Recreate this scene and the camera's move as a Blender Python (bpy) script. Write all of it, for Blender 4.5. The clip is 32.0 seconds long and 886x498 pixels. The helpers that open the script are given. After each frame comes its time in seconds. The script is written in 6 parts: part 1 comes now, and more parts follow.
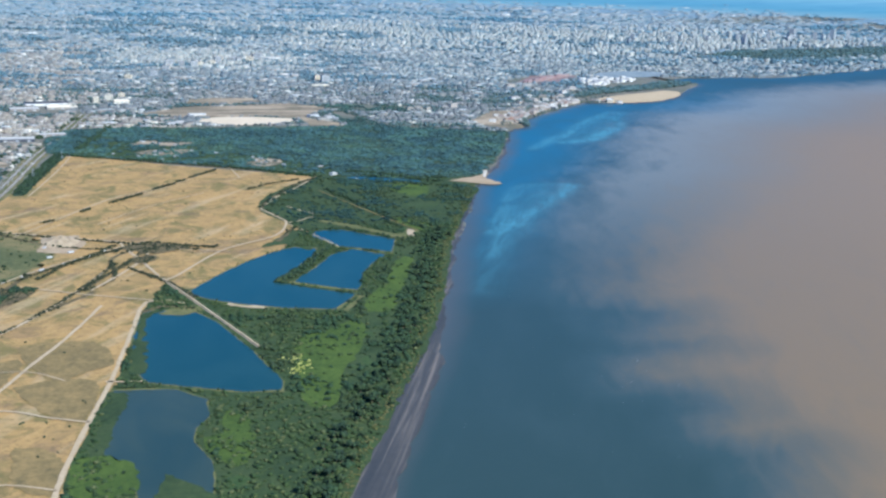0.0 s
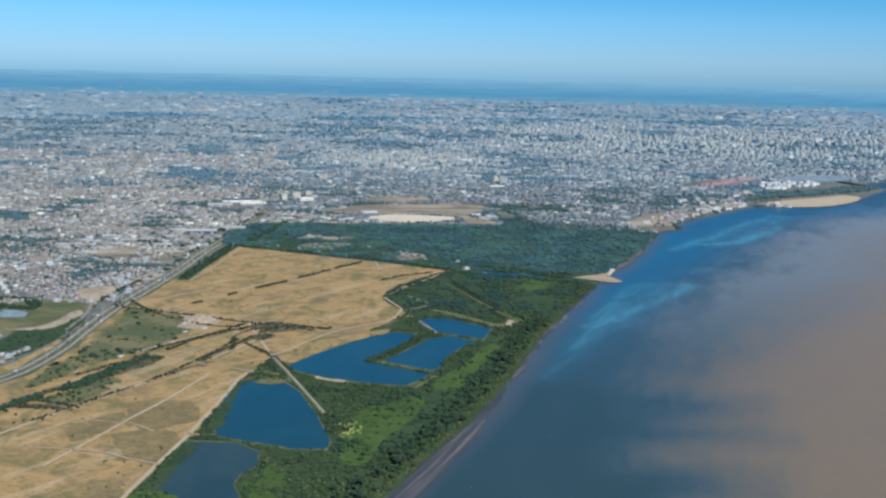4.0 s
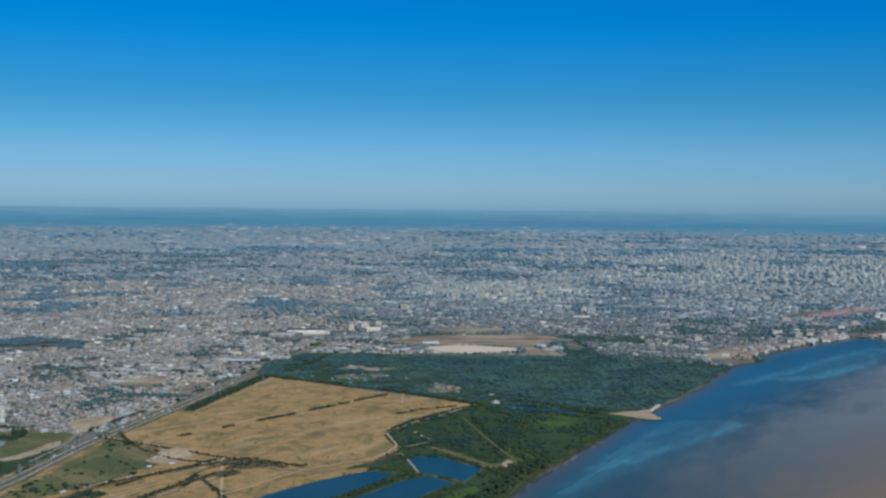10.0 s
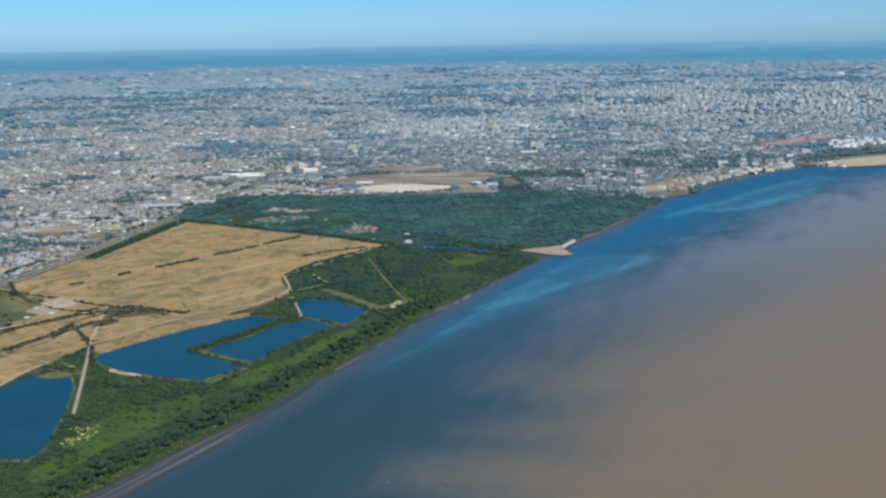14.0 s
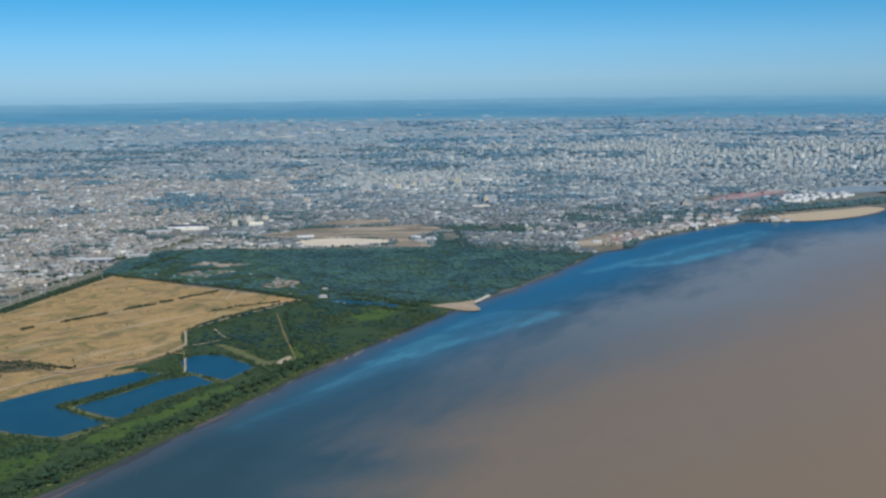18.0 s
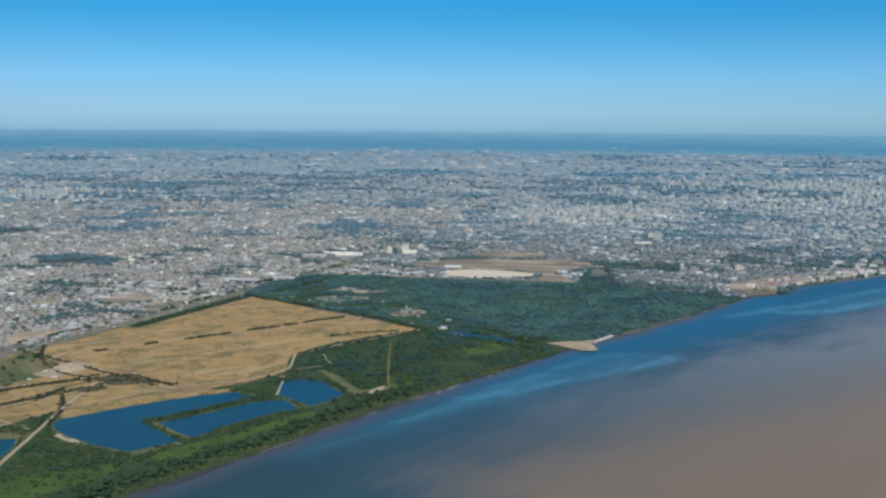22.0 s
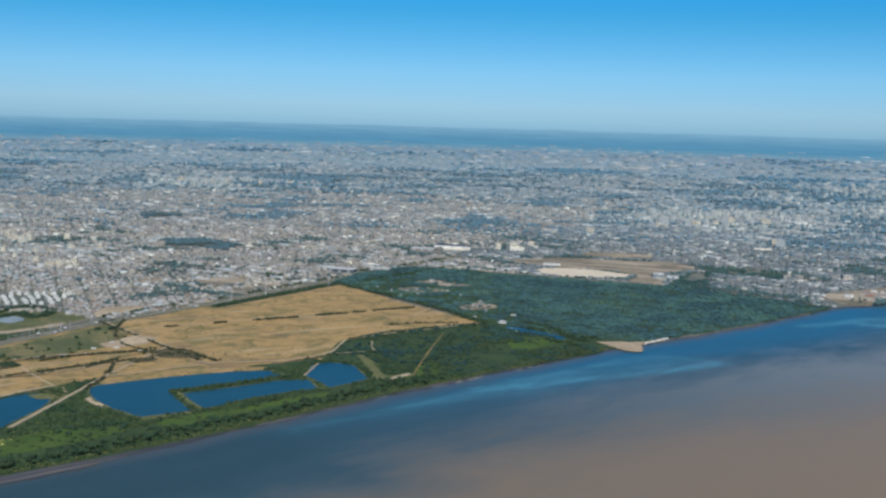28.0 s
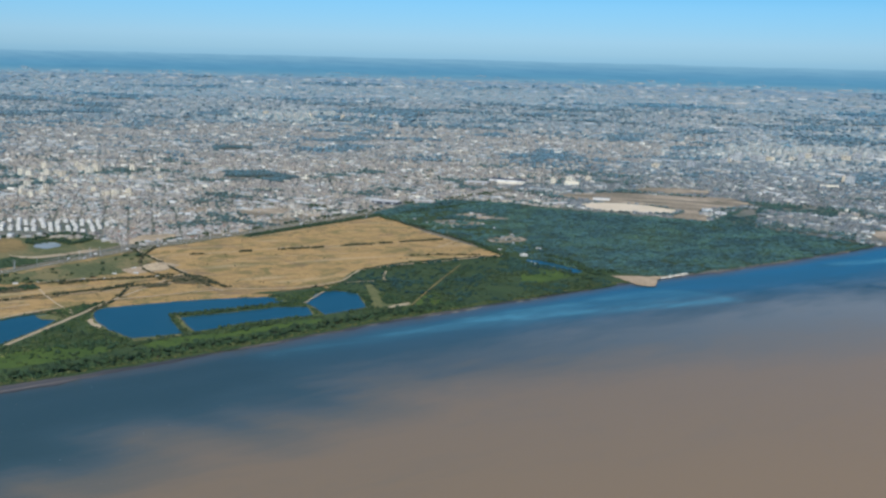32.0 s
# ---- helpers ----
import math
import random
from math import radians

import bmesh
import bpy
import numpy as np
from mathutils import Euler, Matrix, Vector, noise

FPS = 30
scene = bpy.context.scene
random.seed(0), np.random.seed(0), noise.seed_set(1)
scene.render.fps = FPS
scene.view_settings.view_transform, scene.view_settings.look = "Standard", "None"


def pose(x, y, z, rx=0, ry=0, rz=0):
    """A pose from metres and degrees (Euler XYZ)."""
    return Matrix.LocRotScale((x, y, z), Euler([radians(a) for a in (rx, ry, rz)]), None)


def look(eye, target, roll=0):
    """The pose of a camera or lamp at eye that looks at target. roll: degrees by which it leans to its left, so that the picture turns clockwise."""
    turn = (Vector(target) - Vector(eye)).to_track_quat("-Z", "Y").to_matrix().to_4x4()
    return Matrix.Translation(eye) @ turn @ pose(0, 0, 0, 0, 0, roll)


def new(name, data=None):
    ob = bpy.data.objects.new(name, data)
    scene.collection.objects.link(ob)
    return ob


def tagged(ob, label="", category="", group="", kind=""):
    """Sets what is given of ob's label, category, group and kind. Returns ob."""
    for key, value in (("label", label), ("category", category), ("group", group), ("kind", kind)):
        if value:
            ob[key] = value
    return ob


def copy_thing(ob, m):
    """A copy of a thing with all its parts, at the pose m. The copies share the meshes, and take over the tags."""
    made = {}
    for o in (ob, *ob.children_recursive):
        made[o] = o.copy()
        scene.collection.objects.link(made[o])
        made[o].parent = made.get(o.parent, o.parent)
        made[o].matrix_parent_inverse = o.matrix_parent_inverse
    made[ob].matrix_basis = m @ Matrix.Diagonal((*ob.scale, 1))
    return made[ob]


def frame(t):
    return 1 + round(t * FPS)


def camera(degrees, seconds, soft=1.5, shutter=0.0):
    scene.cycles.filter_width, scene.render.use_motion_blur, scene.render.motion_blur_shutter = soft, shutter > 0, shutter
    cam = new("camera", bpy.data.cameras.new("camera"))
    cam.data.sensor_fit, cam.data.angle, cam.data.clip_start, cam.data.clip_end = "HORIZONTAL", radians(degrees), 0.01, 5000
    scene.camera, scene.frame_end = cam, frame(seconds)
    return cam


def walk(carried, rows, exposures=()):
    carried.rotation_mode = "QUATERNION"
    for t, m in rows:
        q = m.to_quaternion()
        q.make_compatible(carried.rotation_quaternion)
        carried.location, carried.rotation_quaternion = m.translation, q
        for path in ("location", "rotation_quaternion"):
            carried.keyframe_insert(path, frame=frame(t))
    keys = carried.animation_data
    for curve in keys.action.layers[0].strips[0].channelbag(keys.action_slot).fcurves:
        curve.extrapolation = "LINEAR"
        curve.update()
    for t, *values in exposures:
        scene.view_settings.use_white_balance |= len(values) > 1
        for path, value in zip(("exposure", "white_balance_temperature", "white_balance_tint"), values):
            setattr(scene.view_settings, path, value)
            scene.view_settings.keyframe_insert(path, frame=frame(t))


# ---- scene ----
# The whole place stands at one fifth of its true size, so that the skyline lies within the reach of the lens.
cam = camera(43.32, 32.0, soft=2.6)
PATH = [
    (0.0, look((0.48, -3.46, 140.65), (169.69, 451.30, 20.39), 2.00)),
    (0.5, look((7.57, -14.56, 142.62), (169.50, 446.29, 37.13), 2.76)),
    (1.0, look((14.15, -25.86, 144.14), (168.87, 438.93, 44.55), 2.92)),
    (1.5, look((20.77, -36.91, 145.32), (164.04, 432.30, 48.49), 2.95)),
    (2.0, look((28.01, -46.79, 146.75), (156.58, 427.38, 53.20), 2.78)),
    (2.5, look((35.64, -55.50, 148.16), (149.06, 423.07, 57.45), 2.43)),
    (3.0, look((43.42, -63.04, 149.24), (141.61, 419.35, 61.32), 2.10)),
    (3.5, look((51.07, -69.45, 149.96), (135.05, 416.27, 65.49), 1.70)),
    (5.5, look((81.93, -77.64, 149.19), (118.97, 417.39, 89.03), 1.22)),
    (6.0, look((90.20, -75.43, 148.49), (117.53, 421.19, 96.10), 1.33)),
    (6.5, look((98.61, -71.83, 147.63), (117.08, 425.87, 103.30), 1.44)),
    (7.0, look((107.17, -66.36, 146.66), (116.85, 432.24, 110.62), 1.84)),
    (7.5, look((115.72, -60.18, 145.60), (121.62, 438.97, 117.08), 1.73)),
    (8.0, look((124.19, -53.51, 144.51), (127.74, 446.01, 122.96), 1.28)),
    (8.5, look((132.64, -47.42, 143.62), (134.07, 452.35, 128.45), 1.04)),
    (9.0, look((140.89, -41.41, 142.75), (141.45, 458.49, 132.90), 0.67)),
    (9.5, look((148.87, -35.74, 141.95), (149.07, 464.13, 130.65), 0.73)),
    (10.0, look((156.58, -30.54, 141.22), (157.51, 469.02, 120.07), 0.58)),
    (10.5, look((164.09, -25.80, 140.56), (165.31, 472.79, 103.09), 0.62)),
    (11.0, look((171.42, -21.56, 139.99), (174.05, 475.40, 85.06), 0.58)),
    (11.5, look((178.63, -17.84, 139.50), (182.00, 476.87, 67.04), 0.64)),
    (12.0, look((185.76, -14.65, 139.09), (189.25, 477.60, 51.47), 0.45)),
    (12.5, look((192.86, -12.02, 138.78), (194.90, 478.63, 42.57), 0.07)),
    (13.0, look((199.97, -9.96, 138.55), (199.97, 480.16, 39.67), -0.42)),
    (13.5, look((207.14, -8.50, 138.42), (207.93, 481.91, 40.95), -0.72)),
    (14.0, look((214.41, -7.65, 138.39), (218.14, 483.62, 45.42), -0.88)),
    (14.5, look((221.78, -7.34, 138.44), (228.56, 484.93, 51.10), -0.87)),
    (15.0, look((229.23, -7.43, 138.55), (239.40, 485.69, 56.53), -0.88)),
    (15.5, look((236.73, -7.79, 138.72), (250.64, 485.94, 61.02), -0.84)),
    (17.5, look((266.48, -9.05, 139.53), (277.30, 486.07, 70.67), -0.87)),
    (18.0, look((273.71, -8.62, 139.67), (277.39, 486.45, 69.70), -0.76)),
    (18.5, look((280.78, -7.61, 139.74), (278.34, 487.12, 67.41), -0.73)),
    (19.0, look((287.71, -6.02, 139.76), (278.08, 488.45, 66.23), -0.64)),
    (19.5, look((294.53, -3.97, 139.72), (273.83, 490.11, 65.86), -0.31)),
    (20.0, look((301.26, -1.60, 139.64), (267.32, 491.66, 65.23), -0.14)),
    (20.5, look((307.94, 0.94, 139.54), (260.58, 493.39, 67.11), 0.03)),
    (21.0, look((314.61, 3.51, 139.43), (253.83, 495.14, 71.52), 0.24)),
    (21.5, look((321.30, 5.98, 139.33), (247.10, 496.59, 77.68), 0.39)),
    (22.0, look((328.05, 8.20, 139.24), (240.69, 497.35, 83.56), 0.41)),
    (22.5, look((334.89, 10.03, 139.18), (236.05, 497.57, 88.85), 0.52)),
    (23.0, look((341.86, 11.33, 139.17), (234.17, 496.84, 87.38), 0.37)),
    (23.5, look((348.98, 12.05, 139.21), (233.94, 495.24, 81.81), 0.66)),
    (24.0, look((356.21, 12.31, 139.29), (235.66, 493.45, 76.30), 0.68)),
    (24.5, look((363.54, 12.22, 139.41), (238.19, 491.73, 73.42), 0.68)),
    (25.0, look((370.94, 11.92, 139.54), (241.72, 490.21, 72.17), 0.80)),
    (25.5, look((378.40, 11.53, 139.68), (244.27, 488.47, 72.32), 1.08)),
    (27.5, look((408.27, 11.65, 140.09), (246.96, 481.23, 81.12), 1.87)),
    (28.0, look((415.63, 12.69, 140.11), (247.37, 479.98, 82.40), 1.54)),
    (28.5, look((422.94, 14.19, 140.08), (248.19, 479.14, 82.78), 1.52)),
    (29.0, look((430.20, 16.10, 140.01), (249.65, 478.81, 82.59), 1.29)),
    (29.5, look((437.43, 18.35, 139.92), (251.58, 478.62, 79.78), 0.99)),
    (30.0, look((444.61, 20.90, 139.80), (254.32, 478.35, 72.55), 0.81)),
    (30.5, look((451.77, 23.67, 139.66), (256.97, 477.71, 62.80), 0.54)),
    (31.0, look((458.91, 26.62, 139.50), (258.60, 476.96, 55.38), 0.41)),
    (31.5, look((466.03, 29.69, 139.34), (260.15, 476.93, 52.24), 0.78)),
    (32.0, look((473.15, 32.81, 139.16), (261.89, 477.54, 52.03), 1.38)),
]
EXPOSURES = [(t, e, k, 3) for t, e, k in [(0, 0.66, 5600), (1, 0.32, 5600), (2, 0.33, 5700), (3.5, 0.29, 5800), (5.5, 0.14, 5900), (7, 0.0, 5900), (8, -0.22, 5850), (9, -0.33, 5850), (10, -0.27, 5900), (11, 0.0, 5920), (12, 0.16, 5900), (13, 0.18, 5860), (15.5, 0.13, 5880), (18, 0.04, 5960), (23, 0.04, 6050), (25.2, 0.12, 6050), (27.5, 0.08, 6080), (30, 0.12, 6120), (32, 0.18, 6080)]]
walk(cam, PATH, EXPOSURES)


# ---- world, sun ----
SUN_ELEVATION, SUN_AZIMUTH = radians(42), radians(158)   # azimuth from +y towards +x
world = bpy.data.worlds.new("sky")
scene.world = world
world.use_nodes = True
wn, wl = world.node_tree.nodes, world.node_tree.links
sky = wn.new("ShaderNodeTexSky")
sky.sky_type, sky.sun_disc = "NISHITA", False
sky.sun_elevation, sky.sun_rotation = SUN_ELEVATION, SUN_AZIMUTH
sky.altitude, sky.air_density, sky.dust_density, sky.ozone_density = 1200, 1.0, 0.1, 6.0
# a deep clear blue overhead, paler towards the skyline
where = wn.new("ShaderNodeTexCoord")
split = wn.new("ShaderNodeSeparateXYZ")
wl.new(where.outputs["Generated"], split.inputs[0])
tint = wn.new("ShaderNodeValToRGB")
for p, c in [(0.018, (0.31, 0.50, 0.79, 1)), (0.036, (0.43, 0.585, 0.83, 1)), (0.065, (0.42, 0.64, 0.86, 1)), (0.115, (0.20, 0.59, 0.78, 1)), (0.165, (0.09, 0.62, 0.96, 1)), (0.235, (0.03, 0.60, 1.08, 1)), (0.52, (0.45, 0.7, 1.05, 1))]:
    tint.color_ramp.elements.new(p).color = c
tint.color_ramp.elements[0].color, tint.color_ramp.elements[-1].color = (0.26, 0.45, 0.69, 1), (0.55, 0.75, 1.1, 1)
lift = wn.new("ShaderNodeMapRange")
lift.inputs["From Min"].default_value = -0.025
wl.new(split.outputs[2], lift.inputs["Value"])
wl.new(lift.outputs[0], tint.inputs[0])
tinted = wn.new("ShaderNodeMix")
tinted.data_type, tinted.blend_type = "RGBA", "MULTIPLY"
tinted.inputs[0].default_value = 1.0
wl.new(sky.outputs[0], tinted.inputs[6])
wl.new(tint.outputs[0], tinted.inputs[7])
wl.new(tinted.outputs[2], wn["Background"].inputs[0])
wn["Background"].inputs[1].default_value = 0.10
sun_data = bpy.data.lights.new("sun", "SUN")
sun_data.energy, sun_data.angle, sun_data.color = 4.6, radians(0.5), (1.0, 0.94, 0.84)
sun = new("sun", sun_data)
to_sun = Vector((math.sin(SUN_AZIMUTH) * math.cos(SUN_ELEVATION), math.cos(SUN_AZIMUTH) * math.cos(SUN_ELEVATION), math.sin(SUN_ELEVATION)))
sun.matrix_basis = to_sun.to_track_quat("Z", "Y").to_matrix().to_4x4()


# ---- materials ----
def node_mat(name, rough=0.9, spec=0.3, metal=0.0, haze_sheen=0.0):
    m = bpy.data.materials.new(name)
    m.use_nodes = True
    b = m.node_tree.nodes["Principled BSDF"]
    b.inputs["Roughness"].default_value, b.inputs["Metallic"].default_value = rough, metal
    b.inputs["Specular IOR Level"].default_value = spec
    # bluish sheen stands in for haze on surfaces seen at low angles
    b.inputs["Sheen Weight"].default_value, b.inputs["Sheen Roughness"].default_value = haze_sheen, 0.6
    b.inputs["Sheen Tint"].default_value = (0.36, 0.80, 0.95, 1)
    return m, m.node_tree.nodes, m.node_tree.links, b


def ramp(nodes, links, source, stops):
    r = nodes.new("ShaderNodeValToRGB")
    e = r.color_ramp.elements
    while len(e) < len(stops):
        e.new(0.5)
    for el, (p, c) in zip(e, stops):
        el.position, el.color = p, (*c, 1)
    links.new(source, r.inputs[0])
    return r.outputs[0]


def noise_out(nodes, links, scale, detail=5, rough=0.6, stretch=(1, 1, 1), warp=0.0, turn=0.0):
    g = nodes.new("ShaderNodeNewGeometry")
    mp = nodes.new("ShaderNodeMapping")
    mp.inputs["Scale"].default_value = stretch
    links.new(g.outputs["Position"], mp.inputs["Vector"])
    n = nodes.new("ShaderNodeTexNoise")
    n.inputs["Scale"].default_value, n.inputs["Detail"].default_value = scale, detail
    n.inputs["Roughness"].default_value, n.inputs["Distortion"].default_value = rough, warp
    links.new(mp.outputs[0], n.inputs["Vector"])
    if turn:
        spin = nodes.new("ShaderNodeMapping")
        spin.inputs["Rotation"].default_value = (0, 0, radians(turn))
        links.new(g.outputs["Position"], spin.inputs["Vector"])
        links.new(spin.outputs[0], mp.inputs["Vector"])
    return n.outputs["Fac"]


def mix(nodes, links, fac, a, b, mode="MIX"):
    m = nodes.new("ShaderNodeMix")
    m.data_type, m.blend_type = "RGBA", mode
    for sock, v in ((m.inputs[0], fac), (m.inputs[6], a), (m.inputs[7], b)):
        if isinstance(v, (int, float)):
            sock.default_value = v
        elif isinstance(v, tuple):
            sock.default_value = (*v, 1)
        else:
            links.new(v, sock)
    return m.outputs[2]


def bump(nodes, links, b, height, strength, distance):
    n = nodes.new("ShaderNodeBump")
    n.inputs["Strength"].default_value, n.inputs["Distance"].default_value = strength, distance
    links.new(height, n.inputs["Height"])
    links.new(n.outputs[0], b.inputs["Normal"])


def patchy(name, big_stops, small_stops, big=0.02, small=0.4, rough=0.95, spec=0.2, blend=0.5, stretch=(1, 1, 1), relief=0.3, haze_sheen=0.0):
    """A ground surface: large patches of one colour row, broken up by a finer row."""
    m, n, l, b = node_mat(name, rough, spec, 0.0, haze_sheen)
    c1 = ramp(n, l, noise_out(n, l, big, 4, 0.6, stretch, 0.6), big_stops)
    fine = noise_out(n, l, small, 5, 0.7)
    c2 = ramp(n, l, fine, small_stops)
    l.new(mix(n, l, blend, c1, c2), b.inputs["Base Color"])
    if relief:
        bump(n, l, b, fine, 0.6, relief)
    return m


def by_island(name, stops, rough=0.8, spec=0.4, wall=None, haze_sheen=0.0, stands=0.0):
    """Each joined piece takes one colour of the row; faces that stand upright take the wall colours."""
    m, n, l, b = node_mat(name, rough, spec, 0.0, haze_sheen)
    g = n.new("ShaderNodeNewGeometry")
    c = ramp(n, l, g.outputs["Random Per Island"], stops)
    if wall:
        mu = n.new("ShaderNodeMath")
        mu.operation, mu.inputs[1].default_value = "MULTIPLY", 7.31
        l.new(g.outputs["Random Per Island"], mu.inputs[0])
        fr = n.new("ShaderNodeMath")
        fr.operation = "FRACT"
        l.new(mu.outputs[0], fr.inputs[0])
        w = ramp(n, l, fr.outputs[0], wall)
        sp = n.new("ShaderNodeSeparateXYZ")
        l.new(g.outputs["True Normal"], sp.inputs[0])
        gt = n.new("ShaderNodeMath")
        gt.operation, gt.inputs[1].default_value = "GREATER_THAN", 0.4
        l.new(sp.outputs[2], gt.inputs[0])
        c = mix(n, l, gt.outputs[0], w, c)
    if stands:
        c = mix(n, l, stands, c, ramp(n, l, noise_out(n, l, 0.032, 6, 0.62, (1, 1, 1), 0.7), [(0.36, (0.42, 0.48, 0.56)), (0.5, (0.9, 0.93, 0.98)), (0.64, (1.55, 1.48, 1.25))]), "MULTIPLY")
    grime = noise_out(n, l, 0.9, 4, 0.7)
    c = mix(n, l, 0.35, c, ramp(n, l, grime, [(0.3, (0.2, 0.2, 0.2)), (0.75, (1, 1, 1))]), "MULTIPLY")
    l.new(c, b.inputs["Base Color"])
    return m


M_GROUND = patchy("urban_ground", [(0.38, (0.08, 0.085, 0.06)), (0.5, (0.19, 0.165, 0.125)), (0.62, (0.055, 0.075, 0.042))],
                  [(0.38, (0.055, 0.065, 0.045)), (0.6, (0.23, 0.195, 0.15))], 0.012, 0.3, rough=0.9, spec=0.15, haze_sheen=0.05)
M_FARGROUND = patchy("hazy_far_ground", [(0.36, (0.085, 0.135, 0.175)), (0.6, (0.19, 0.215, 0.235))], [(0.36, (0.10, 0.15, 0.185)), (0.62, (0.19, 0.215, 0.235))], 0.004, 0.03, rough=0.95, spec=0.1, haze_sheen=0.25)
M_DRY = patchy("dry_grass", [(0.34, (0.14, 0.112, 0.046)), (0.43, (0.28, 0.190, 0.080)), (0.5, (0.39, 0.247, 0.094)), (0.57, (0.37, 0.237, 0.092)), (0.66, (0.21, 0.150, 0.060))],
               [(0.30, (0.13, 0.10, 0.041)), (0.42, (0.35, 0.227, 0.097)), (0.52, (0.42, 0.265, 0.104)), (0.68, (0.49, 0.32, 0.142))], 0.035, 0.22, stretch=(1, 1, 1), relief=0.5)
# olive weeds and brown scrub lie over the dry grass in blotches
n, l = M_DRY.node_tree.nodes, M_DRY.node_tree.links
b = n["Principled BSDF"]
grass = b.inputs["Base Color"].links[0].from_socket
weeds = mix(n, l, ramp(n, l, noise_out(n, l, 0.055, 6, 0.68, (1.0, 0.8, 1), 0.8), [(0.49, (0, 0, 0)), (0.60, (0.85, 0.85, 0.85))]), grass, (0.155, 0.135, 0.05))
weeds = mix(n, l, ramp(n, l, noise_out(n, l, 0.04, 6, 0.7, (0.7, 1.2, 1), 1.0), [(0.55, (0, 0, 0)), (0.66, (0.7, 0.7, 0.7))]), weeds, (0.16, 0.11, 0.07))
weeds = mix(n, l, ramp(n, l, noise_out(n, l, 0.06, 5, 0.6, (0.2, 1.6, 1), 0.4, -53), [(0.54, (0, 0, 0)), (0.66, (0.55, 0.55, 0.55))]), weeds, (0.50, 0.37, 0.21))
weeds = mix(n, l, ramp(n, l, noise_out(n, l, 0.11, 5, 0.65, (0.16, 1.3, 1), 0.5, -53), [(0.54, (0, 0, 0)), (0.68, (0.4, 0.4, 0.4))]), weeds, (0.24, 0.16, 0.075))
weeds = mix(n, l, ramp(n, l, noise_out(n, l, 0.45, 4, 0.7, (1, 1, 1), 0.4), [(0.52, (0, 0, 0)), (0.64, (0.55, 0.55, 0.55))]), weeds, (0.15, 0.115, 0.05))
l.new(weeds, b.inputs["Base Color"])
M_HEDGE = by_island("hedge_leaves", [(0.0, (0.022, 0.03, 0.018)), (0.6, (0.036, 0.046, 0.024)), (1.0, (0.07, 0.07, 0.036))], 0.85, 0.15)
M_DRYDARK = patchy("withered_scrub", [(0.35, (0.08, 0.068, 0.038)), (0.65, (0.15, 0.12, 0.06))], [(0.3, (0.06, 0.055, 0.032)), (0.7, (0.20, 0.15, 0.08))], 0.05, 0.4)
M_WET = patchy("wetland_grass", [(0.34, (0.020, 0.039, 0.018)), (0.48, (0.036, 0.062, 0.023)), (0.58, (0.054, 0.076, 0.030)), (0.68, (0.041, 0.084, 0.024))],
               [(0.38, (0.021, 0.040, 0.019)), (0.62, (0.063, 0.091, 0.034))], 0.05, 0.45, relief=0.4)
M_BRIGHT = patchy("bright_marsh_grass", [(0.38, (0.040, 0.072, 0.016)), (0.62, (0.080, 0.121, 0.024))], [(0.36, (0.030, 0.057, 0.014)), (0.64, (0.094, 0.136, 0.030))], 0.06, 0.6)
M_REED = patchy("pale_reeds", [(0.35, (0.07, 0.09, 0.032)), (0.65, (0.19, 0.175, 0.07))], [(0.35, (0.055, 0.075, 0.028)), (0.65, (0.20, 0.18, 0.08))], 0.08, 0.7)
M_FARM = patchy("farm_grass", [(0.4, (0.065, 0.085, 0.036)), (0.5, (0.105, 0.115, 0.048)), (0.6, (0.24, 0.185, 0.085))],
                [(0.35, (0.06, 0.078, 0.034)), (0.65, (0.17, 0.155, 0.068))], 0.035, 0.4)
M_OLIVE = patchy("olive_weeds", [(0.38, (0.13, 0.105, 0.045)), (0.62, (0.28, 0.195, 0.078))], [(0.35, (0.11, 0.09, 0.04)), (0.65, (0.33, 0.225, 0.09))], 0.06, 0.5, relief=0.4)
M_WEEDLOT = patchy("brown_weeds", [(0.36, (0.125, 0.102, 0.048)), (0.62, (0.30, 0.208, 0.085))], [(0.35, (0.11, 0.09, 0.043)), (0.65, (0.30, 0.21, 0.088))], 0.09, 0.5, relief=0.4)
M_SOIL = patchy("bare_soil", [(0.38, (0.24, 0.185, 0.115)), (0.5, (0.37, 0.285, 0.185)), (0.6, (0.47, 0.375, 0.255))], [(0.38, (0.22, 0.17, 0.105)), (0.62, (0.50, 0.395, 0.27))], 0.03, 0.3)
M_TANGROUND = patchy("trodden_tan_ground", [(0.36, (0.08, 0.085, 0.055)), (0.45, (0.20, 0.165, 0.115)), (0.53, (0.30, 0.235, 0.16)), (0.62, (0.50, 0.41, 0.30))], [(0.36, (0.11, 0.10, 0.07)), (0.62, (0.36, 0.285, 0.20))], 0.035, 0.2, stretch=(0.5, 1.6, 1), blend=0.4)
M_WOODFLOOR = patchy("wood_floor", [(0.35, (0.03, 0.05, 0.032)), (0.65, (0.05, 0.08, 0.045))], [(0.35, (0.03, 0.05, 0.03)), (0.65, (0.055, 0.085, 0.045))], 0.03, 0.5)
M_TRACK = patchy("dirt_track", [(0.3, (0.41, 0.31, 0.19)), (0.7, (0.50, 0.395, 0.26))], [(0.3, (0.34, 0.26, 0.155)), (0.7, (0.52, 0.415, 0.285))], 0.06, 0.8)
M_TANSAND = patchy("tan_river_sand", [(0.35, (0.27, 0.20, 0.125)), (0.65, (0.44, 0.335, 0.22))], [(0.35, (0.24, 0.18, 0.11)), (0.65, (0.48, 0.37, 0.25))], 0.06, 0.4)
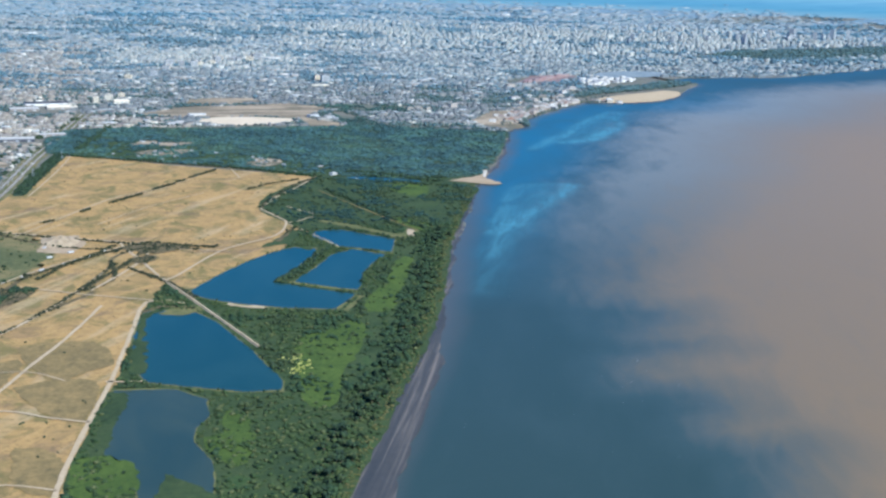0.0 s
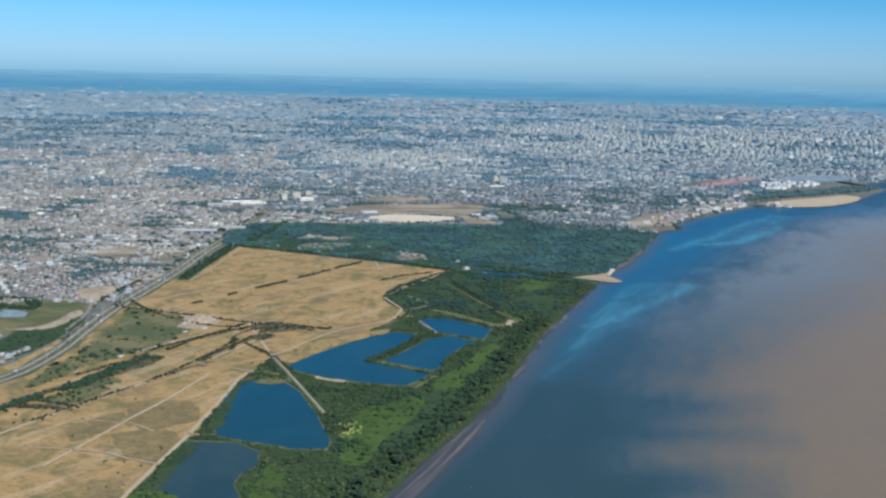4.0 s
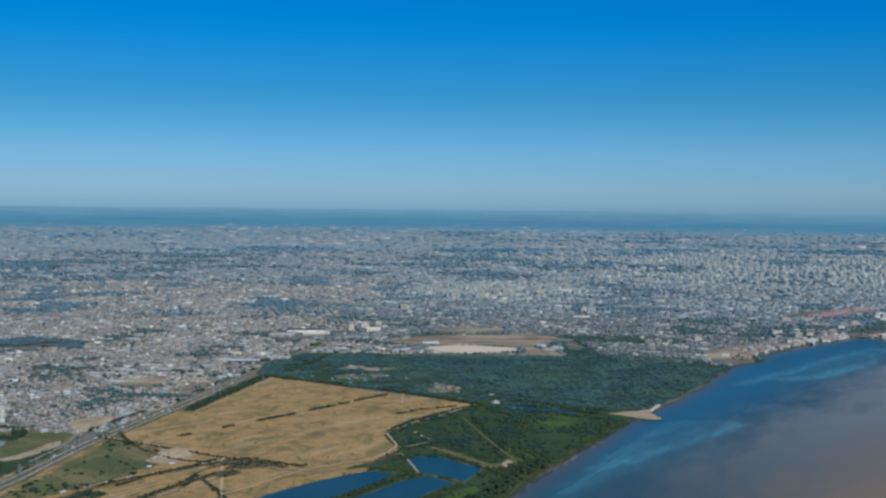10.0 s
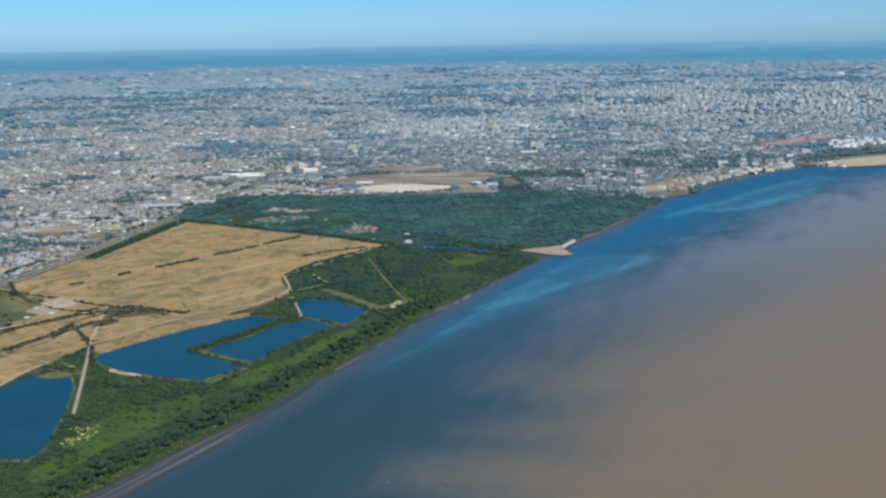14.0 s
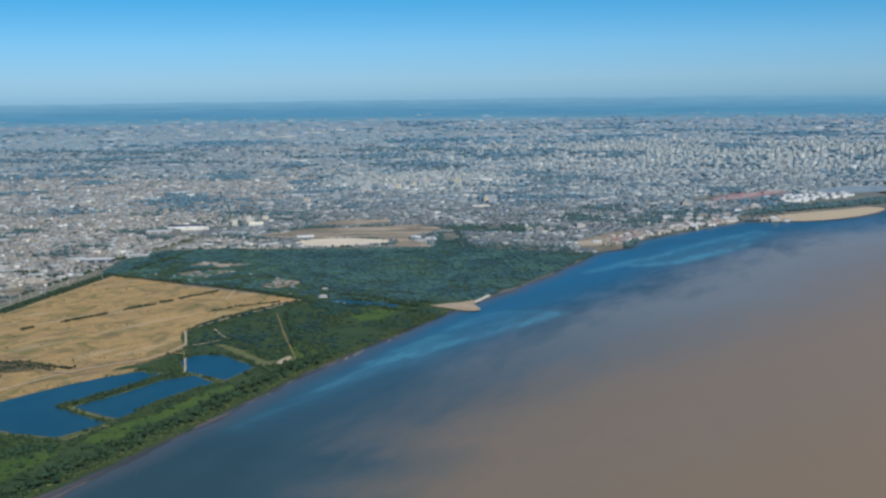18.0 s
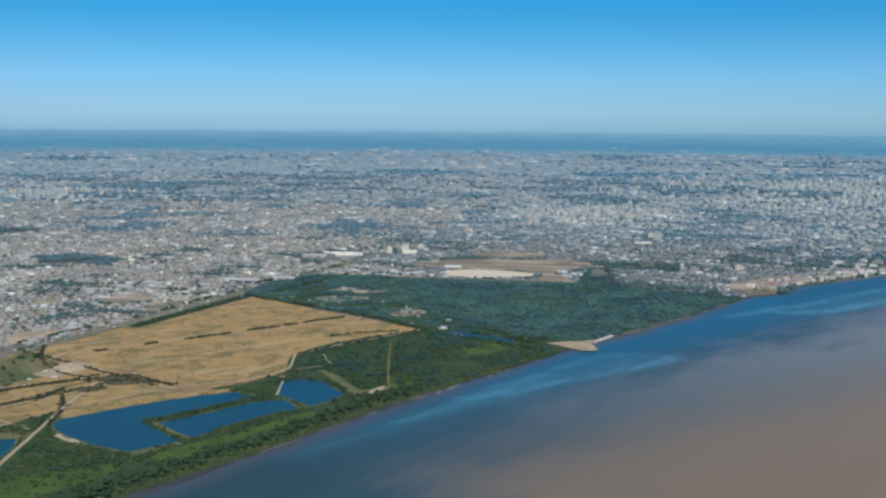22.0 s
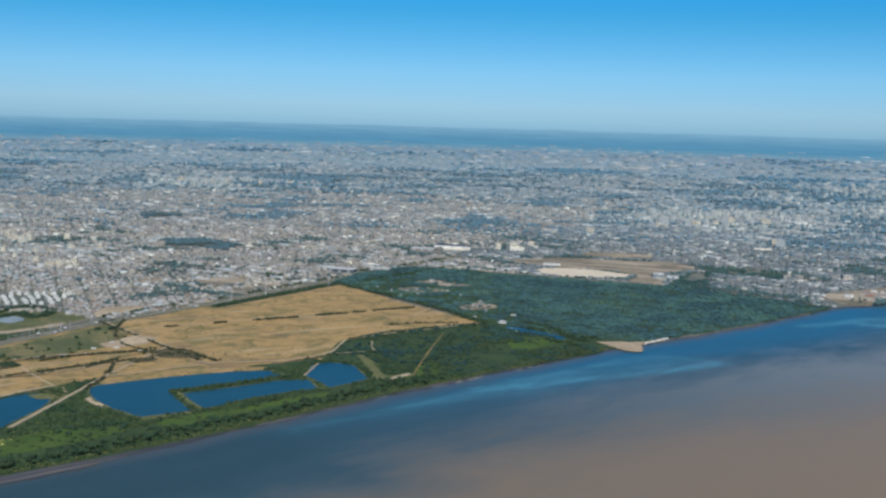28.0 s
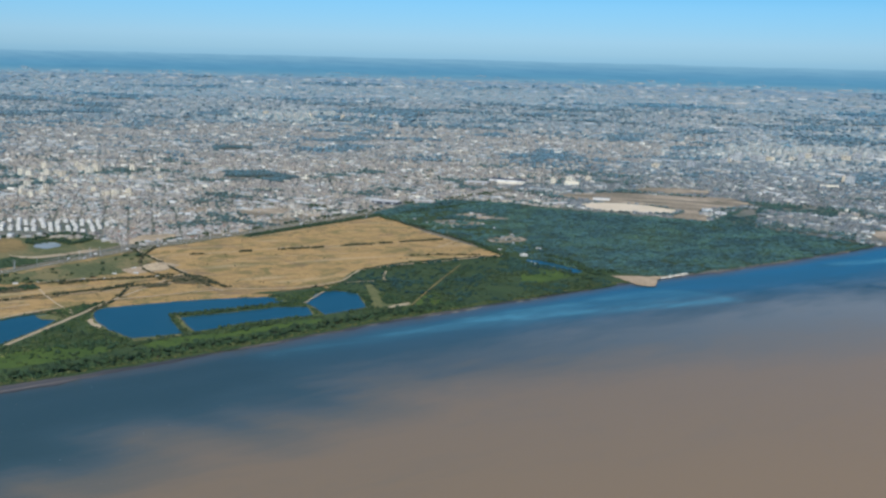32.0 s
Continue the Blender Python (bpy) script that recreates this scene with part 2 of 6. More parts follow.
M_SAND = patchy("pale_sand", [(0.3, (0.54, 0.44, 0.31)), (0.7, (0.72, 0.61, 0.46))], [(0.3, (0.44, 0.35, 0.24)), (0.7, (0.68, 0.57, 0.42))], 0.05, 0.5)
M_ASPHALT = patchy("asphalt", [(0.3, (0.20, 0.18, 0.155)), (0.7, (0.28, 0.25, 0.215))], [(0.3, (0.17, 0.155, 0.135)), (0.7, (0.30, 0.27, 0.23))], 0.1, 0.8, rough=0.95, spec=0.1)
M_MUD, n, l, b = node_mat("tidal_mud", 0.6, 0.3)
bands = noise_out(n, l, 0.20, 4, 0.6, (0.05, 1.7, 1), 0.5, -62)
col = ramp(n, l, bands, [(0.36, (0.036, 0.040, 0.042)), (0.5, (0.062, 0.060, 0.057)), (0.56, (0.112, 0.099, 0.086)), (0.62, (0.185, 0.155, 0.128))])
l.new(mix(n, l, 0.25, col, ramp(n, l, noise_out(n, l, 0.35, 5, 0.65), [(0.35, (0.05, 0.05, 0.048)), (0.65, (0.095, 0.088, 0.08))])), b.inputs["Base Color"])
bump(n, l, b, bands, 0.3, 0.2)
LEAF = [(0.0, (0.0154, 0.0319, 0.0176)), (0.4, (0.0231, 0.0462, 0.022)), (0.75, (0.0341, 0.0627, 0.0264)), (1.0, (0.0506, 0.0792, 0.0308))]
M_TREE = by_island("tree_leaves", LEAF, 0.75, 0.25)
M_LEAF2 = by_island("light_leaves", [(0.0, (0.023, 0.042, 0.018)), (0.5, (0.034, 0.058, 0.021)), (1.0, (0.058, 0.079, 0.030))], 0.75, 0.25)
# city leaves turn bluer with distance: haze put into colour and sheen
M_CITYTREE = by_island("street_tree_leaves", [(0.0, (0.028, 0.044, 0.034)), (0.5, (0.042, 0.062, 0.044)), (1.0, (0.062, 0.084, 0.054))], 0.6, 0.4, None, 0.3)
M_GROVE = by_island("hazed_grove_leaves", [(0.0, (0.062, 0.098, 0.120)), (0.5, (0.076, 0.112, 0.136)), (1.0, (0.095, 0.132, 0.156))], 0.5, 0.5, None, 0.4)
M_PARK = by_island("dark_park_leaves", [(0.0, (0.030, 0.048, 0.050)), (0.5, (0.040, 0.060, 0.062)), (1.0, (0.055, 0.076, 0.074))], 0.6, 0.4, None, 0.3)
M_FARGROVE = by_island("hazed_far_grove_leaves", [(0.0, (0.07, 0.125, 0.17)), (1.0, (0.09, 0.15, 0.195))], 0.8, 0.2, None, 0.5)
# woodland and marsh-tree leaves carry the haze as a teal shift and sheen
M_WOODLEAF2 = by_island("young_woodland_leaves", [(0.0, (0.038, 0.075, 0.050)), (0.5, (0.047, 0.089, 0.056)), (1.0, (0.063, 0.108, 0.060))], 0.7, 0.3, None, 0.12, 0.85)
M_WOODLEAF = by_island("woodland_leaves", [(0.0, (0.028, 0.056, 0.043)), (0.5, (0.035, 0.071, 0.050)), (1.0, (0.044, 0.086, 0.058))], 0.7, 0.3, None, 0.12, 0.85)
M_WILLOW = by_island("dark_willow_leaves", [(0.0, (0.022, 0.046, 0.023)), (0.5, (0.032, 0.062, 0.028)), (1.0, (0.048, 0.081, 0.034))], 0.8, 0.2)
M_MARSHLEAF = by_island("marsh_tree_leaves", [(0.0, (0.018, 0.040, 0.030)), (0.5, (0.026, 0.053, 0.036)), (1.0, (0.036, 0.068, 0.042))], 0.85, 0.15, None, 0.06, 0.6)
M_SCRUB = by_island("olive_scrub_leaves", [(0.0, (0.02714, 0.05192, 0.02124)), (0.5, (0.04838, 0.07906, 0.02832)), (0.85, (0.07788, 0.1038, 0.04012)), (1.0, (0.118, 0.1298, 0.05428))], 0.85, 0.15)
M_YELLOW = by_island("yellow_blossom", [(0.0, (0.28, 0.30, 0.06)), (1.0, (0.50, 0.48, 0.16))], 0.8, 0.2)
WALLS = [(0.0, (0.33, 0.30, 0.27)), (0.35, (0.26, 0.235, 0.21)), (0.6, (0.37, 0.345, 0.31)), (0.8, (0.23, 0.20, 0.17)), (0.95, (0.40, 0.38, 0.35)), (1.0, (0.58, 0.56, 0.53))]
CITY_ROOFS = [(0.0, (0.095, 0.09, 0.09)), (0.18, (0.292, 0.241, 0.211)), (0.38, (0.245, 0.172, 0.142)), (0.52, (0.378, 0.331, 0.288)), (0.7, (0.073, 0.069, 0.069)), (0.86, (0.353, 0.314, 0.275)), (1.0, (0.736, 0.708, 0.653))]


def city_mat(name, cool, haze_sheen, tone=1.0):
    """House roofs and walls of one district; the further ones are bluer and more sheened, to stand in for haze."""
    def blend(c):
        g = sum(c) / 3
        return tuple(tone * (c[k] * (1 - cool) + (g * (0.50, 0.75, 0.98)[k]) * cool) for k in range(3))
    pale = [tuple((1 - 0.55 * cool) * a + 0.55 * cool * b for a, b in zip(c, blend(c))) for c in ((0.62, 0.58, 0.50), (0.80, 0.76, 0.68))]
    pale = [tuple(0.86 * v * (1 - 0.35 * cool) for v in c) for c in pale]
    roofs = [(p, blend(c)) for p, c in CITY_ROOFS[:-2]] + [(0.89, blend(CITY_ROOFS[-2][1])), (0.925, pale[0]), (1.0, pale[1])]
    return by_island(name, roofs, 0.65, 0.4, [(p, blend((c[0] * 1.12, c[1] * 1.08, c[2] * 1.0))) for p, c in WALLS[:-2]] + [(0.86, blend(WALLS[-2][1])), (0.92, pale[0]), (1.0, pale[1])], haze_sheen, 0.35)


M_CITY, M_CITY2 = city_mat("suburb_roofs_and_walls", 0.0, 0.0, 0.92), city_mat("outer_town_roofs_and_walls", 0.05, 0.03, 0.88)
# the quarters by the river are bluer and darker, with haze in the colour
M_EAST, M_EAST2, M_EAST3 = city_mat("hazy_east_suburb_roofs_and_walls", 0.42, 0.08, 0.61), city_mat("hazy_east_town_roofs_and_walls", 0.55, 0.16, 0.69), city_mat("hazy_east_city_roofs_and_walls", 0.75, 0.24, 0.88)
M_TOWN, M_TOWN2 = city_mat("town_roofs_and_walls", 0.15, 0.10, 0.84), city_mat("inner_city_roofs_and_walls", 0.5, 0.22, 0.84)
# the farthest houses: haze put in as bluish greys of low contrast
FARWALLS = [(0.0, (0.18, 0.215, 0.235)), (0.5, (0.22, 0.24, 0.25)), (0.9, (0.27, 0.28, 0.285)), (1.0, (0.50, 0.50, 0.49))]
M_TOWN3 = by_island("hazy_far_city_roofs_and_walls", [(0.0, (0.14, 0.18, 0.21)), (0.5, (0.195, 0.22, 0.24)), (0.92, (0.24, 0.26, 0.27)), (1.0, (0.52, 0.52, 0.51))], 0.7, 0.3, FARWALLS, 0.28)
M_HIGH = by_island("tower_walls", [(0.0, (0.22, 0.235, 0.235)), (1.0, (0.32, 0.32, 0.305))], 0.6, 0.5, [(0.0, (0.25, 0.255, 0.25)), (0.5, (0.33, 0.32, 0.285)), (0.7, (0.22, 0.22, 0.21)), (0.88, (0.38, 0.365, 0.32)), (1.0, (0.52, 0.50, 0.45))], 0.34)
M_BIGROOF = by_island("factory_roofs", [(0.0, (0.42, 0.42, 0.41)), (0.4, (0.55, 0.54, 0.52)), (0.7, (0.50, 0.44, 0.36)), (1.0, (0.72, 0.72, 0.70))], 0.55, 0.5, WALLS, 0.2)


def by_object(name, stops, rough=0.8, spec=0.3, metal=0.0, grain=1.5):
    """Each object takes one colour of the row, with grime over it."""
    m, n, l, b = node_mat(name, rough, spec, metal)
    o = n.new("ShaderNodeObjectInfo")
    c = ramp(n, l, o.outputs["Random"], stops)
    g = ramp(n, l, noise_out(n, l, grain, 5, 0.7), [(0.3, (0.6, 0.59, 0.57)), (0.7, (1, 1, 1))])
    l.new(mix(n, l, 0.7, c, g, "MULTIPLY"), b.inputs["Base Color"])
    return m


M_WALL = by_object("painted_render", WALLS)
M_TILE = by_object("roof_tiles", [(0.0, (0.30, 0.16, 0.10)), (0.35, (0.24, 0.22, 0.21)), (0.65, (0.36, 0.33, 0.30)), (1.0, (0.55, 0.53, 0.50))], 0.8)
M_WHITE = by_object("white_render", [(0.0, (0.70, 0.67, 0.61)), (1.0, (0.80, 0.78, 0.74))])
M_SHOREWALL = by_object("waterfront_render", [(0.0, (0.38, 0.33, 0.27)), (0.3, (0.50, 0.45, 0.38)), (0.5, (0.72, 0.70, 0.66)), (0.75, (0.45, 0.36, 0.28)), (1.0, (0.80, 0.78, 0.74))])
M_CREAM = by_object("cream_render", [(0.0, (0.66, 0.57, 0.43)), (1.0, (0.76, 0.70, 0.57))])
M_SLAB = by_object("flat_roof_felt", [(0.0, (0.24, 0.23, 0.22)), (1.0, (0.40, 0.38, 0.36))])
M_CONCRETE = by_object("pale_concrete", [(0.0, (0.36, 0.38, 0.40)), (1.0, (0.48, 0.50, 0.50))])
M_METAL = by_object("sheet_metal_roof", [(0.0, (0.34, 0.34, 0.33)), (1.0, (0.52, 0.51, 0.49))], 0.55, 0.4)
M_DARKROOF = by_object("dark_blue_roof", [(0.0, (0.04, 0.05, 0.07)), (1.0, (0.06, 0.07, 0.09))], 0.5, 0.5)
M_STEEL = by_object("galvanised_steel", [(0.0, (0.45, 0.46, 0.47)), (1.0, (0.6, 0.6, 0.6))], 0.5, 0.5, 0.6)
M_BARK = by_object("bark", [(0.0, (0.10, 0.075, 0.05)), (1.0, (0.17, 0.13, 0.09))], 0.95)
M_RUST = by_object("red_containers", [(0.0, (0.30, 0.17, 0.165)), (0.4, (0.34, 0.25, 0.24)), (0.75, (0.38, 0.33, 0.32)), (1.0, (0.27, 0.15, 0.145))], 0.7)
M_STONE = by_object("pale_rubble", [(0.0, (0.50, 0.46, 0.40)), (1.0, (0.68, 0.64, 0.57))])
mg, ng, lg, bg = node_mat("window_glass", 0.12, 0.6)
lg.new(ramp(ng, lg, noise_out(ng, lg, 1.2, 3), [(0.3, (0.03, 0.04, 0.05)), (0.7, (0.07, 0.085, 0.10))]), bg.inputs["Base Color"])
M_GLASS = mg
M_PAINT = patchy("white_road_paint", [(0.3, (0.62, 0.62, 0.60)), (0.7, (0.75, 0.75, 0.73))], [(0.3, (0.55, 0.55, 0.53)), (0.7, (0.78, 0.78, 0.76))], 0.3, 1.2)


def water_mat(name, stops, scale, rough, ripple):
    m, n, l, b = node_mat(name, rough, 0.5)
    b.inputs["IOR"].default_value = 1.33
    l.new(ramp(n, l, noise_out(n, l, scale, 5, 0.6, (1, 0.5, 1), 1.0), stops), b.inputs["Base Color"])
    bump(n, l, b, noise_out(n, l, 0.8, 4, 0.6), 0.3, ripple)
    return m


M_POND = water_mat("pond_water", [(0.3, (0.013, 0.05, 0.05)), (0.7, (0.022, 0.064, 0.062))], 0.03, 0.3, 0.08)
M_SHALLOW = water_mat("shallow_water", [(0.3, (0.025, 0.05, 0.045)), (0.7, (0.045, 0.068, 0.052))], 0.05, 0.4, 0.08)
M_BASIN = water_mat("pale_basin_water", [(0.3, (0.16, 0.20, 0.20)), (0.7, (0.30, 0.33, 0.32))], 0.08, 0.5, 0.05)

# the river: clear blue water inshore, silt further out, pale shoals between
M_RIVER, n, l, b = node_mat("river_water", 0.40, 0.36)
b.inputs["IOR"].default_value = 1.33
off = n.new("ShaderNodeAttribute")
off.attribute_name = "offshore"
shoal = n.new("ShaderNodeAttribute")
shoal.attribute_name = "shoal"


def calc(op, a, c):
    k = n.new("ShaderNodeMath")
    k.operation = op
    for sock, v in zip(k.inputs, (a, c)):
        if isinstance(v, (int, float)):
            sock.default_value = v
        else:
            l.new(v, sock)
    return k.outputs[0]


silt = n.new("ShaderNodeAttribute")
silt.attribute_name = "silt"
swirl = noise_out(n, l, 0.014, 6, 0.62, (0.6, 1.2, 1), 1.4, -63)
fine = noise_out(n, l, 0.06, 6, 0.66, (0.4, 1.3, 1), 1.2, -63)
murk = calc("ADD", calc("ADD", silt.outputs["Fac"], calc("MULTIPLY", calc("SUBTRACT", swirl, 0.5), 0.5)), calc("MULTIPLY", calc("SUBTRACT", fine, 0.5), 0.42))
col = ramp(n, l, murk, [(0.0, (0.033, 0.058, 0.054)), (0.25, (0.042, 0.069, 0.067)), (0.45, (0.075, 0.090, 0.081)), (0.62, (0.116, 0.108, 0.079)), (0.85, (0.166, 0.130, 0.082)), (1.0, (0.190, 0.139, 0.080))])
pale = n.new("ShaderNodeAttribute")
pale.attribute_name = "pale"
col = mix(n, l, calc("MULTIPLY", pale.outputs["Fac"], ramp(n, l, murk, [(0.12, (0, 0, 0)), (0.45, (1, 1, 1)), (1.0, (0.25, 0.25, 0.25))])), col, (0.200, 0.203, 0.183))
out = ramp(n, l, calc("DIVIDE", off.outputs["Fac"], 320.0), [(0.35, (0, 0, 0)), (1.0, (1, 1, 1))])
col = mix(n, l, calc("MULTIPLY", out, silt.outputs["Fac"]), col, (0.240, 0.162, 0.082))
# clear inshore water, bluer northwards with the sky's reflection put into the colour
inshore_blue = n.new("ShaderNodeAttribute")
inshore_blue.attribute_name = "inshore_blue"
col = mix(n, l, calc("MULTIPLY", inshore_blue.outputs["Fac"], ramp(n, l, swirl, [(0.3, (0.6, 0.6, 0.6)), (0.6, (1, 1, 1))])), col, (0.025, 0.110, 0.176))
sh = calc("MULTIPLY", shoal.outputs["Fac"], ramp(n, l, noise_out(n, l, 0.075, 6, 0.68, (0.3, 1.5, 1), 1.5, -60), [(0.36, (0.2, 0.2, 0.2)), (0.61, (1, 1, 1))]))
col = mix(n, l, sh, col, (0.090, 0.246, 0.298))
# wet brown margin where the water thins out over the mud
edge = calc("ADD", off.outputs["Fac"], calc("MULTIPLY", calc("SUBTRACT", fine, 0.5), 8.0))
col = mix(n, l, ramp(n, l, calc("DIVIDE", edge, 17.0), [(0.05, (0.75, 0.75, 0.75)), (0.8, (0, 0, 0))]), col, (0.085, 0.088, 0.085))
l.new(col, b.inputs["Base Color"])
bump(n, l, b, noise_out(n, l, 0.5, 5, 0.65, (0.7, 1.3, 1)), 0.35, 0.12)

# the last of the land before the skyline: blue haze put in as glow
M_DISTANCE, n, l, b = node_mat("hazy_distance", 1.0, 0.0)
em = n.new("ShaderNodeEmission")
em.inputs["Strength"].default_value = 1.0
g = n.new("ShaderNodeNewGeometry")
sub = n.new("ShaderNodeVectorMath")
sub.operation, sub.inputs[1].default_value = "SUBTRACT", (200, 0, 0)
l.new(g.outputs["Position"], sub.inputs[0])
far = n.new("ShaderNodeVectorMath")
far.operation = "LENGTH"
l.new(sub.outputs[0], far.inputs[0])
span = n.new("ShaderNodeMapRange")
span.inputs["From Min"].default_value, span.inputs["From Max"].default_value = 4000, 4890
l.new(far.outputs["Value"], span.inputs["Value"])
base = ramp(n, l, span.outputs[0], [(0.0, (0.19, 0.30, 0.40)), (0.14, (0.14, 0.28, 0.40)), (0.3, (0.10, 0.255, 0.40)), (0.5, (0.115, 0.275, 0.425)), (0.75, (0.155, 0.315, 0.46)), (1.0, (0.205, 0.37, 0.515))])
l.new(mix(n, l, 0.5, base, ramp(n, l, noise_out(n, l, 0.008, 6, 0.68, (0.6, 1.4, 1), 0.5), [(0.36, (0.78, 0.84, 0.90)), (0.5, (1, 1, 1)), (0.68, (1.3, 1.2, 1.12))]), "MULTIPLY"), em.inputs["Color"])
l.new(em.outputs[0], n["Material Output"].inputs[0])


# ---- plan ----
COAST = [(-2600, -4000), (-400, -500), (-40, 60), (40, 200), (98, 300), (115, 334), (131, 362), (147, 393), (165, 432), (183, 474),
         (205, 528), (232, 584), (262, 645), (284, 692), (300, 722), (341, 787), (384, 873), (414, 941), (440, 968), (478, 1034),
         (542, 1098), (597, 1149), (645, 1150), (692, 1160), (745, 1197), (780, 1240), (842, 1312), (884, 1364), (866, 1392), (900, 1436), (1010, 1462), (1112, 1465), (1473, 1640), (2600, 2000), (4700, 1500)]
# where the clear inshore water meets the silt, with its dark tongues
SILT_EDGE = [(4900, 2200), (2000, 1560), (1300, 1330), (1000, 1230), (800, 1100), (640, 960), (540, 850), (476, 751), (423, 705), (375, 640), (340, 590), (300, 530), (270, 480), (256, 450), (243, 425), (252, 410), (261, 400),
             (242, 390), (229, 374), (236, 364), (248, 358), (224, 348), (205, 338), (203, 326), (224, 319), (221, 296), (202, 280), (208, 270), (226, 266), (210, 246), (170, 190), (110, 90), (0, -60), (-400, -620), (-2600, -4300)]


def smooth_line(points, step):
    """Points at even steps along a rounded line through the given ones."""
    p = np.array(points, float)
    out = []
    for i in range(len(p) - 1):
        a, b, c, d = p[max(i - 1, 0)], p[i], p[i + 1], p[min(i + 2, len(p) - 1)]
        n = max(1, int(np.linalg.norm(c - b) / step))
        for k in range(n):
            t = k / n
            out.append(0.5 * (2 * b + (c - a) * t + (2 * a - 5 * b + 4 * c - d) * t * t + (3 * b - a - 3 * c + d) * t ** 3))
    out.append(p[-1])
    return np.array(out)


def rise(x, y):
    """The land lies flat; far inland it is lifted so that the skyline fits the camera's view."""
    r = np.hypot(np.asarray(x) - 200.0, y)
    t = np.clip((r - 2300) / 2600, 0, 1)
    return 68.0 * t * t + 32.0 * np.clip((r - 3600) / 1300, 0, 1) ** 1.5


def mesh_ob(name, verts, faces, material, smooth=False):
    me = bpy.data.meshes.new(name)
    me.from_pydata([tuple(v) for v in verts], [], [tuple(int(i) for i in f) for f in faces])
    me.materials.append(material)
    if smooth:
        me.shade_smooth()
    return new(name, me)


def ribbon(name, points, width, z, material, step=6.0, wobble=0.0):
    p = smooth_line(points, step)
    t = np.gradient(p, axis=0)
    t /= np.linalg.norm(t, axis=1)[:, None] + 1e-9
    nrm = np.stack([-t[:, 1], t[:, 0]], 1)
    rng = np.random.default_rng(len(p))
    w = width / 2 * (1 + wobble * rng.uniform(-1, 1, (len(p), 2)))
    v, f = [], []
    for i in range(len(p)):
        a, b = p[i] + nrm[i] * w[i, 0], p[i] - nrm[i] * w[i, 1]
        v += [(a[0], a[1], z), (b[0], b[1], z)]
        if i:
            f.append((2 * i - 2, 2 * i - 1, 2 * i + 1, 2 * i))
    return mesh_ob(name, v, f, material)


def straight_line(points, step):
    """Points at even steps along straight stretches."""
    p = np.array(points, float)
    return np.concatenate([a + (b - a) * np.linspace(0, 1, max(2, int(np.linalg.norm(b - a) / step)), endpoint=False)[:, None] for a, b in zip(p, p[1:])] + [p[-1:]])


def zone(name, points, z, material, rag=1.2, step=4.0, seed=1, line=smooth_line):
    """A patch of ground with a ragged outline."""
    p = line(list(points) + [points[0]], step)[:-1]
    rng = np.random.default_rng(seed)
    p = p + rng.normal(0, rag / 2, p.shape)
    bm = bmesh.new()
    bm.faces.new([bm.verts.new((x, y, z)) for x, y in p])
    bmesh.ops.triangulate(bm, faces=bm.faces[:])
    for f in bm.faces:
        if f.normal.z < 0:
            f.normal_flip()
    me = bpy.data.meshes.new(name)
    bm.to_mesh(me)
    bm.free()
    me.materials.append(material)
    return new(name, me)


def inside(x, y, poly):
    x, y = np.asarray(x, float), np.asarray(y, float)
    res = np.zeros(x.shape, bool)
    for (x0, y0), (x1, y1) in zip(poly, list(poly[1:]) + [poly[0]]):
        c = (y0 > y) != (y1 > y)
        res ^= c & (x < (x1 - x0) * (y - y0) / ((y1 - y0) or 1e-9) + x0)
    return res


def part(name, bm, material, parent, label=""):
    """One mesh object under a thing or under a part."""
    me = bpy.data.meshes.new(name)
    bm.to_mesh(me)
    bm.free()
    me.materials.append(material)
    ob = new(name, me)
    ob.parent = parent
    return tagged(ob, label)


def thing(name, label, category, group=""):
    return tagged(new(name), label, category, group)


def block(bm, x0, y0, z0, x1, y1, z1, taper=0.0):
    """A box from corner to corner; taper draws its top in."""
    t = taper
    v = [bm.verts.new(p) for p in ((x0, y0, z0), (x1, y0, z0), (x1, y1, z0), (x0, y1, z0), (x0 + t, y0 + t, z1), (x1 - t, y0 + t, z1), (x1 - t, y1 - t, z1), (x0 + t, y1 - t, z1))]
    for f in ((3, 2, 1, 0), (4, 5, 6, 7), (0, 1, 5, 4), (1, 2, 6, 5), (2, 3, 7, 6), (3, 0, 4, 7)):
        bm.faces.new([v[i] for i in f])
    return bm


def prism(bm, x0, y0, x1, y1, z, h, over=0.12, hip=0.0):
    """A pitched roof with eaves; its ridge runs along x."""
    x0, y0, x1, y1 = x0 - over, y0 - over, x1 + over, y1 + over
    ym = (y0 + y1) / 2
    b = [bm.verts.new(p) for p in ((x0, y0, z), (x1, y0, z), (x1, y1, z), (x0, y1, z))]
    r = [bm.verts.new(p) for p in ((x0 + hip, ym, z + h), (x1 - hip, ym, z + h))]
    bm.faces.new(b[::-1])
    bm.faces.new((b[0], b[1], r[1], r[0]))
    bm.faces.new((b[2], b[3], r[0], r[1]))
    bm.faces.new((b[1], b[2], r[1]))
    bm.faces.new((b[3], b[0], r[0]))
    return bm


def vnoise(x, y, size, seed):
    """Smooth random values between 0 and 1 over the plan."""
    tab = np.random.default_rng(seed).random((256, 256))
    u, v = np.asarray(x) / size, np.asarray(y) / size
    i, j = np.floor(u).astype(int), np.floor(v).astype(int)
    a, b = u - i, v - j
    a, b = a * a * (3 - 2 * a), b * b * (3 - 2 * b)
    g = lambda p, q: tab[(i + p) % 256, (j + q) % 256]
    return (g(0, 0) * (1 - a) + g(1, 0) * a) * (1 - b) + (g(0, 1) * (1 - a) + g(1, 1) * a) * b


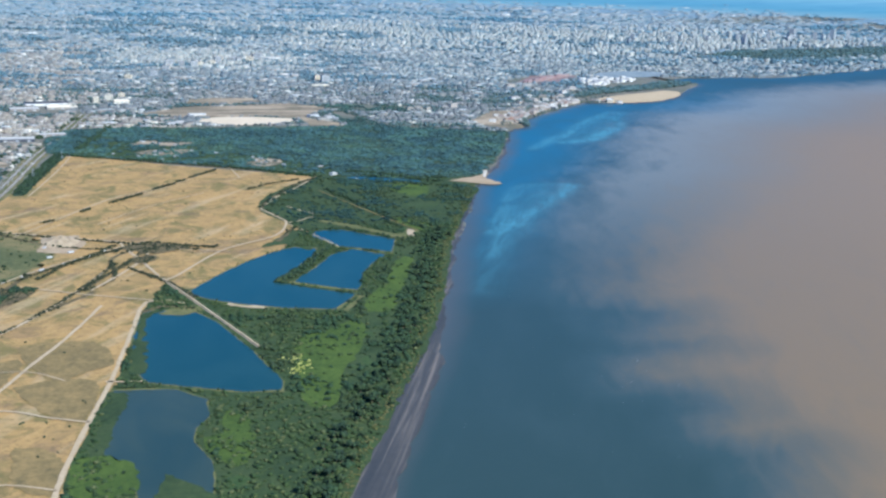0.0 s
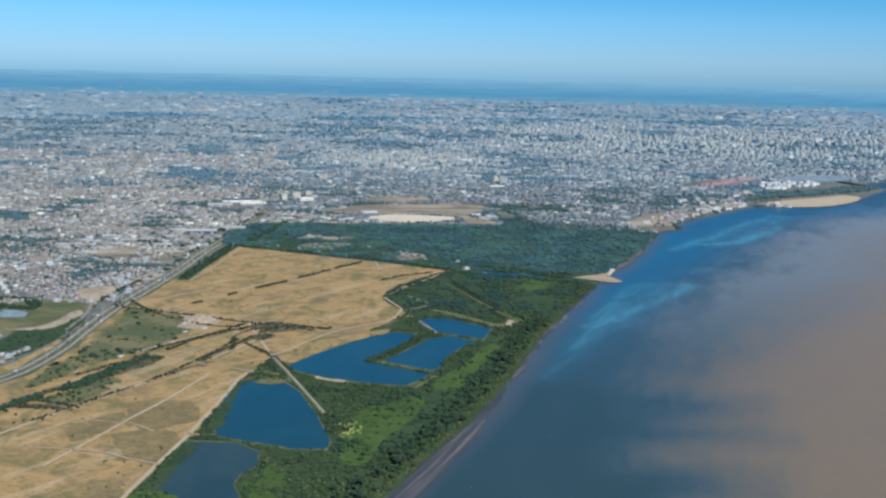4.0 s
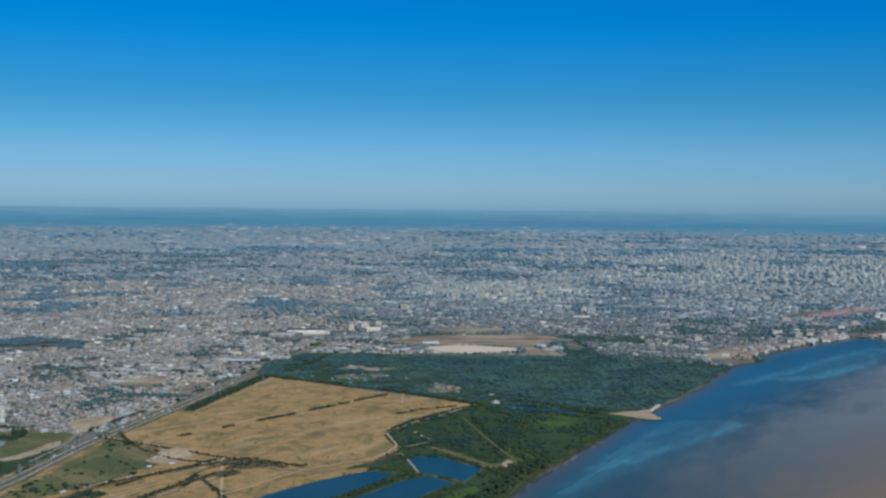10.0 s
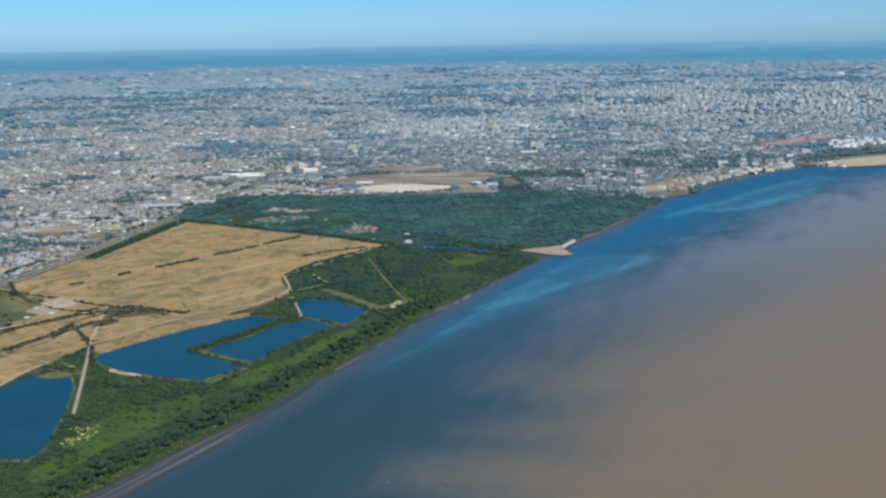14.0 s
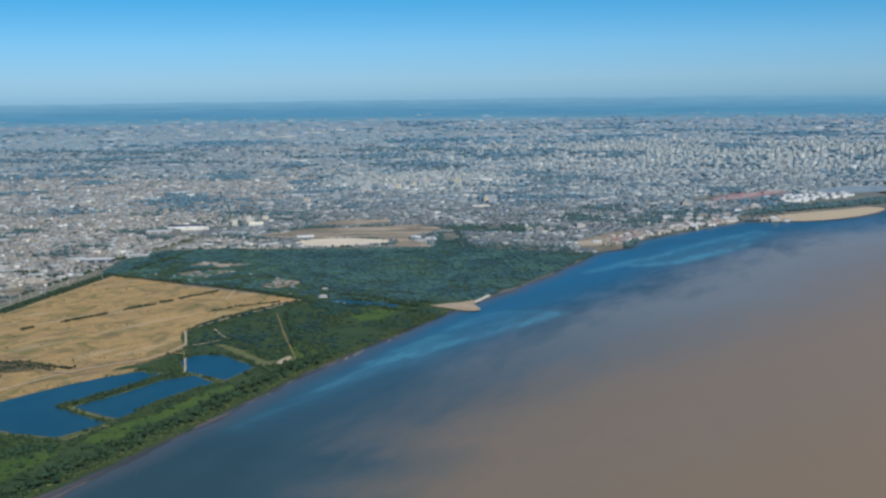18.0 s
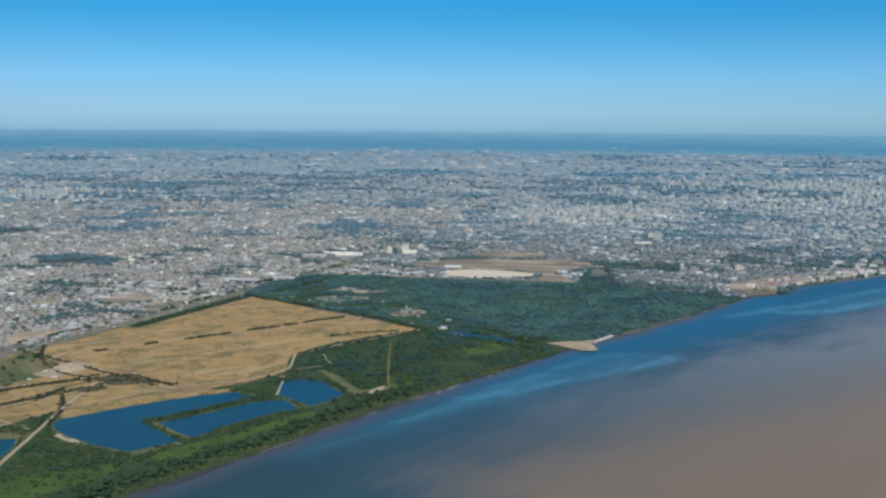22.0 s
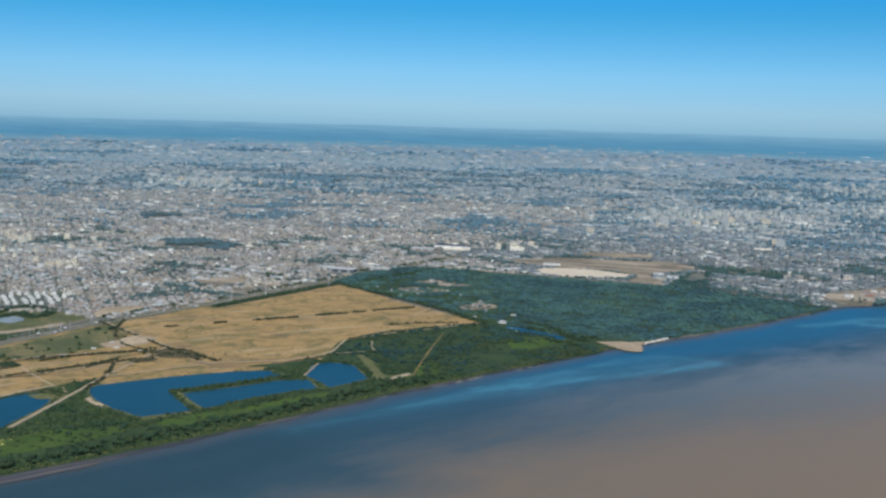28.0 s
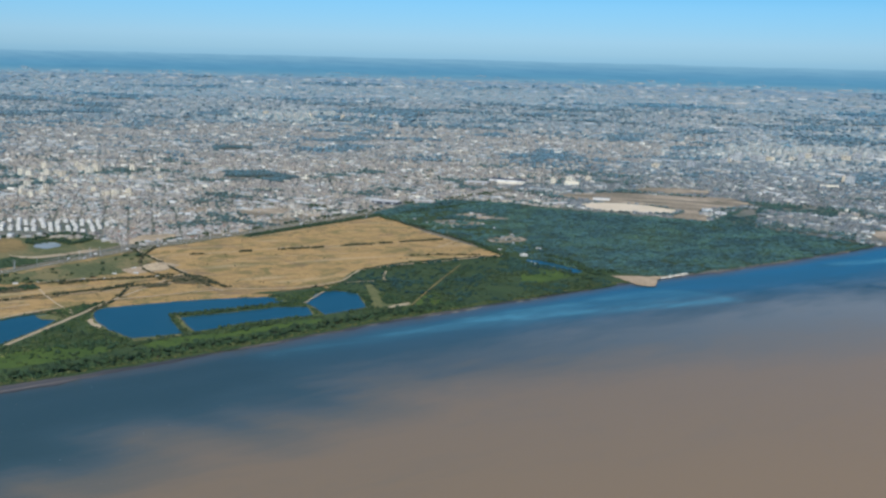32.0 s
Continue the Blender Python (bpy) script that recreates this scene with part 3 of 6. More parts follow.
# ---- ground and river ----
coast = smooth_line(COAST, 5)
wob = np.random.default_rng(3).normal(0, 1.0, coast.shape)
coast[4:-4] += (wob[4:-4] + wob[3:-5] + wob[5:-3] + wob[2:-6] + wob[6:-2]) * 0.4
inland = np.r_[0, 2, 6, 25, 80, 200, 400, 700, 1100, np.arange(1500, 5300, 200)]
az = np.interp(np.arange(len(coast)), [0, len(coast) * 0.068, len(coast) * 0.35, len(coast) * 0.6, len(coast) - 1], [-140, -85, -50, 0, 80])
verts, faces = [], []
for c, a in zip(coast, np.radians(az)):
    far = np.array([200 + 4900 * math.sin(a), 4900 * math.cos(a)])
    d = far - c
    L = np.linalg.norm(d)
    d /= L
    for k, v in enumerate(inland):
        q = c + d * min(v, L)
        z = (-0.6, -0.15, 0.0)[min(k, 2)] if v < 25 else float(rise(q[0], q[1]))
        verts.append((q[0], q[1], z))
N = len(inland)
for i in range(len(coast) - 1):
    for k in range(N - 1):
        a = i * N + k
        faces.append((a, a + N, a + N + 1, a + 1))
tagged(mesh_ob("ground", verts, faces, M_GROUND), "flat grey-brown urban ground reaching the skyline", "ground", kind="structure")

# the far suburbs stand on a paler, bluer sheet with haze in its colour
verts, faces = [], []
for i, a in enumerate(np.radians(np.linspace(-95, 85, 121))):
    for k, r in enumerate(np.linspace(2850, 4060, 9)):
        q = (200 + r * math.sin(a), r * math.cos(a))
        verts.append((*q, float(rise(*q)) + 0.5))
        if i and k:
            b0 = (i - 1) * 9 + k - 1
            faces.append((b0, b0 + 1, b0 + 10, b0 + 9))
tagged(mesh_ob("far_ground", verts, faces, M_FARGROUND), "pale blue-grey ground of the far suburbs, coloured with haze", "ground", kind="structure")

# a belt of far land that glows in the colour of haze
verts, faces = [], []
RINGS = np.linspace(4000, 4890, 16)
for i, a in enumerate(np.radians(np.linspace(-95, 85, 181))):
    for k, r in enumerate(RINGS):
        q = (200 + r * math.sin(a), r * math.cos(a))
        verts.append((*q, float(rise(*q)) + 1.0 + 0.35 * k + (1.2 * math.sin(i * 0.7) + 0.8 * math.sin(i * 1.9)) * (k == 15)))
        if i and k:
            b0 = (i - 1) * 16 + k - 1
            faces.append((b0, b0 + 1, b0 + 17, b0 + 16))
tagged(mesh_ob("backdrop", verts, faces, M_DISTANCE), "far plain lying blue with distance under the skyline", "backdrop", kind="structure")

# the river, finest near the shore
gx, gy = np.r_[-4800, -2500, -1000, -400, np.arange(-150, 150, 10), np.arange(150, 700, 5), np.arange(700, 1001, 10), np.arange(1050, 2001, 50), 2600, 3600, 4900], np.r_[-4800, -2500, -1000, -300, np.arange(0, 400, 10), np.arange(400, 1100, 5), np.arange(1100, 1401, 10), np.arange(1450, 2301, 50), 2900]
X, Y = np.meshgrid(gx, gy, indexing="ij")
seg = coast[::3]
P = np.stack([X.ravel(), Y.ravel()], 1)
dist = np.full(len(P), 1e9)
for i in range(len(seg) - 1):
    a, d = seg[i], seg[i + 1] - seg[i]
    t = np.clip(((P - a) @ d) / (d @ d + 1e-9), 0, 1)
    dist = np.minimum(dist, np.hypot(*(P - a - t[:, None] * d).T))
dist *= np.interp(P[:, 1], [300, 700, 1000, 1300], [1.0, 1.1, 0.98, 1.2])


def streak(points, width):
    d = np.full(len(P), 1e9)
    for q in smooth_line(points, 2.5):
        d = np.minimum(d, np.hypot(P[:, 0] - q[0], P[:, 1] - q[1]))
    return np.exp(-(d / width) ** 2)


# how far each place lies on the silty side of that line; the mixing is wider far out
edge_line = smooth_line(SILT_EDGE, 14)
gap = np.full(len(P), 1e9)
for a, b in zip(edge_line[:-1], edge_line[1:]):
    d = b - a
    t = np.clip(((P - a) @ d) / (d @ d + 1e-9), 0, 1)
    gap = np.minimum(gap, np.hypot(*(P - a - t[:, None] * d).T))
side = np.where(inside(P[:, 0], P[:, 1], [tuple(q) for q in edge_line] + [(4900, -4900)]), 1, -1)
silty = np.clip(0.5 + 0.5 * (gap * side - np.interp(P[:, 1], [450, 650, 900], [0, 12, 5])) / np.interp(P[:, 1], [250, 380, 480, 600, 800, 1100], [30, 34, 60, 90, 115, 150]), 0, 1)

near = (P[:, 0] > 150) & (P[:, 0] < 800) & (P[:, 1] > 350) & (P[:, 1] < 1250)
full = P
P = full[near]
sh = np.zeros(len(full))
sh[near] = np.clip(0.75 * streak([(262, 578), (288, 610), (313, 638), (336, 664), (350, 682)], 5) + 0.32 * streak([(218, 512), (240, 548), (262, 578)], 7) + 0.42 * streak([(240, 560), (268, 612), (304, 676), (326, 690), (350, 686)], 6)
                   + 0.30 * streak([(250, 560), (285, 620), (325, 672)], 13) + 0.22 * streak([(190, 452), (212, 496), (236, 540)], 9)
                   + 0.80 * streak([(436, 872), (468, 884), (496, 916), (524, 950)], 8) + 0.62 * streak([(394, 842), (430, 888), (462, 920), (510, 985), (556, 1036), (592, 1074)], 6)
                   + 0.50 * streak([(468, 884), (517, 935), (548, 975), (567, 1022), (600, 1066)], 6) + 0.28 * streak([(450, 890), (500, 950), (560, 1030)], 18)
                   + 0.35 * streak([(446, 985), (490, 1040), (545, 1100), (600, 1150)], 6), 0, 1)
P = full
ny = len(gy)
faces = [(i * ny + j, (i + 1) * ny + j, (i + 1) * ny + j + 1, i * ny + j + 1) for i in range(len(gx) - 1) for j in range(ny - 1)]
river = mesh_ob("river", np.c_[P, np.full(len(P), -0.35)], faces, M_RIVER)
inshore_blue_mask = np.clip((P[:, 1] - 420) / 300, 0, 1) * np.exp(-(dist / np.interp(P[:, 1], [450, 700, 1000], [48, 66, 92])) ** 3) * (P[:, 0] > 100) * (1 - 0.6 * silty) * np.interp(P[:, 1], [1050, 1250], [1, 0.3])
for nm, val in (("offshore", dist), ("shoal", sh), ("inshore_blue", inshore_blue_mask), ("silt", silty), ("pale", np.interp(P[:, 1], [480, 720, 1000], [0, 0.75, 1.0]))):
    river.data.attributes.new(nm, "FLOAT", "POINT").data.foreach_set("value", val.astype(np.float32))
tagged(river, "wide silty brown river with clearer blue water inshore", "river", kind="structure")


def shore_offset(k0, k1, inner, outer, z, name, material, label, category, rag):
    """A strip that follows the shore, from one distance inland (+) or offshore (-) to another."""
    p = coast[(coast[:, 1] > k0) & (coast[:, 1] < k1) & (coast[:, 0] > -60)]
    t = np.gradient(p, axis=0)
    t /= np.linalg.norm(t, axis=1)[:, None]
    nrm = np.stack([-t[:, 1], t[:, 0]], 1)
    rng = np.random.default_rng(int(abs(inner * 7 + outer)))
    v, f = [], []
    for i in range(len(p)):
        near_end = float(np.interp(p[i, 1], [330, 440], [1.0, 0.0]))
        lo, hi = outer * near_end + 0.5 * (1 - near_end), inner + 2.5 * (1 - near_end)
        for q, e in ((lo, 0), (lo * 0.65 + hi * 0.35, 0.1), (hi, 0.1)):
            o = p[i] + nrm[i] * (q + rng.normal(0, rag))
            v.append((o[0], o[1], z - 0.25 + 2.5 * e if e == 0 else z))
        if i:
            a = 3 * i - 3
            f += [(a, a + 3, a + 4, a + 1), (a + 1, a + 4, a + 5, a + 2)]
    return tagged(mesh_ob(name, v, f, material), label, category, kind="structure")


shore_offset(40, 700, 4.5, -7.5, 0.05, "mudflat", M_MUD, "grey tidal mud bared along the shore", "mud", 0.6)
shore_offset(700, 960, 0.9, -0.6, -0.05, "mudflat", M_MUD, "narrow grey tidal mud under the woods", "mud", 0.5)

LANDFILL = [(-95, 440), (-66, 520), (-44, 626), (-22, 690), (4, 790), (22, 852), (100, 798), (182, 746), (230, 722), (276, 690), (231, 594), (182, 484),
            (145, 402), (96, 308), (38, 206), (-60, 150), (-160, 300)]
tagged(zone("dry_field", LANDFILL, 0.06, M_DRY, 0.6), "wide tan dry-grass field with faint tracks", "field", kind="structure")
BELT = [(1, 230), (2, 290), (12, 335), (23, 375), (33, 428), (42, 464), (54, 496), (62, 482), (80, 505), (98, 526), (121, 551), (133, 575), (133, 602), (124, 643),
        (139, 687), (184, 738), (232, 720), (280, 692), (262, 650), (232, 590), (205, 533), (183, 480), (165, 437), (147, 399), (131, 367), (114, 338), (97, 304), (38, 210)]
tagged(zone("wetland", BELT, 0.12, M_WET, 1.0), "lush green marsh strip along the shore", "wetland", kind="structure")
WOOD = [(8, 868), (8, 935), (26, 988), (84, 1000), (120, 992), (200, 988), (259, 990), (309, 982), (357, 964), (408, 938), (384, 882), (339, 795), (299, 728),
        (282, 724), (244, 724), (215, 737), (182, 754), (122, 793), (76, 822), (30, 852)]
tagged(zone("marsh_wood_floor", [(133, 602), (124, 643), (139, 687), (184, 738), (232, 720), (280, 692), (262, 652), (240, 610), (218, 566), (206, 580), (190, 600), (176, 612), (156, 622)], 0.135, M_WET, 1.5), "dark wooded marsh beside the canal", "woodland", kind="structure")
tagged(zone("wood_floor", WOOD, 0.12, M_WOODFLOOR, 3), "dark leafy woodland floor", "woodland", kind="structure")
tagged(zone("wood_gardens", [(28, 858), (90, 820), (144, 774), (182, 742), (204, 752), (196, 790), (150, 838), (124, 880), (100, 925), (44, 918)], 0.16, M_WET, 3), "rough green gardens under thin trees at the woods' edge", "meadow", kind="structure")
tagged(zone("shore_meadow", [(176, 744), (215, 744), (246, 731), (290, 730), (288, 706), (280, 694), (232, 712), (190, 732)], 0.10, M_WET, 1.0), "green strip between marsh and woods", "meadow", kind="structure")
POND1 = [(39, 453), (58, 451), (66.5, 430), (70.5, 408), (74, 388), (77.5, 360), (75, 351), (62, 353), (46, 362), (33, 370), (29, 384), (32, 418), (36, 440)]
POND0 = [(21, 365), (41, 361), (50, 349), (48, 333), (43, 326), (41, 316), (44, 301), (43, 288), (39, 270), (22, 272), (21, 295), (16, 308), (13, 318), (18, 344)]
POND2 = [(62, 480), (77, 502), (93, 522), (108, 537), (123, 548), (134, 543), (128, 527), (114, 506), (100, 486), (114, 472), (131, 458), (124, 447), (117, 438), (96, 445), (80, 454), (68, 464), (62, 473)]
POND2B = [(109, 484), (124, 505), (138, 528), (152, 538), (165, 523), (154, 508), (144, 492), (138, 472), (133, 462), (122, 471)]
POND2C = [(138, 570), (143, 581), (158, 582), (180, 554), (170, 527), (147, 545)]
PONDS = [POND1, POND0, POND2, POND2B, POND2C]
for i, (pts, m, lab) in enumerate([(POND1, M_POND, "deep blue triangular pond"), (POND0, M_SHALLOW, "shallow grey-blue pond with green weed"), (POND2, M_POND, "deep blue flooded pit"),
                                   (POND2B, M_POND, "deep blue flooded pit beside a dike"), (POND2C, M_POND, "small deep blue pond")]):
    mid = np.mean(pts, axis=0)
    tagged(zone("pond_bank", [tuple(mid + (np.array(q) - mid) * 1.03) for q in pts], 0.15, M_REED, 0.7, seed=i + 9, line=straight_line), "pale reedy bank round the pond", "bank", kind="structure")
    tagged(zone("pond", pts, 0.19, m, 0.5, 3.0, seed=i, line=straight_line), lab, "pond", kind="structure")
tagged(zone("canal", [(202, 738), (218, 736), (237, 726), (250, 717), (246, 710), (234, 714), (218, 716), (207, 725)], 0.2, M_POND, 0.6), "narrow blue canal by the woods", "canal", kind="structure")

PATCHES = [
    ("grass_strip", [(80, 338), (88, 330), (100, 362), (112, 384), (122, 410), (120, 422), (106, 410), (94, 404), (86, 376)], M_BRIGHT, "bright green marsh grass"),
    ("grass_strip", [(128, 432), (140, 432), (158, 470), (176, 512), (168, 512), (150, 474), (134, 450)], M_BRIGHT, "bright green marsh grass"),
    ("grass_strip", [(50, 318), (58, 314), (60, 328), (54, 338)], M_BRIGHT, "bright green marsh grass"),
    ("grass_strip", [(14, 292), (20, 292), (23, 302), (20, 308), (13, 306)], M_BRIGHT, "bright green weed at the pond's edge"),
    ("grass_strip", [(194, 588), (202, 572), (209, 584), (206, 598), (196, 606)], M_BRIGHT, "bright green marsh grass"),
    ("grass_strip", [(218, 686), (231, 662), (247, 690), (240, 708), (226, 706)], M_BRIGHT, "bright green meadow by the canal"),
    ("green_field", [(-45, 520), (-42, 512), (-16, 508), (2, 546), (4, 566), (-4, 596), (-24, 616), (-33, 632), (-38, 590)], M_FARM, "rough green pasture beside the motorway"),
    ("green_field", [(-60, 450), (-54, 446), (-38, 480), (-20, 508), (-42, 512), (-47, 505), (-56, 474)], M_FARM, "rough green pasture beside the motorway"),
    ("green_field", [(-50, 424), (-40, 436), (-24, 462), (-20, 450), (-32, 418), (-42, 420)], M_FARM, "rough green pasture by a hedge"),
    ("bare_ground", [(-2, 564), (6, 594), (18, 592), (22, 576), (13, 558)], M_TANSAND, "bare tan ground round a soil heap"),
    ("bare_ground", [(138, 1030), (158, 1008), (190, 1004), (216, 1010), (232, 1022), (230, 1046), (196, 1062), (168, 1062), (146, 1048)], M_SAND, "pale bare ground by the woods"),
    ("bare_ground", [(134, 1066), (100, 1076), (96, 1092), (118, 1116), (150, 1142), (203, 1150), (258, 1166), (286, 1120), (262, 1080), (248, 1052), (272, 1004), (252, 984), (236, 1004), (238, 1040), (204, 1068), (160, 1060)], M_TANGROUND, "brown worked ground by the woods"),
    ("bare_ground", [(148, 1164), (156, 1206), (190, 1220), (226, 1218), (228, 1178), (190, 1160)], M_TANGROUND, "brown worked ground by the woods"),
    ("weed_margin", [(27, 378), (30, 400), (35, 430), (38, 449), (48, 454), (40, 445), (37, 425), (35, 400), (33, 380)], M_WET, "green weedy margin of the pond"),
    ("bare_ground", [(-59, 636), (-51, 648), (-47, 674), (-60, 688), (-76, 672), (-70, 650)], M_SOIL, "pale bare lot at the city's edge"),
    ("bare_ground", [(-42, 694), (-34, 702), (-25, 730), (-33, 736), (-44, 714)], M_SOIL, "pale bare verge by the motorway"),
    ("bare_ground", [(-96, 562), (-80, 568), (-72, 583), (-66, 610), (-61, 606), (-62, 590), (-70, 566), (-84, 560)], M_SOIL, "tan bare ground by a basin"),
    ("green_field", [(-150, 560), (-112, 560), (-102, 580), (-112, 592), (-134, 608), (-150, 600)], M_OLIVE, "dry meadow at the city's edge"),
    ("basin", [(-112, 602), (-109, 613), (-95, 609), (-92, 594), (-103, 592)], M_BASIN, "shallow settling basin"),
    ("clearing", [(70, 904), (84, 922), (104, 914), (121, 906), (102, 892), (84, 896)], M_TANGROUND, "rough clearing with sheds in the woods"),
    ("clearing", [(70, 862), (88, 874), (111, 872), (112, 856), (92, 848), (78, 850)], M_TANGROUND, "rough clearing with sheds in the woods"),
    ("clearing", [(142, 802), (154, 824), (172, 814), (168, 796), (154, 790)], M_TANGROUND, "bare clearing in the woods"),
    ("sand_spit", [(270, 713), (285, 721), (297, 728), (305, 740), (309, 738), (299, 715), (303, 696), (292, 694), (280, 705)], M_TANSAND, "pale sand spit at the canal's mouth"),
    ("sand_bar", [(610, 1164), (650, 1204), (700, 1234), (750, 1260), (778, 1276), (790, 1262), (774, 1230), (742, 1194), (692, 1158), (644, 1149)], M_TRACK, "long pale sand bar"),
    ("dry_bank", [(150, 604), (163, 587), (176, 567), (184, 555), (197, 567), (199, 573), (195, 577), (187, 566), (180, 571), (167, 592), (153, 606)], M_REED, "yellow reedy bank of the small pond"),
    ("bank_sand", [(72, 459), (76, 455.5), (81, 451.5), (90, 446.5), (89, 444.8), (80, 449), (72, 456.5)], M_TRACK, "pale sandy pond bank"), ("bank_sand", [(119, 435), (126, 445), (133, 456), (134.5, 454), (121, 434)], M_REED, "tan sandy bank of the flooded pit"), ("bank_sand", [(190, 559), (192, 558), (197, 570), (195, 576), (193, 574)], M_SOIL, "tan sandy end of a track"),
    ("clearing", [(-44, 788), (-35, 809), (-24, 794), (-23, 776), (-29, 770)], M_TANGROUND, "dry tan lot among the outer houses"), ("clearing", [(-38, 818), (-31, 836), (-20, 830), (-18, 812), (-24, 804)], M_TANGROUND, "dry tan lot beside the motorway"),
    ("clearing", [(-91, 808), (-89, 837), (-64, 850), (-54, 827), (-62, 793)], M_TANGROUND, "dry tan lot among the outer houses"), ("clearing", [(-138, 806), (-124, 813), (-111, 786), (-123, 775)], M_TANGROUND, "dry tan lot among the outer houses"),
]
for i, (name, pts, m, lab) in enumerate(PATCHES):
    tagged(zone(name, pts, 0.21 + 0.004 * i, m, 3.2 if name == "green_field" else 1.2, 3.0, seed=i + 30), lab, name.replace("_", " "), kind="structure")
for i, (pts, lab) in enumerate([([(-288, 1053), (-256, 1083), (-187, 1056), (-176, 1004), (-244, 1002)], "dark wooded park among the houses"),
                                ([(-513, 1327), (-468, 1374), (-424, 1315), (-444, 1246)], "dark wooded park among the houses")]):
    tagged(zone("park", pts, 0.1, M_GROUND, 3, seed=i), lab, "park", kind="structure")

# ---- roads ----
HWY = [(-150, 356), (-105, 412), (-85, 443), (-68, 470), (-57, 513), (-51, 562), (-44, 613), (-30.5, 675), (-17, 744), (-2.5, 835), (15, 925), (32, 1020), (45, 1090)]
tagged(ribbon("motorway_verge", HWY, 12, 0.16, M_FARM, 8, 0.2), "grassy verge of the motorway", "verge", kind="structure")
for side, lab in ((-2.6, "grey motorway carriageway"), (2.6, "grey motorway carriageway beside the fields")):
    p = smooth_line(HWY, 10)
    t = np.gradient(p, axis=0)
    t /= np.linalg.norm(t, axis=1)[:, None]
    q = p + np.stack([-t[:, 1], t[:, 0]], 1) * side
    tagged(ribbon("motorway", [tuple(a) for a in q], 2.3, 0.34, M_ASPHALT, 20), lab, "motorway", kind="structure")
    tagged(ribbon("lane_marking", [tuple(a) for a in q], 0.14, 0.36, M_PAINT, 20), "white painted lane line", "road marking", kind="structure")
tagged(ribbon("slip_road", [(-62, 560), (-58, 600), (-62, 640), (-76, 650), (-96, 690), (-130, 720)], 2.2, 0.3, M_ASPHALT, 6), "grey slip road off the motorway", "road", kind="structure")
for pts, w, lab in [([(-3, 250), (1, 292), (11, 336), (21, 375), (32, 426), (39, 460), (44, 467), (52, 466)], 1.8, "pale sandy dirt road along the ponds"),
                    ([(124, 645), (131, 615), (131, 602), (119, 575), (87, 549), (58, 504), (52, 500)], 1.5, "pale dirt road round the flooded pit"),
                    ([(124, 643), (138, 672), (160, 706), (182, 742)], 1.5, "pale dirt track along the field's edge"),
                    ([(-70, 355), (-61, 369), (-32, 413), (-8, 447), (12, 484), (32, 530)], 1.7, "pale dirt road beside a ditch"), ([(51, 506), (46, 535), (41, 559), (38, 579)], 1.5, "pale dirt road between the lots"),
                    ([(-30, 340), (-15, 373), (-4, 399), (4, 416), (13, 438), (23, 465)], 1.5, "pale dirt track between lots"), ([(-40, 362), (-13, 355), (0, 346), (12, 339)], 1.2, "dirt track between fields"),
                    ([(-30, 397), (-14, 392), (-4, 389), (6, 378)], 0.8, "faint dirt track"), ([(-26, 300), (-12, 300), (1, 293)], 1.1, "dirt track between fields"),
                    ([(19, 374), (26, 372), (32, 371)], 1.5, "short pale spur into the pond"),
                    ([(-12, 599), (16, 647), (43, 690), (81, 724), (119, 784)], 1.0, "faint track across the dry field"), ([(30, 620), (60, 660), (100, 700)], 0.9, "faint track across the dry field"),
                    ([(-17, 508), (-2, 528), (29, 558), (51, 576)], 1.3, "dirt road past the sheds"), ([(133, 604), (140, 608), (148, 616), (155, 621), (149, 630), (141, 648)], 1.3, "pale dirt track above the small pond"), ([(20, 489), (40, 524), (50, 550), (44, 572), (22, 586.5), (-15, 608.5), (-47, 627)], 1.5, "pale dirt road to the motorway"), ([(-12, 503), (23, 480), (57, 461)], 1.3, "dirt track between lots"), ([(130, 746), (130, 787)], 1.2, "pale track to the woods"), ([(199, 572), (194, 592), (184, 636), (172, 694)], 1.0, "pale track through the marsh"), ([(90, 546), (76, 552), (56, 558)], 1.2, "dirt track"), ([(132, 600), (138, 580), (146, 545)], 1.2, "pale dike track between ponds"),
                    ([(-5, 706), (8, 764), (19, 820), (25, 856)], 1.2, "dirt track along the motorway")]:
    tagged(ribbon("dirt_road", pts, w * (0.9 if w > 1.4 else 0.75), 0.36, M_OLIVE if "marsh" in lab else M_TRACK, 3, 0.22), lab, "dirt road", kind="structure")


def dike(points, top, base, h, material, label):
    """A raised bank with sloping sides."""
    p = smooth_line(points, 4)
    t = np.gradient(p, axis=0)
    t /= np.linalg.norm(t, axis=1)[:, None]
    nrm = np.stack([-t[:, 1], t[:, 0]], 1)
    rng = np.random.default_rng(len(p))
    v, f = [], []
    for i in range(len(p)):
        for o, z in ((base, 0.05), (top, h), (-top, h), (-base, 0.05)):
            q = p[i] + nrm[i] * (o / 2) * (1 + rng.normal(0, 0.07))
            v.append((q[0], q[1], z + rng.normal(0, 0.04) * (z > 0.1)))
        if i:
            a = 4 * i - 4
            f += [(a, a + 1, a + 5, a + 4), (a + 1, a + 2, a + 6, a + 5), (a + 2, a + 3, a + 7, a + 6)]
    return tagged(mesh_ob("causeway", v, f, material), label, "causeway", kind="structure")


dike([(52, 501), (60, 468), (67.5, 436), (76.5, 397)], 0.65, 1.6, 0.8, M_TRACK, "pale straight earth causeway between the ponds")
dike([(102, 488), (110, 497), (119, 509), (132, 531), (141, 545)], 1.6, 3.4, 0.5, M_WET, "overgrown dike through the flooded pit")
dike([(102, 488), (116, 476), (126, 468), (134, 463)], 1.2, 2.8, 0.4, M_REED, "low reedy dike through the flooded pit")
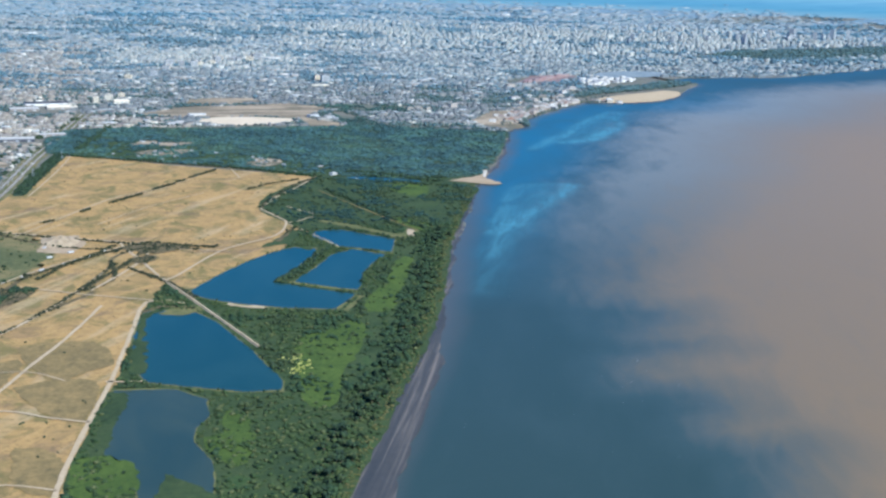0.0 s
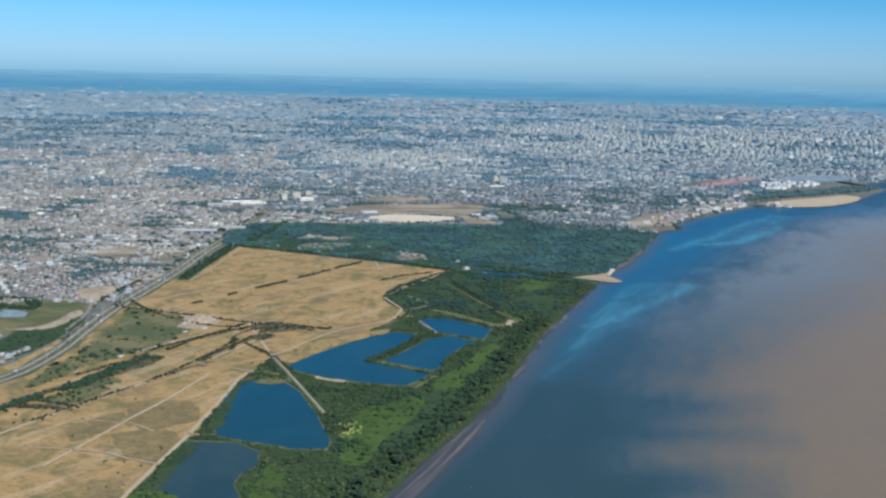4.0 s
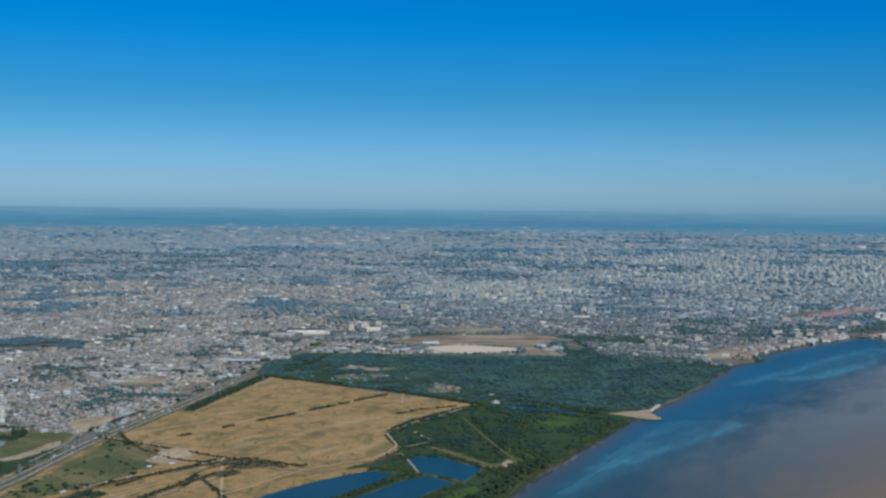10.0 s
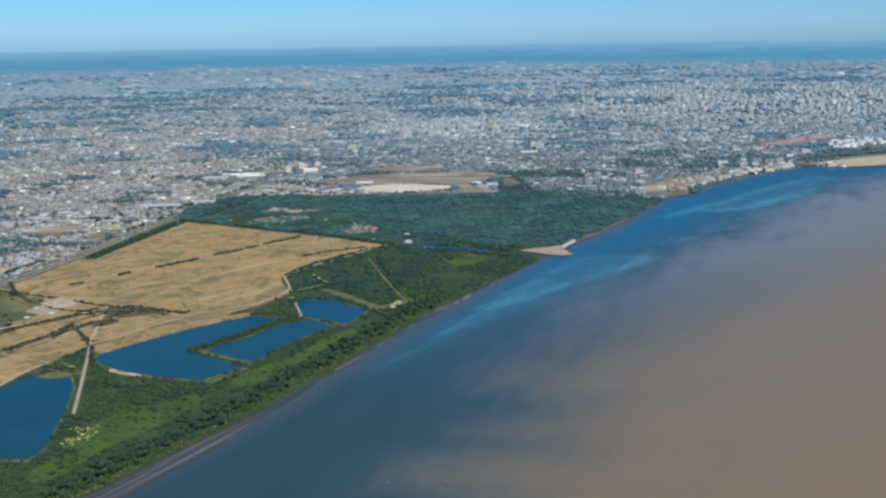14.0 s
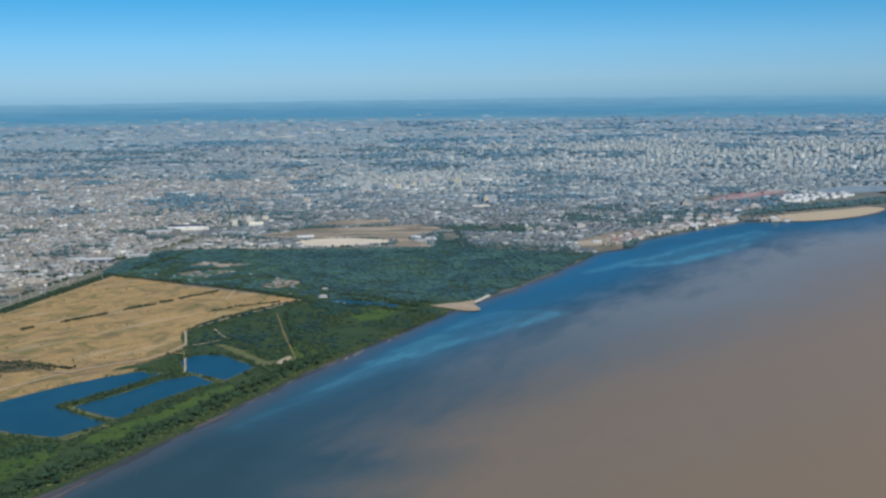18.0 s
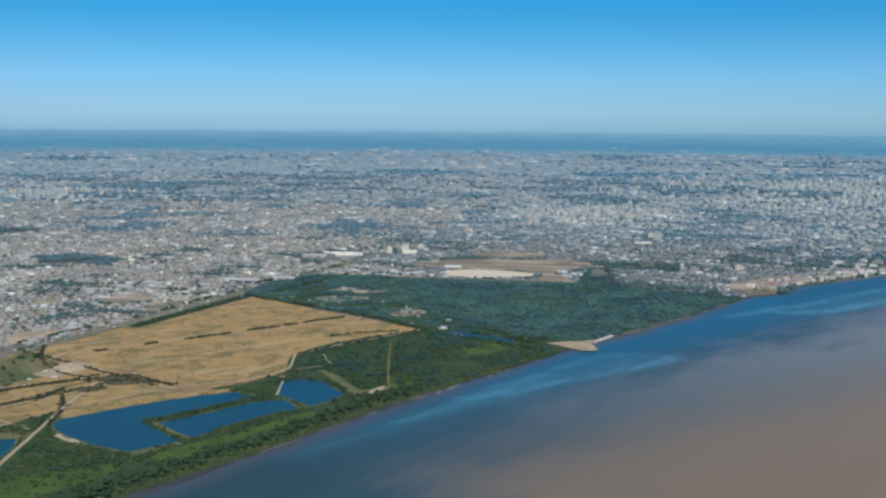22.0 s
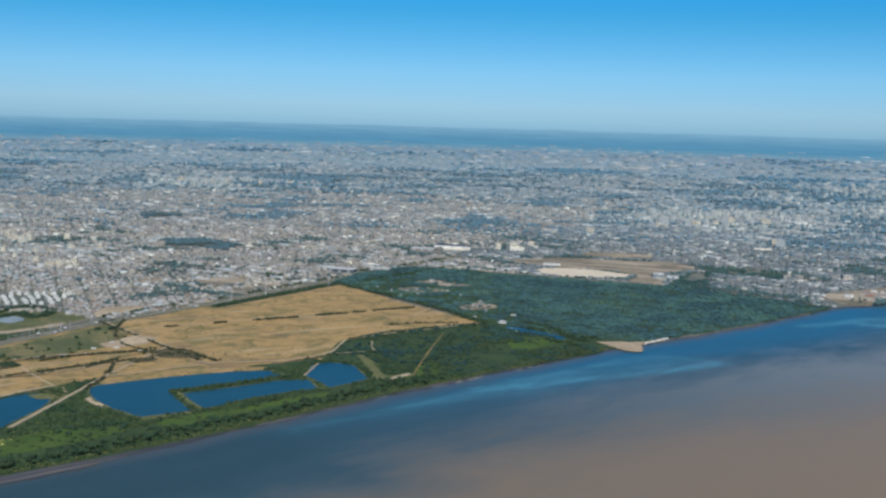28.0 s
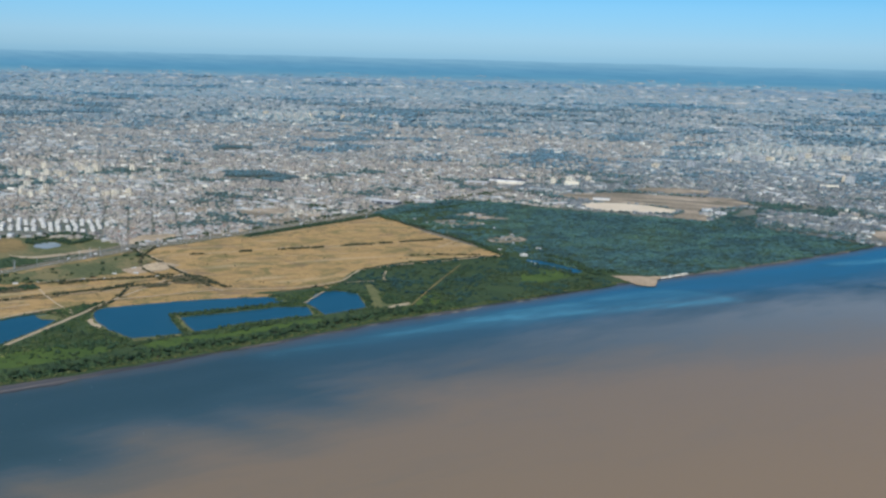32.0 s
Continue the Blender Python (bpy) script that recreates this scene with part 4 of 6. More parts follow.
dike([(145, 545), (157, 537), (170, 526)], 1.0, 2.2, 0.35, M_REED, "low reedy dike between the ponds")

bm = bmesh.new()
bmesh.ops.create_grid(bm, x_segments=28, y_segments=28, size=1)
for v in bm.verts:
    d = v.co.length
    v.co.z = max(0.0, 1 - d) ** 0.8 * (1 + 0.5 * noise.noise(v.co * 4)) * 2.6 - 0.15
    v.co.x, v.co.y = v.co.x * 9.5, v.co.y * 13
heap = thing("soil_heap", "bare tan soil heap with gullied sides", "soil heap")
part("mound", bm, M_SOIL, heap)
heap.matrix_basis = Matrix.Translation((10, 584, 0.25))

# ---- trees and scrub ----
T = (1 + 5 ** 0.5) / 2
ICO_V = np.array([(-1, T, 0), (1, T, 0), (-1, -T, 0), (1, -T, 0), (0, -1, T), (0, 1, T), (0, -1, -T), (0, 1, -T), (T, 0, -1), (T, 0, 1), (-T, 0, -1), (-T, 0, 1)]) / np.sqrt(1 + T * T)
ICO_F = np.array([(0, 11, 5), (0, 5, 1), (0, 1, 7), (0, 7, 10), (0, 10, 11), (1, 5, 9), (5, 11, 4), (11, 10, 2), (10, 7, 6), (7, 1, 8)] +
                 [(3, 9, 4), (3, 4, 2), (3, 2, 6), (3, 6, 8), (3, 8, 9), (4, 9, 5), (2, 4, 11), (6, 2, 10), (8, 6, 7), (9, 8, 1)])


def batch(name, v, f, material, label, category, smooth=False):
    """One mesh from an array of vertices and an array of equal faces."""
    me = bpy.data.meshes.new(name)
    k = f.shape[1]
    me.vertices.add(len(v))
    me.vertices.foreach_set("co", v.astype(np.float32).ravel())
    me.loops.add(f.size)
    me.loops.foreach_set("vertex_index", f.astype(np.int32).ravel())
    me.polygons.add(len(f))
    me.polygons.foreach_set("loop_start", np.arange(0, f.size, k, dtype=np.int32))
    me.update(calc_edges=True)
    if smooth:
        me.shade_smooth()
    me.materials.append(material)
    return tagged(new(name, me), label, category, kind="stuff")


def clump_mesh(x, y, size, rng, tall=1.0, lobes=3):
    n = len(x)
    x, y, size = np.repeat(x, lobes), np.repeat(y, lobes), np.repeat(size, lobes)
    first = np.tile(np.arange(lobes) == 0, n)
    r = size * np.where(first, 0.42, rng.uniform(0.2, 0.34, n * lobes))
    ang, away = rng.uniform(0, 6.283, n * lobes), np.where(first, 0, rng.uniform(0.25, 0.45, n * lobes)) * size
    cx, cy = x + away * np.cos(ang), y + away * np.sin(ang)
    cz = r * 0.8 * tall + np.where(first, 0.22, rng.uniform(0.0, 0.3, n * lobes)) * size * tall + rise(cx, cy)
    v = ICO_V[None] * rng.uniform(0.68, 1.28, (n * lobes, 12, 1)) * r[:, None, None] * np.array([1, 1, 0.85 * tall]) + np.stack([cx, cy, cz], 1)[:, None]
    f = ICO_F[None] + (np.arange(n * lobes) * 12)[:, None, None]
    return v.reshape(-1, 3), f.reshape(-1, 3)


def clumps(name, x, y, size, material, label, category, seed, tall=1.0, lobes=3):
    """Leafy crowns: each a few uneven clumps set about its middle."""
    return batch(name, *clump_mesh(np.asarray(x), np.asarray(y), np.asarray(size), np.random.default_rng(seed), tall, lobes), material, label, category, True)


def scatter(poly, count, seed):
    rng = np.random.default_rng(seed)
    p = np.array(poly, float)
    q = rng.uniform(p.min(0), p.max(0), (count * 5, 2))
    return q[inside(q[:, 0], q[:, 1], poly)][:count]


def along(points, every, spread, seed, gap=0.0):
    """Places scattered along a line, with gaps."""
    rng = np.random.default_rng(seed)
    p = smooth_line(points, every)
    p = p[vnoise(p[:, 0], p[:, 1], 14, seed) > gap]
    return p + rng.normal(0, spread, p.shape)


def dry(p, pad=1.0):
    """Leaves out the places that lie on water."""
    keep = np.ones(len(p), bool)
    for q in PONDS:
        m = np.mean(q, axis=0)
        keep &= ~inside(p[:, 0], p[:, 1], [tuple(m + (np.array(v) - m) * pad) for v in q])
    return p[keep]


def sizes(n, a, b, seed):
    return a + (b - a) * np.random.default_rng(seed).random(n) ** 1.7


w = scatter(WOOD, 14000, 5)
for g in PATCHES:
    if g[0] == "clearing":
        w = w[~(inside(w[:, 0], w[:, 1], g[1]) & (np.arange(len(w)) % 3 > 0))]
# the western edge by the dry field is thin: scrub, gardens and huts
HUTS = [(28, 858), (90, 820), (144, 774), (182, 742), (204, 752), (196, 790), (150, 838), (124, 880), (100, 925), (44, 918)]
thin = inside(w[:, 0], w[:, 1], HUTS) & (vnoise(w[:, 0], w[:, 1], 12, 19) < 0.52)
w = w[~(thin & (np.arange(len(w)) % 6 > 0))]
w = w[~((vnoise(w[:, 0], w[:, 1], 26, 18) < 0.16) & (np.arange(len(w)) % 4 > 0))]
light = vnoise(w[:, 0], w[:, 1], 38, 8) + 0.5 * vnoise(w[:, 0], w[:, 1], 11, 9) > 0.88
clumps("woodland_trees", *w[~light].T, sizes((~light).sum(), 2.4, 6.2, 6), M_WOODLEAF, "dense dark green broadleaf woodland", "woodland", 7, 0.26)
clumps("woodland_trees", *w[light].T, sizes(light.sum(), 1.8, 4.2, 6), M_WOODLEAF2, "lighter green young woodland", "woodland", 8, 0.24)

# shore belt: a dark tree line near the water, scrub round the ponds, open grass between
b1 = scatter(BELT, 21000, 11)
sd = np.min(np.hypot(b1[:, None, 0] - coast[None, :, 0], b1[:, None, 1] - coast[None, :, 1]), axis=1)
patch = vnoise(b1[:, 0], b1[:, 1], 16, 12)
north = b1[:, 1] > 585
chance = np.where(sd < 5.2, 0.0, np.where(sd < 19, 0.95, np.where(sd < 32, np.where(b1[:, 1] < 360, 0.6, 0.3), 0.85)))
chance = np.where(north, 0.34 + 0.5 * (patch > 0.5), chance) + np.where(patch > 0.66, 0.35, 0) - np.where(patch < 0.35, 0.2, 0)
for g in PATCHES[:6]:
    chance[inside(b1[:, 0], b1[:, 1], g[1])] *= 0.3
keep = np.random.default_rng(13).random(len(b1)) < chance
b1, sd = b1[keep], sd[keep]
ok = np.ones(len(b1), bool)
PADDED = [[tuple(np.mean(q, axis=0) + (np.array(v) - np.mean(q, axis=0)) * 1.05) for v in q] for q in PONDS]
for q in PONDS + PADDED + [g[1] for g in PATCHES[24:28]]:
    ok &= ~inside(b1[:, 0], b1[:, 1], q)
ok &= np.abs(b1[:, 0] - np.interp(b1[:, 1], [566, 592, 636, 696], [199, 194, 184, 172])) > 1.3
ok &= (np.abs(b1[:, 0] - np.interp(b1[:, 1], [395, 436, 468, 501], [77, 67.5, 60, 52])) > 2.6) | (b1[:, 1] < 396) | (b1[:, 1] > 503)
b1, sd = b1[ok], sd[ok]
mixed = vnoise(b1[:, 0], b1[:, 1], 9, 14)
dark = np.where(sd < 10, mixed > 0.88, np.where(sd < 21, mixed > 0.22, mixed > 0.74)) & ((b1[:, 1] > 345) | (mixed > 0.86))
light = ~dark
olive = light & ((sd < 10) | (vnoise(b1[:, 0], b1[:, 1], 13, 140) > np.where(b1[:, 1] < 345, 0.25, 0.45)))
far = (b1[:, 1] > 590) & (b1[:, 0] + b1[:, 1] * 0.3 > 318)
meadow = far & (vnoise(b1[:, 0], b1[:, 1], 20, 153) < 0.52) & (sd > 20) & (np.arange(len(b1)) % 5 > 0)
b1, sd, mixed, far, dark, light, olive = b1[~meadow], sd[~meadow], mixed[~meadow], far[~meadow], dark[~meadow], light[~meadow], olive[~meadow]
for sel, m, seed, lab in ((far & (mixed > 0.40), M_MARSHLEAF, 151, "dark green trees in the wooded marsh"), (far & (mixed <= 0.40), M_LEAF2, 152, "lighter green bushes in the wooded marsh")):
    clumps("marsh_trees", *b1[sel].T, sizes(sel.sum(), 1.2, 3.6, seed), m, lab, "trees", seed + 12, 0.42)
olive, light, dark = olive & ~far, light & ~far, dark & ~far
clumps("marsh_scrub", *b1[olive].T, sizes(olive.sum(), 0.8, 2.4, 150), M_SCRUB, "olive willow scrub and reeds in the marsh", "scrub", 160, 0.55)
light &= ~olive
clumps("marsh_scrub", *b1[dark].T, sizes(dark.sum(), 1.1, 3.2, 15), M_WILLOW, "dark green willow scrub in the marsh", "scrub", 16, 0.6)
clumps("marsh_scrub", *b1[light].T, sizes(light.sum(), 1.0, 2.7, 15), M_LEAF2, "light green willow scrub in the marsh", "scrub", 17, 0.6)
reed = coast[(coast[:, 1] > 120) & (coast[:, 1] < 700)]
rp = np.repeat(reed, 20, axis=0) + np.random.default_rng(19).normal(0, 1.2, (len(reed) * 20, 2)) + np.array([-4.9, 2.6])
clumps("shore_reeds", *rp.T, sizes(len(rp), 0.4, 1.1, 20), by_island("reed_tufts", [(0, (0.07, 0.09, 0.03)), (0.6, (0.13, 0.13, 0.048)), (1, (0.20, 0.17, 0.075))], 0.9, 0.1), "yellowish reed tufts at the water's edge", "reeds", 21, 0.7, 1)
yb = np.random.default_rng(22).normal((86, 373), (2.4, 6.0), (60, 2))
clumps("yellow_bushes", *dry(yb, 1.03).T, sizes(len(dry(yb, 1.03)), 0.7, 1.6, 23), M_YELLOW, "pale yellow flowering bushes on the marsh", "bushes", 24, 0.6)
pond_edge = np.concatenate([smooth_line(q + [q[0]], 1.6) for q in PONDS])
pe = pond_edge + np.random.default_rng(25).normal(0, 0.9, pond_edge.shape)
pe = dry(pe[vnoise(pe[:, 0], pe[:, 1], 9, 26) > 0.45])
for g in PATCHES[24:28]:
    pe = pe[~inside(pe[:, 0], pe[:, 1], g[1])]
clumps("bank_scrub", *pe.T, sizes(len(pe), 0.4, 1.15, 27), M_TREE, "dark scrub along the pond banks", "scrub", 28)
dk = along([(104, 485), (112, 496), (119, 506), (133, 529), (142, 545)], 0.6, 0.8, 29, 0.15)
clumps("dike_scrub", *dk.T, sizes(len(dk), 0.8, 2.2, 30), M_TREE, "dark scrub on the overgrown dike", "scrub", 31)

# rows of bushes, and ditches in the dry fields
HEDGES = [([(126, 703), (146, 722), (168, 734)], 0.7, 0.6, 0.2, "row of dark bushes across the dry field"),
          ([(-46, 624), (-14, 606), (23, 584), (45, 571), (76, 553)], 0.7, 0.9, 0.2, "dark hedge along the road to the motorway"), ([(18, 495), (35, 525), (55, 561), (84, 557)], 0.6, 1.1, 0.2, "dark thicket hedge between lots"), ([(39, 524), (54, 494), (62, 468)], 0.7, 0.7, 0.3, "dark hedge towards the causeway"),
          ([(-2, 512), (11, 536), (25, 554), (35, 570)], 0.6, 0.9, 0.2, "dark hedge behind the sheds"), ([(2, 462), (11, 474), (22, 487)], 0.7, 0.6, 0.3, "low dark hedge between lots"), ([(179, 694), (190, 637), (200, 593), (205, 576)], 0.4, 1.2, 0.08, "row of dark trees through the marsh"),
          ([(118, 562), (128, 582), (136, 596)], 0.8, 1.0, 0.3, "scrub on the pit's bank"),
          ([(-90, 388), (-71, 403), (-52, 426), (-40, 443), (-27, 463)], 0.2, 1.6, 0.05, "thick dark hedge beside the pasture"), ([(-40, 443), (-27, 463), (-13, 494), (-4, 495)], 0.16, 2.6, 0.05, "thick dark hedge beside the pasture"), ([(-40, 466), (-17, 495), (-7, 521)], 0.7, 1.0, 0.25, "dark hedge beside the pasture"), ([(-60, 426), (-45, 422), (-30, 413)], 0.8, 0.6, 0.2, "dark hedge"),
          ([(-45, 395), (-30, 417), (-6, 451), (14, 488), (34, 534)], 0.7, 0.6, 0.15, "dark hedge along the dirt road"), 
          ([(-10, 512), (6, 532), (28, 553), (46, 570)], 0.8, 0.8, 0.3, "row of dark bushes past the sheds"), ([(17, 489), (31, 508), (33, 545), (49, 562)], 0.8, 0.9, 0.3, "row of dark bushes between lots"),
          ([(34, 556), (50, 572), (66, 566), (84, 556)], 0.7, 0.9, 0.2, "dark curving hedge at the field's edge"), ([(-36, 636), (-16, 600), (10, 572), (34, 562)], 0.8, 0.8, 0.2, "dark hedge round the dry field"),
          ([(20, 860), (60, 830), (110, 798), (180, 752)], 0.9, 1.0, 0.1, "dark hedge between field and woods"), 
          ([(31, 880), (43, 930), (63, 1010), (76, 1070)], 0.4, 2.2, 0.1, "dark trees between motorway and woods"), ([(-54, 640), (-45, 684), (-27, 745), (-13, 830), (6, 915)], 0.6, 1.3, 0.25, "dark trees on the town side of the motorway"), ([(-60, 536), (-50, 590), (-42, 634)], 1.4, 0.8, 0.35, "scattered bushes by the motorway"),
          ([(-127, 612), (-126, 636), (-113, 648), (-96, 638), (-93, 617), (-112, 624), (-114, 604), (-122, 606)], 0.22, 2.4, 0.0, "dense trees round the basin"), ([(-150, 612), (-140, 626), (-124, 650)], 0.6, 2.2, 0.05, "dark trees by the settling basin"),
          ([(38, 452), (48, 458), (60, 452)], 1.0, 0.8, 0.3, "bushes at the pond's head"), ([(124, 640), (134, 668), (160, 712), (180, 738)], 0.7, 1.0, 0.12, "dark trees along the field's edge"),
          ([(240, 706), (252, 700), (262, 696)], 0.5, 1.2, 0.15, "dark trees lining the canal"), ([(215, 742), (240, 729), (270, 724)], 0.5, 1.6, 0.05, "dark trees lining the canal"),
          ([(2, 940), (15, 985), (34, 1060)], 0.7, 2.5, 0.1, "dark trees along the motorway"),
          ([(-126, 870), (-90, 880), (-58, 876), (-30, 900)], 0.5, 5, 0.1, "dark trees among the outer houses"), ([(-223, 1027), (-189, 1022), (-155, 1030), (-131, 1074), (-78, 1164)], 0.6, 3.0, 0.15, "dark tree-lined avenue"), ([(-103, 842), (-87, 867), (-64, 877), (-34, 853), (-20, 862)], 0.3, 3.2, 0.0, "dark trees among the outer houses"),
          ([(209, 757), (222, 752), (236, 742), (250, 722), (262, 712)], 0.35, 2.4, 0.0, "tall dark trees over the canal"), ([(-540, 1160), (-515, 1172), (-490, 1186)], 0.8, 4, 0.2, "dark tree-lined avenue"), ([(26, 852), (60, 834), (100, 812), (150, 772), (186, 742)], 0.6, 1.6, 0.25, "dark trees between field and woods")]
for i, (pts, every, spread, gap, lab) in enumerate(HEDGES):
    if spread < 1.2:
        # flat dark strip: the ditch's scrub, with its shade put into the colour
        tagged(ribbon("ditch", pts, 2.4, 0.30, M_DRYDARK, 3, 0.5), "dark scrubby ditch strip with shade in its colour", "ditch", kind="structure")
    h = along(pts, every * 0.7, spread * 0.75, 40 + i, gap + 0.12)
    clumps("hedgerow", *h.T, sizes(len(h), 0.7, 2.0 if spread < 1.2 else 3.2, 60 + i), M_HEDGE if spread < 1.2 else M_TREE, lab, "hedge", 80 + i, 0.7)
row = [(a + (b - a) * k) for a, b in [(np.array(p), np.array(q)) for p, q in [((2, 629), (8, 635)), ((23, 655), (28, 661)), ((41, 677), (44, 680)), ((46, 683), (61, 701)), ((69, 714), (85, 732)), ((87, 737), (93, 745)), ((97, 752), (118, 778))]] for k in np.linspace(0, 1, int(np.linalg.norm(b - a) / 0.35))]
row = np.array(row) + np.random.default_rng(450).normal(0, 0.55, (len(row), 2))
clumps("hedgerow", *row.T, sizes(len(row), 1.0, 2.3, 451), M_HEDGE, "broken row of dark bushes across the dry field", "hedge", 452, 0.8)
WINDBREAK = [(-15, 714), (-7, 766), (3, 814), (14, 866), (22, 862), (15, 822), (4, 768), (-8, 708)]
tagged(zone("windbreak_floor", WINDBREAK, 0.2, M_WOODFLOOR, 1.0), "dark ground under the windbreak", "woodland", kind="structure")
p = scatter(WINDBREAK, 420, 443)
clumps("windbreak_trees", *p.T, sizes(len(p), 1.3, 2.5, 444), M_TREE, "low dark belt of trees between motorway and field", "trees", 445, 0.7)
# withered thickets and weeds in the lots
STRIP = [(-104, 474), (-98, 512), (-91, 543), (-87, 562), (-72, 561), (-62, 596), (-56, 597), (-58, 561), (-66, 526), (-77, 497), (-94, 462)]
tagged(zone("green_strip", STRIP, 0.22, M_WET, 1.5, 3.0), "lush green strip beside the motorway", "verge", kind="structure")
p = scatter(STRIP, 160, 440)
clumps("verge_bushes", *p.T, sizes(len(p), 0.6, 2.0, 441), M_TREE, "dark bushes on the green verge", "bushes", 442, 0.6, 2)
THICKETS = [[(-59, 419), (-46, 418), (-31, 409), (-46, 412), (-56, 414)], [(-62, 410), (-46, 436), (-30, 448), (-20, 470), (-24, 474), (-36, 456), (-50, 440), (-64, 418)], [(37, 563), (48, 573), (71, 560), (68, 556), (53, 549)],
            [(39, 535), (49, 547), (54, 541), (47, 530)], [(-34, 463), (-23, 482), (-6, 499), (-3, 490), (-12, 476), (-33, 452)], [(-18, 486), (-17, 501), (-10, 497), (-13, 481)]]
for i, pts in enumerate(THICKETS):
    tagged(zone("thicket_floor", pts, 0.40 + 0.004 * i, M_DRYDARK, 1.0, 2.0, seed=i), "dark brown withered thicket floor", "thicket", kind="structure")
    h = scatter(pts, 190, 400 + i)
    clumps("thicket", *h.T, sizes(len(h), 0.6, 1.7, 410 + i), M_HEDGE, "dark withered thicket between the lots", "thicket", 420 + i, 0.6, 2)
for i, (pts, m, lab) in enumerate([([(-10, 418), (4, 421), (19, 416), (23, 393), (12, 384), (3, 379), (-6, 396)], M_WEEDLOT, "brown weeds in a dry lot"), ([(-11, 376), (2, 380), (16, 375), (14, 352), (9, 341), (-3, 353)], M_WEEDLOT, "brown weeds in a dry lot"),
                                   ([(-10, 326), (0, 320), (4, 305), (0, 290), (-10, 300)], M_WEEDLOT, "brown weeds in a dry lot"),
                                   ([(105, 550), (118, 567), (130, 586), (136, 578), (136, 556), (130, 540), (122, 554)], M_WET, "green wedge of grass above the pit"), ([(-30, 380), (-14, 404), (-8, 396), (-22, 368)], M_WEEDLOT, "brown weeds in a dry lot"),
                                   ([(45, 448), (54, 457), (64, 455), (63, 450), (54, 444)], M_REED, "reedy pond head"), ([(18, 364), (25, 359), (20, 337), (16, 319), (11, 304), (8, 308), (13, 341)], M_WET, "green weed over the shallow pond"), ([(6, 312), (5, 289), (16, 284), (23, 290), (21, 302), (15, 312)], M_BRIGHT, "bright green weed over the shallow pond"), ([(44, 318), (52, 320), (59, 317), (58, 307), (51, 295), (44, 306)], M_BRIGHT, "bright green marsh grass by the pond"), ([(30, 296), (36, 288), (43, 276), (36, 271), (26, 276)], M_WET, "green weed over the shallow pond")]):
    tagged(zone("weed_patch", pts, 0.231 + 0.004 * i, m, 0.9, 2.0, seed=i + 70), lab, "weeds", kind="structure")
fs = scatter(LANDFILL, 1500, 101)
fs = fs[(vnoise(fs[:, 0], fs[:, 1], 22, 102) > 0.55) & ~inside(fs[:, 0], fs[:, 1], BELT)]
clumps("field_bushes", *dry(fs, 1.1).T, sizes(len(dry(fs, 1.1)), 0.35, 1.3, 103), M_TREE, "small dark bushes dotted over the dry field", "bushes", 104, 0.7, 2)
fb = np.array([(-59, 408), (-54, 404), (-49, 396), (-45, 397), (-59, 385), (-56, 385), (-52, 392), (-64, 392)], float)
clumps("field_bushes", *fb.T, sizes(len(fb), 1.2, 2.0, 108), M_HEDGE, "dark round bushes on the dry field", "bushes", 109, 0.8)
pt = np.array([(-45, 508), (-25, 509), (-24, 572), (-38, 500), (-30, 600), (-22, 604), (-44, 512), (-27, 512)], float)
clumps("pasture_trees", *pt.T, sizes(len(pt), 3.0, 4.6, 113), M_TREE, "dark round trees on the pasture", "trees", 114, 0.7, 5)
gf = np.concatenate([scatter(g[1], 60, 105 + k) for k, g in enumerate(PATCHES[6:9])])
clumps("pasture_bushes", *gf.T, sizes(len(gf), 0.7, 2.6, 106), M_LEAF2, "green bushes on the rough pasture", "bushes", 107, 0.7)
for pts in ([(-288, 1053), (-256, 1083), (-187, 1056), (-176, 1004), (-244, 1002)], [(-513, 1327), (-468, 1374), (-424, 1315), (-444, 1246)]):
    p = scatter(pts, 1000, 110)
    p = p[vnoise(p[:, 0], p[:, 1], 28, 115) > 0.46]
    clumps("park_trees", *p.T, sizes(len(p), 2.5, 5.0, 111), M_PARK, "dark trees filling a city park", "park trees", 112, 0.8, 2)


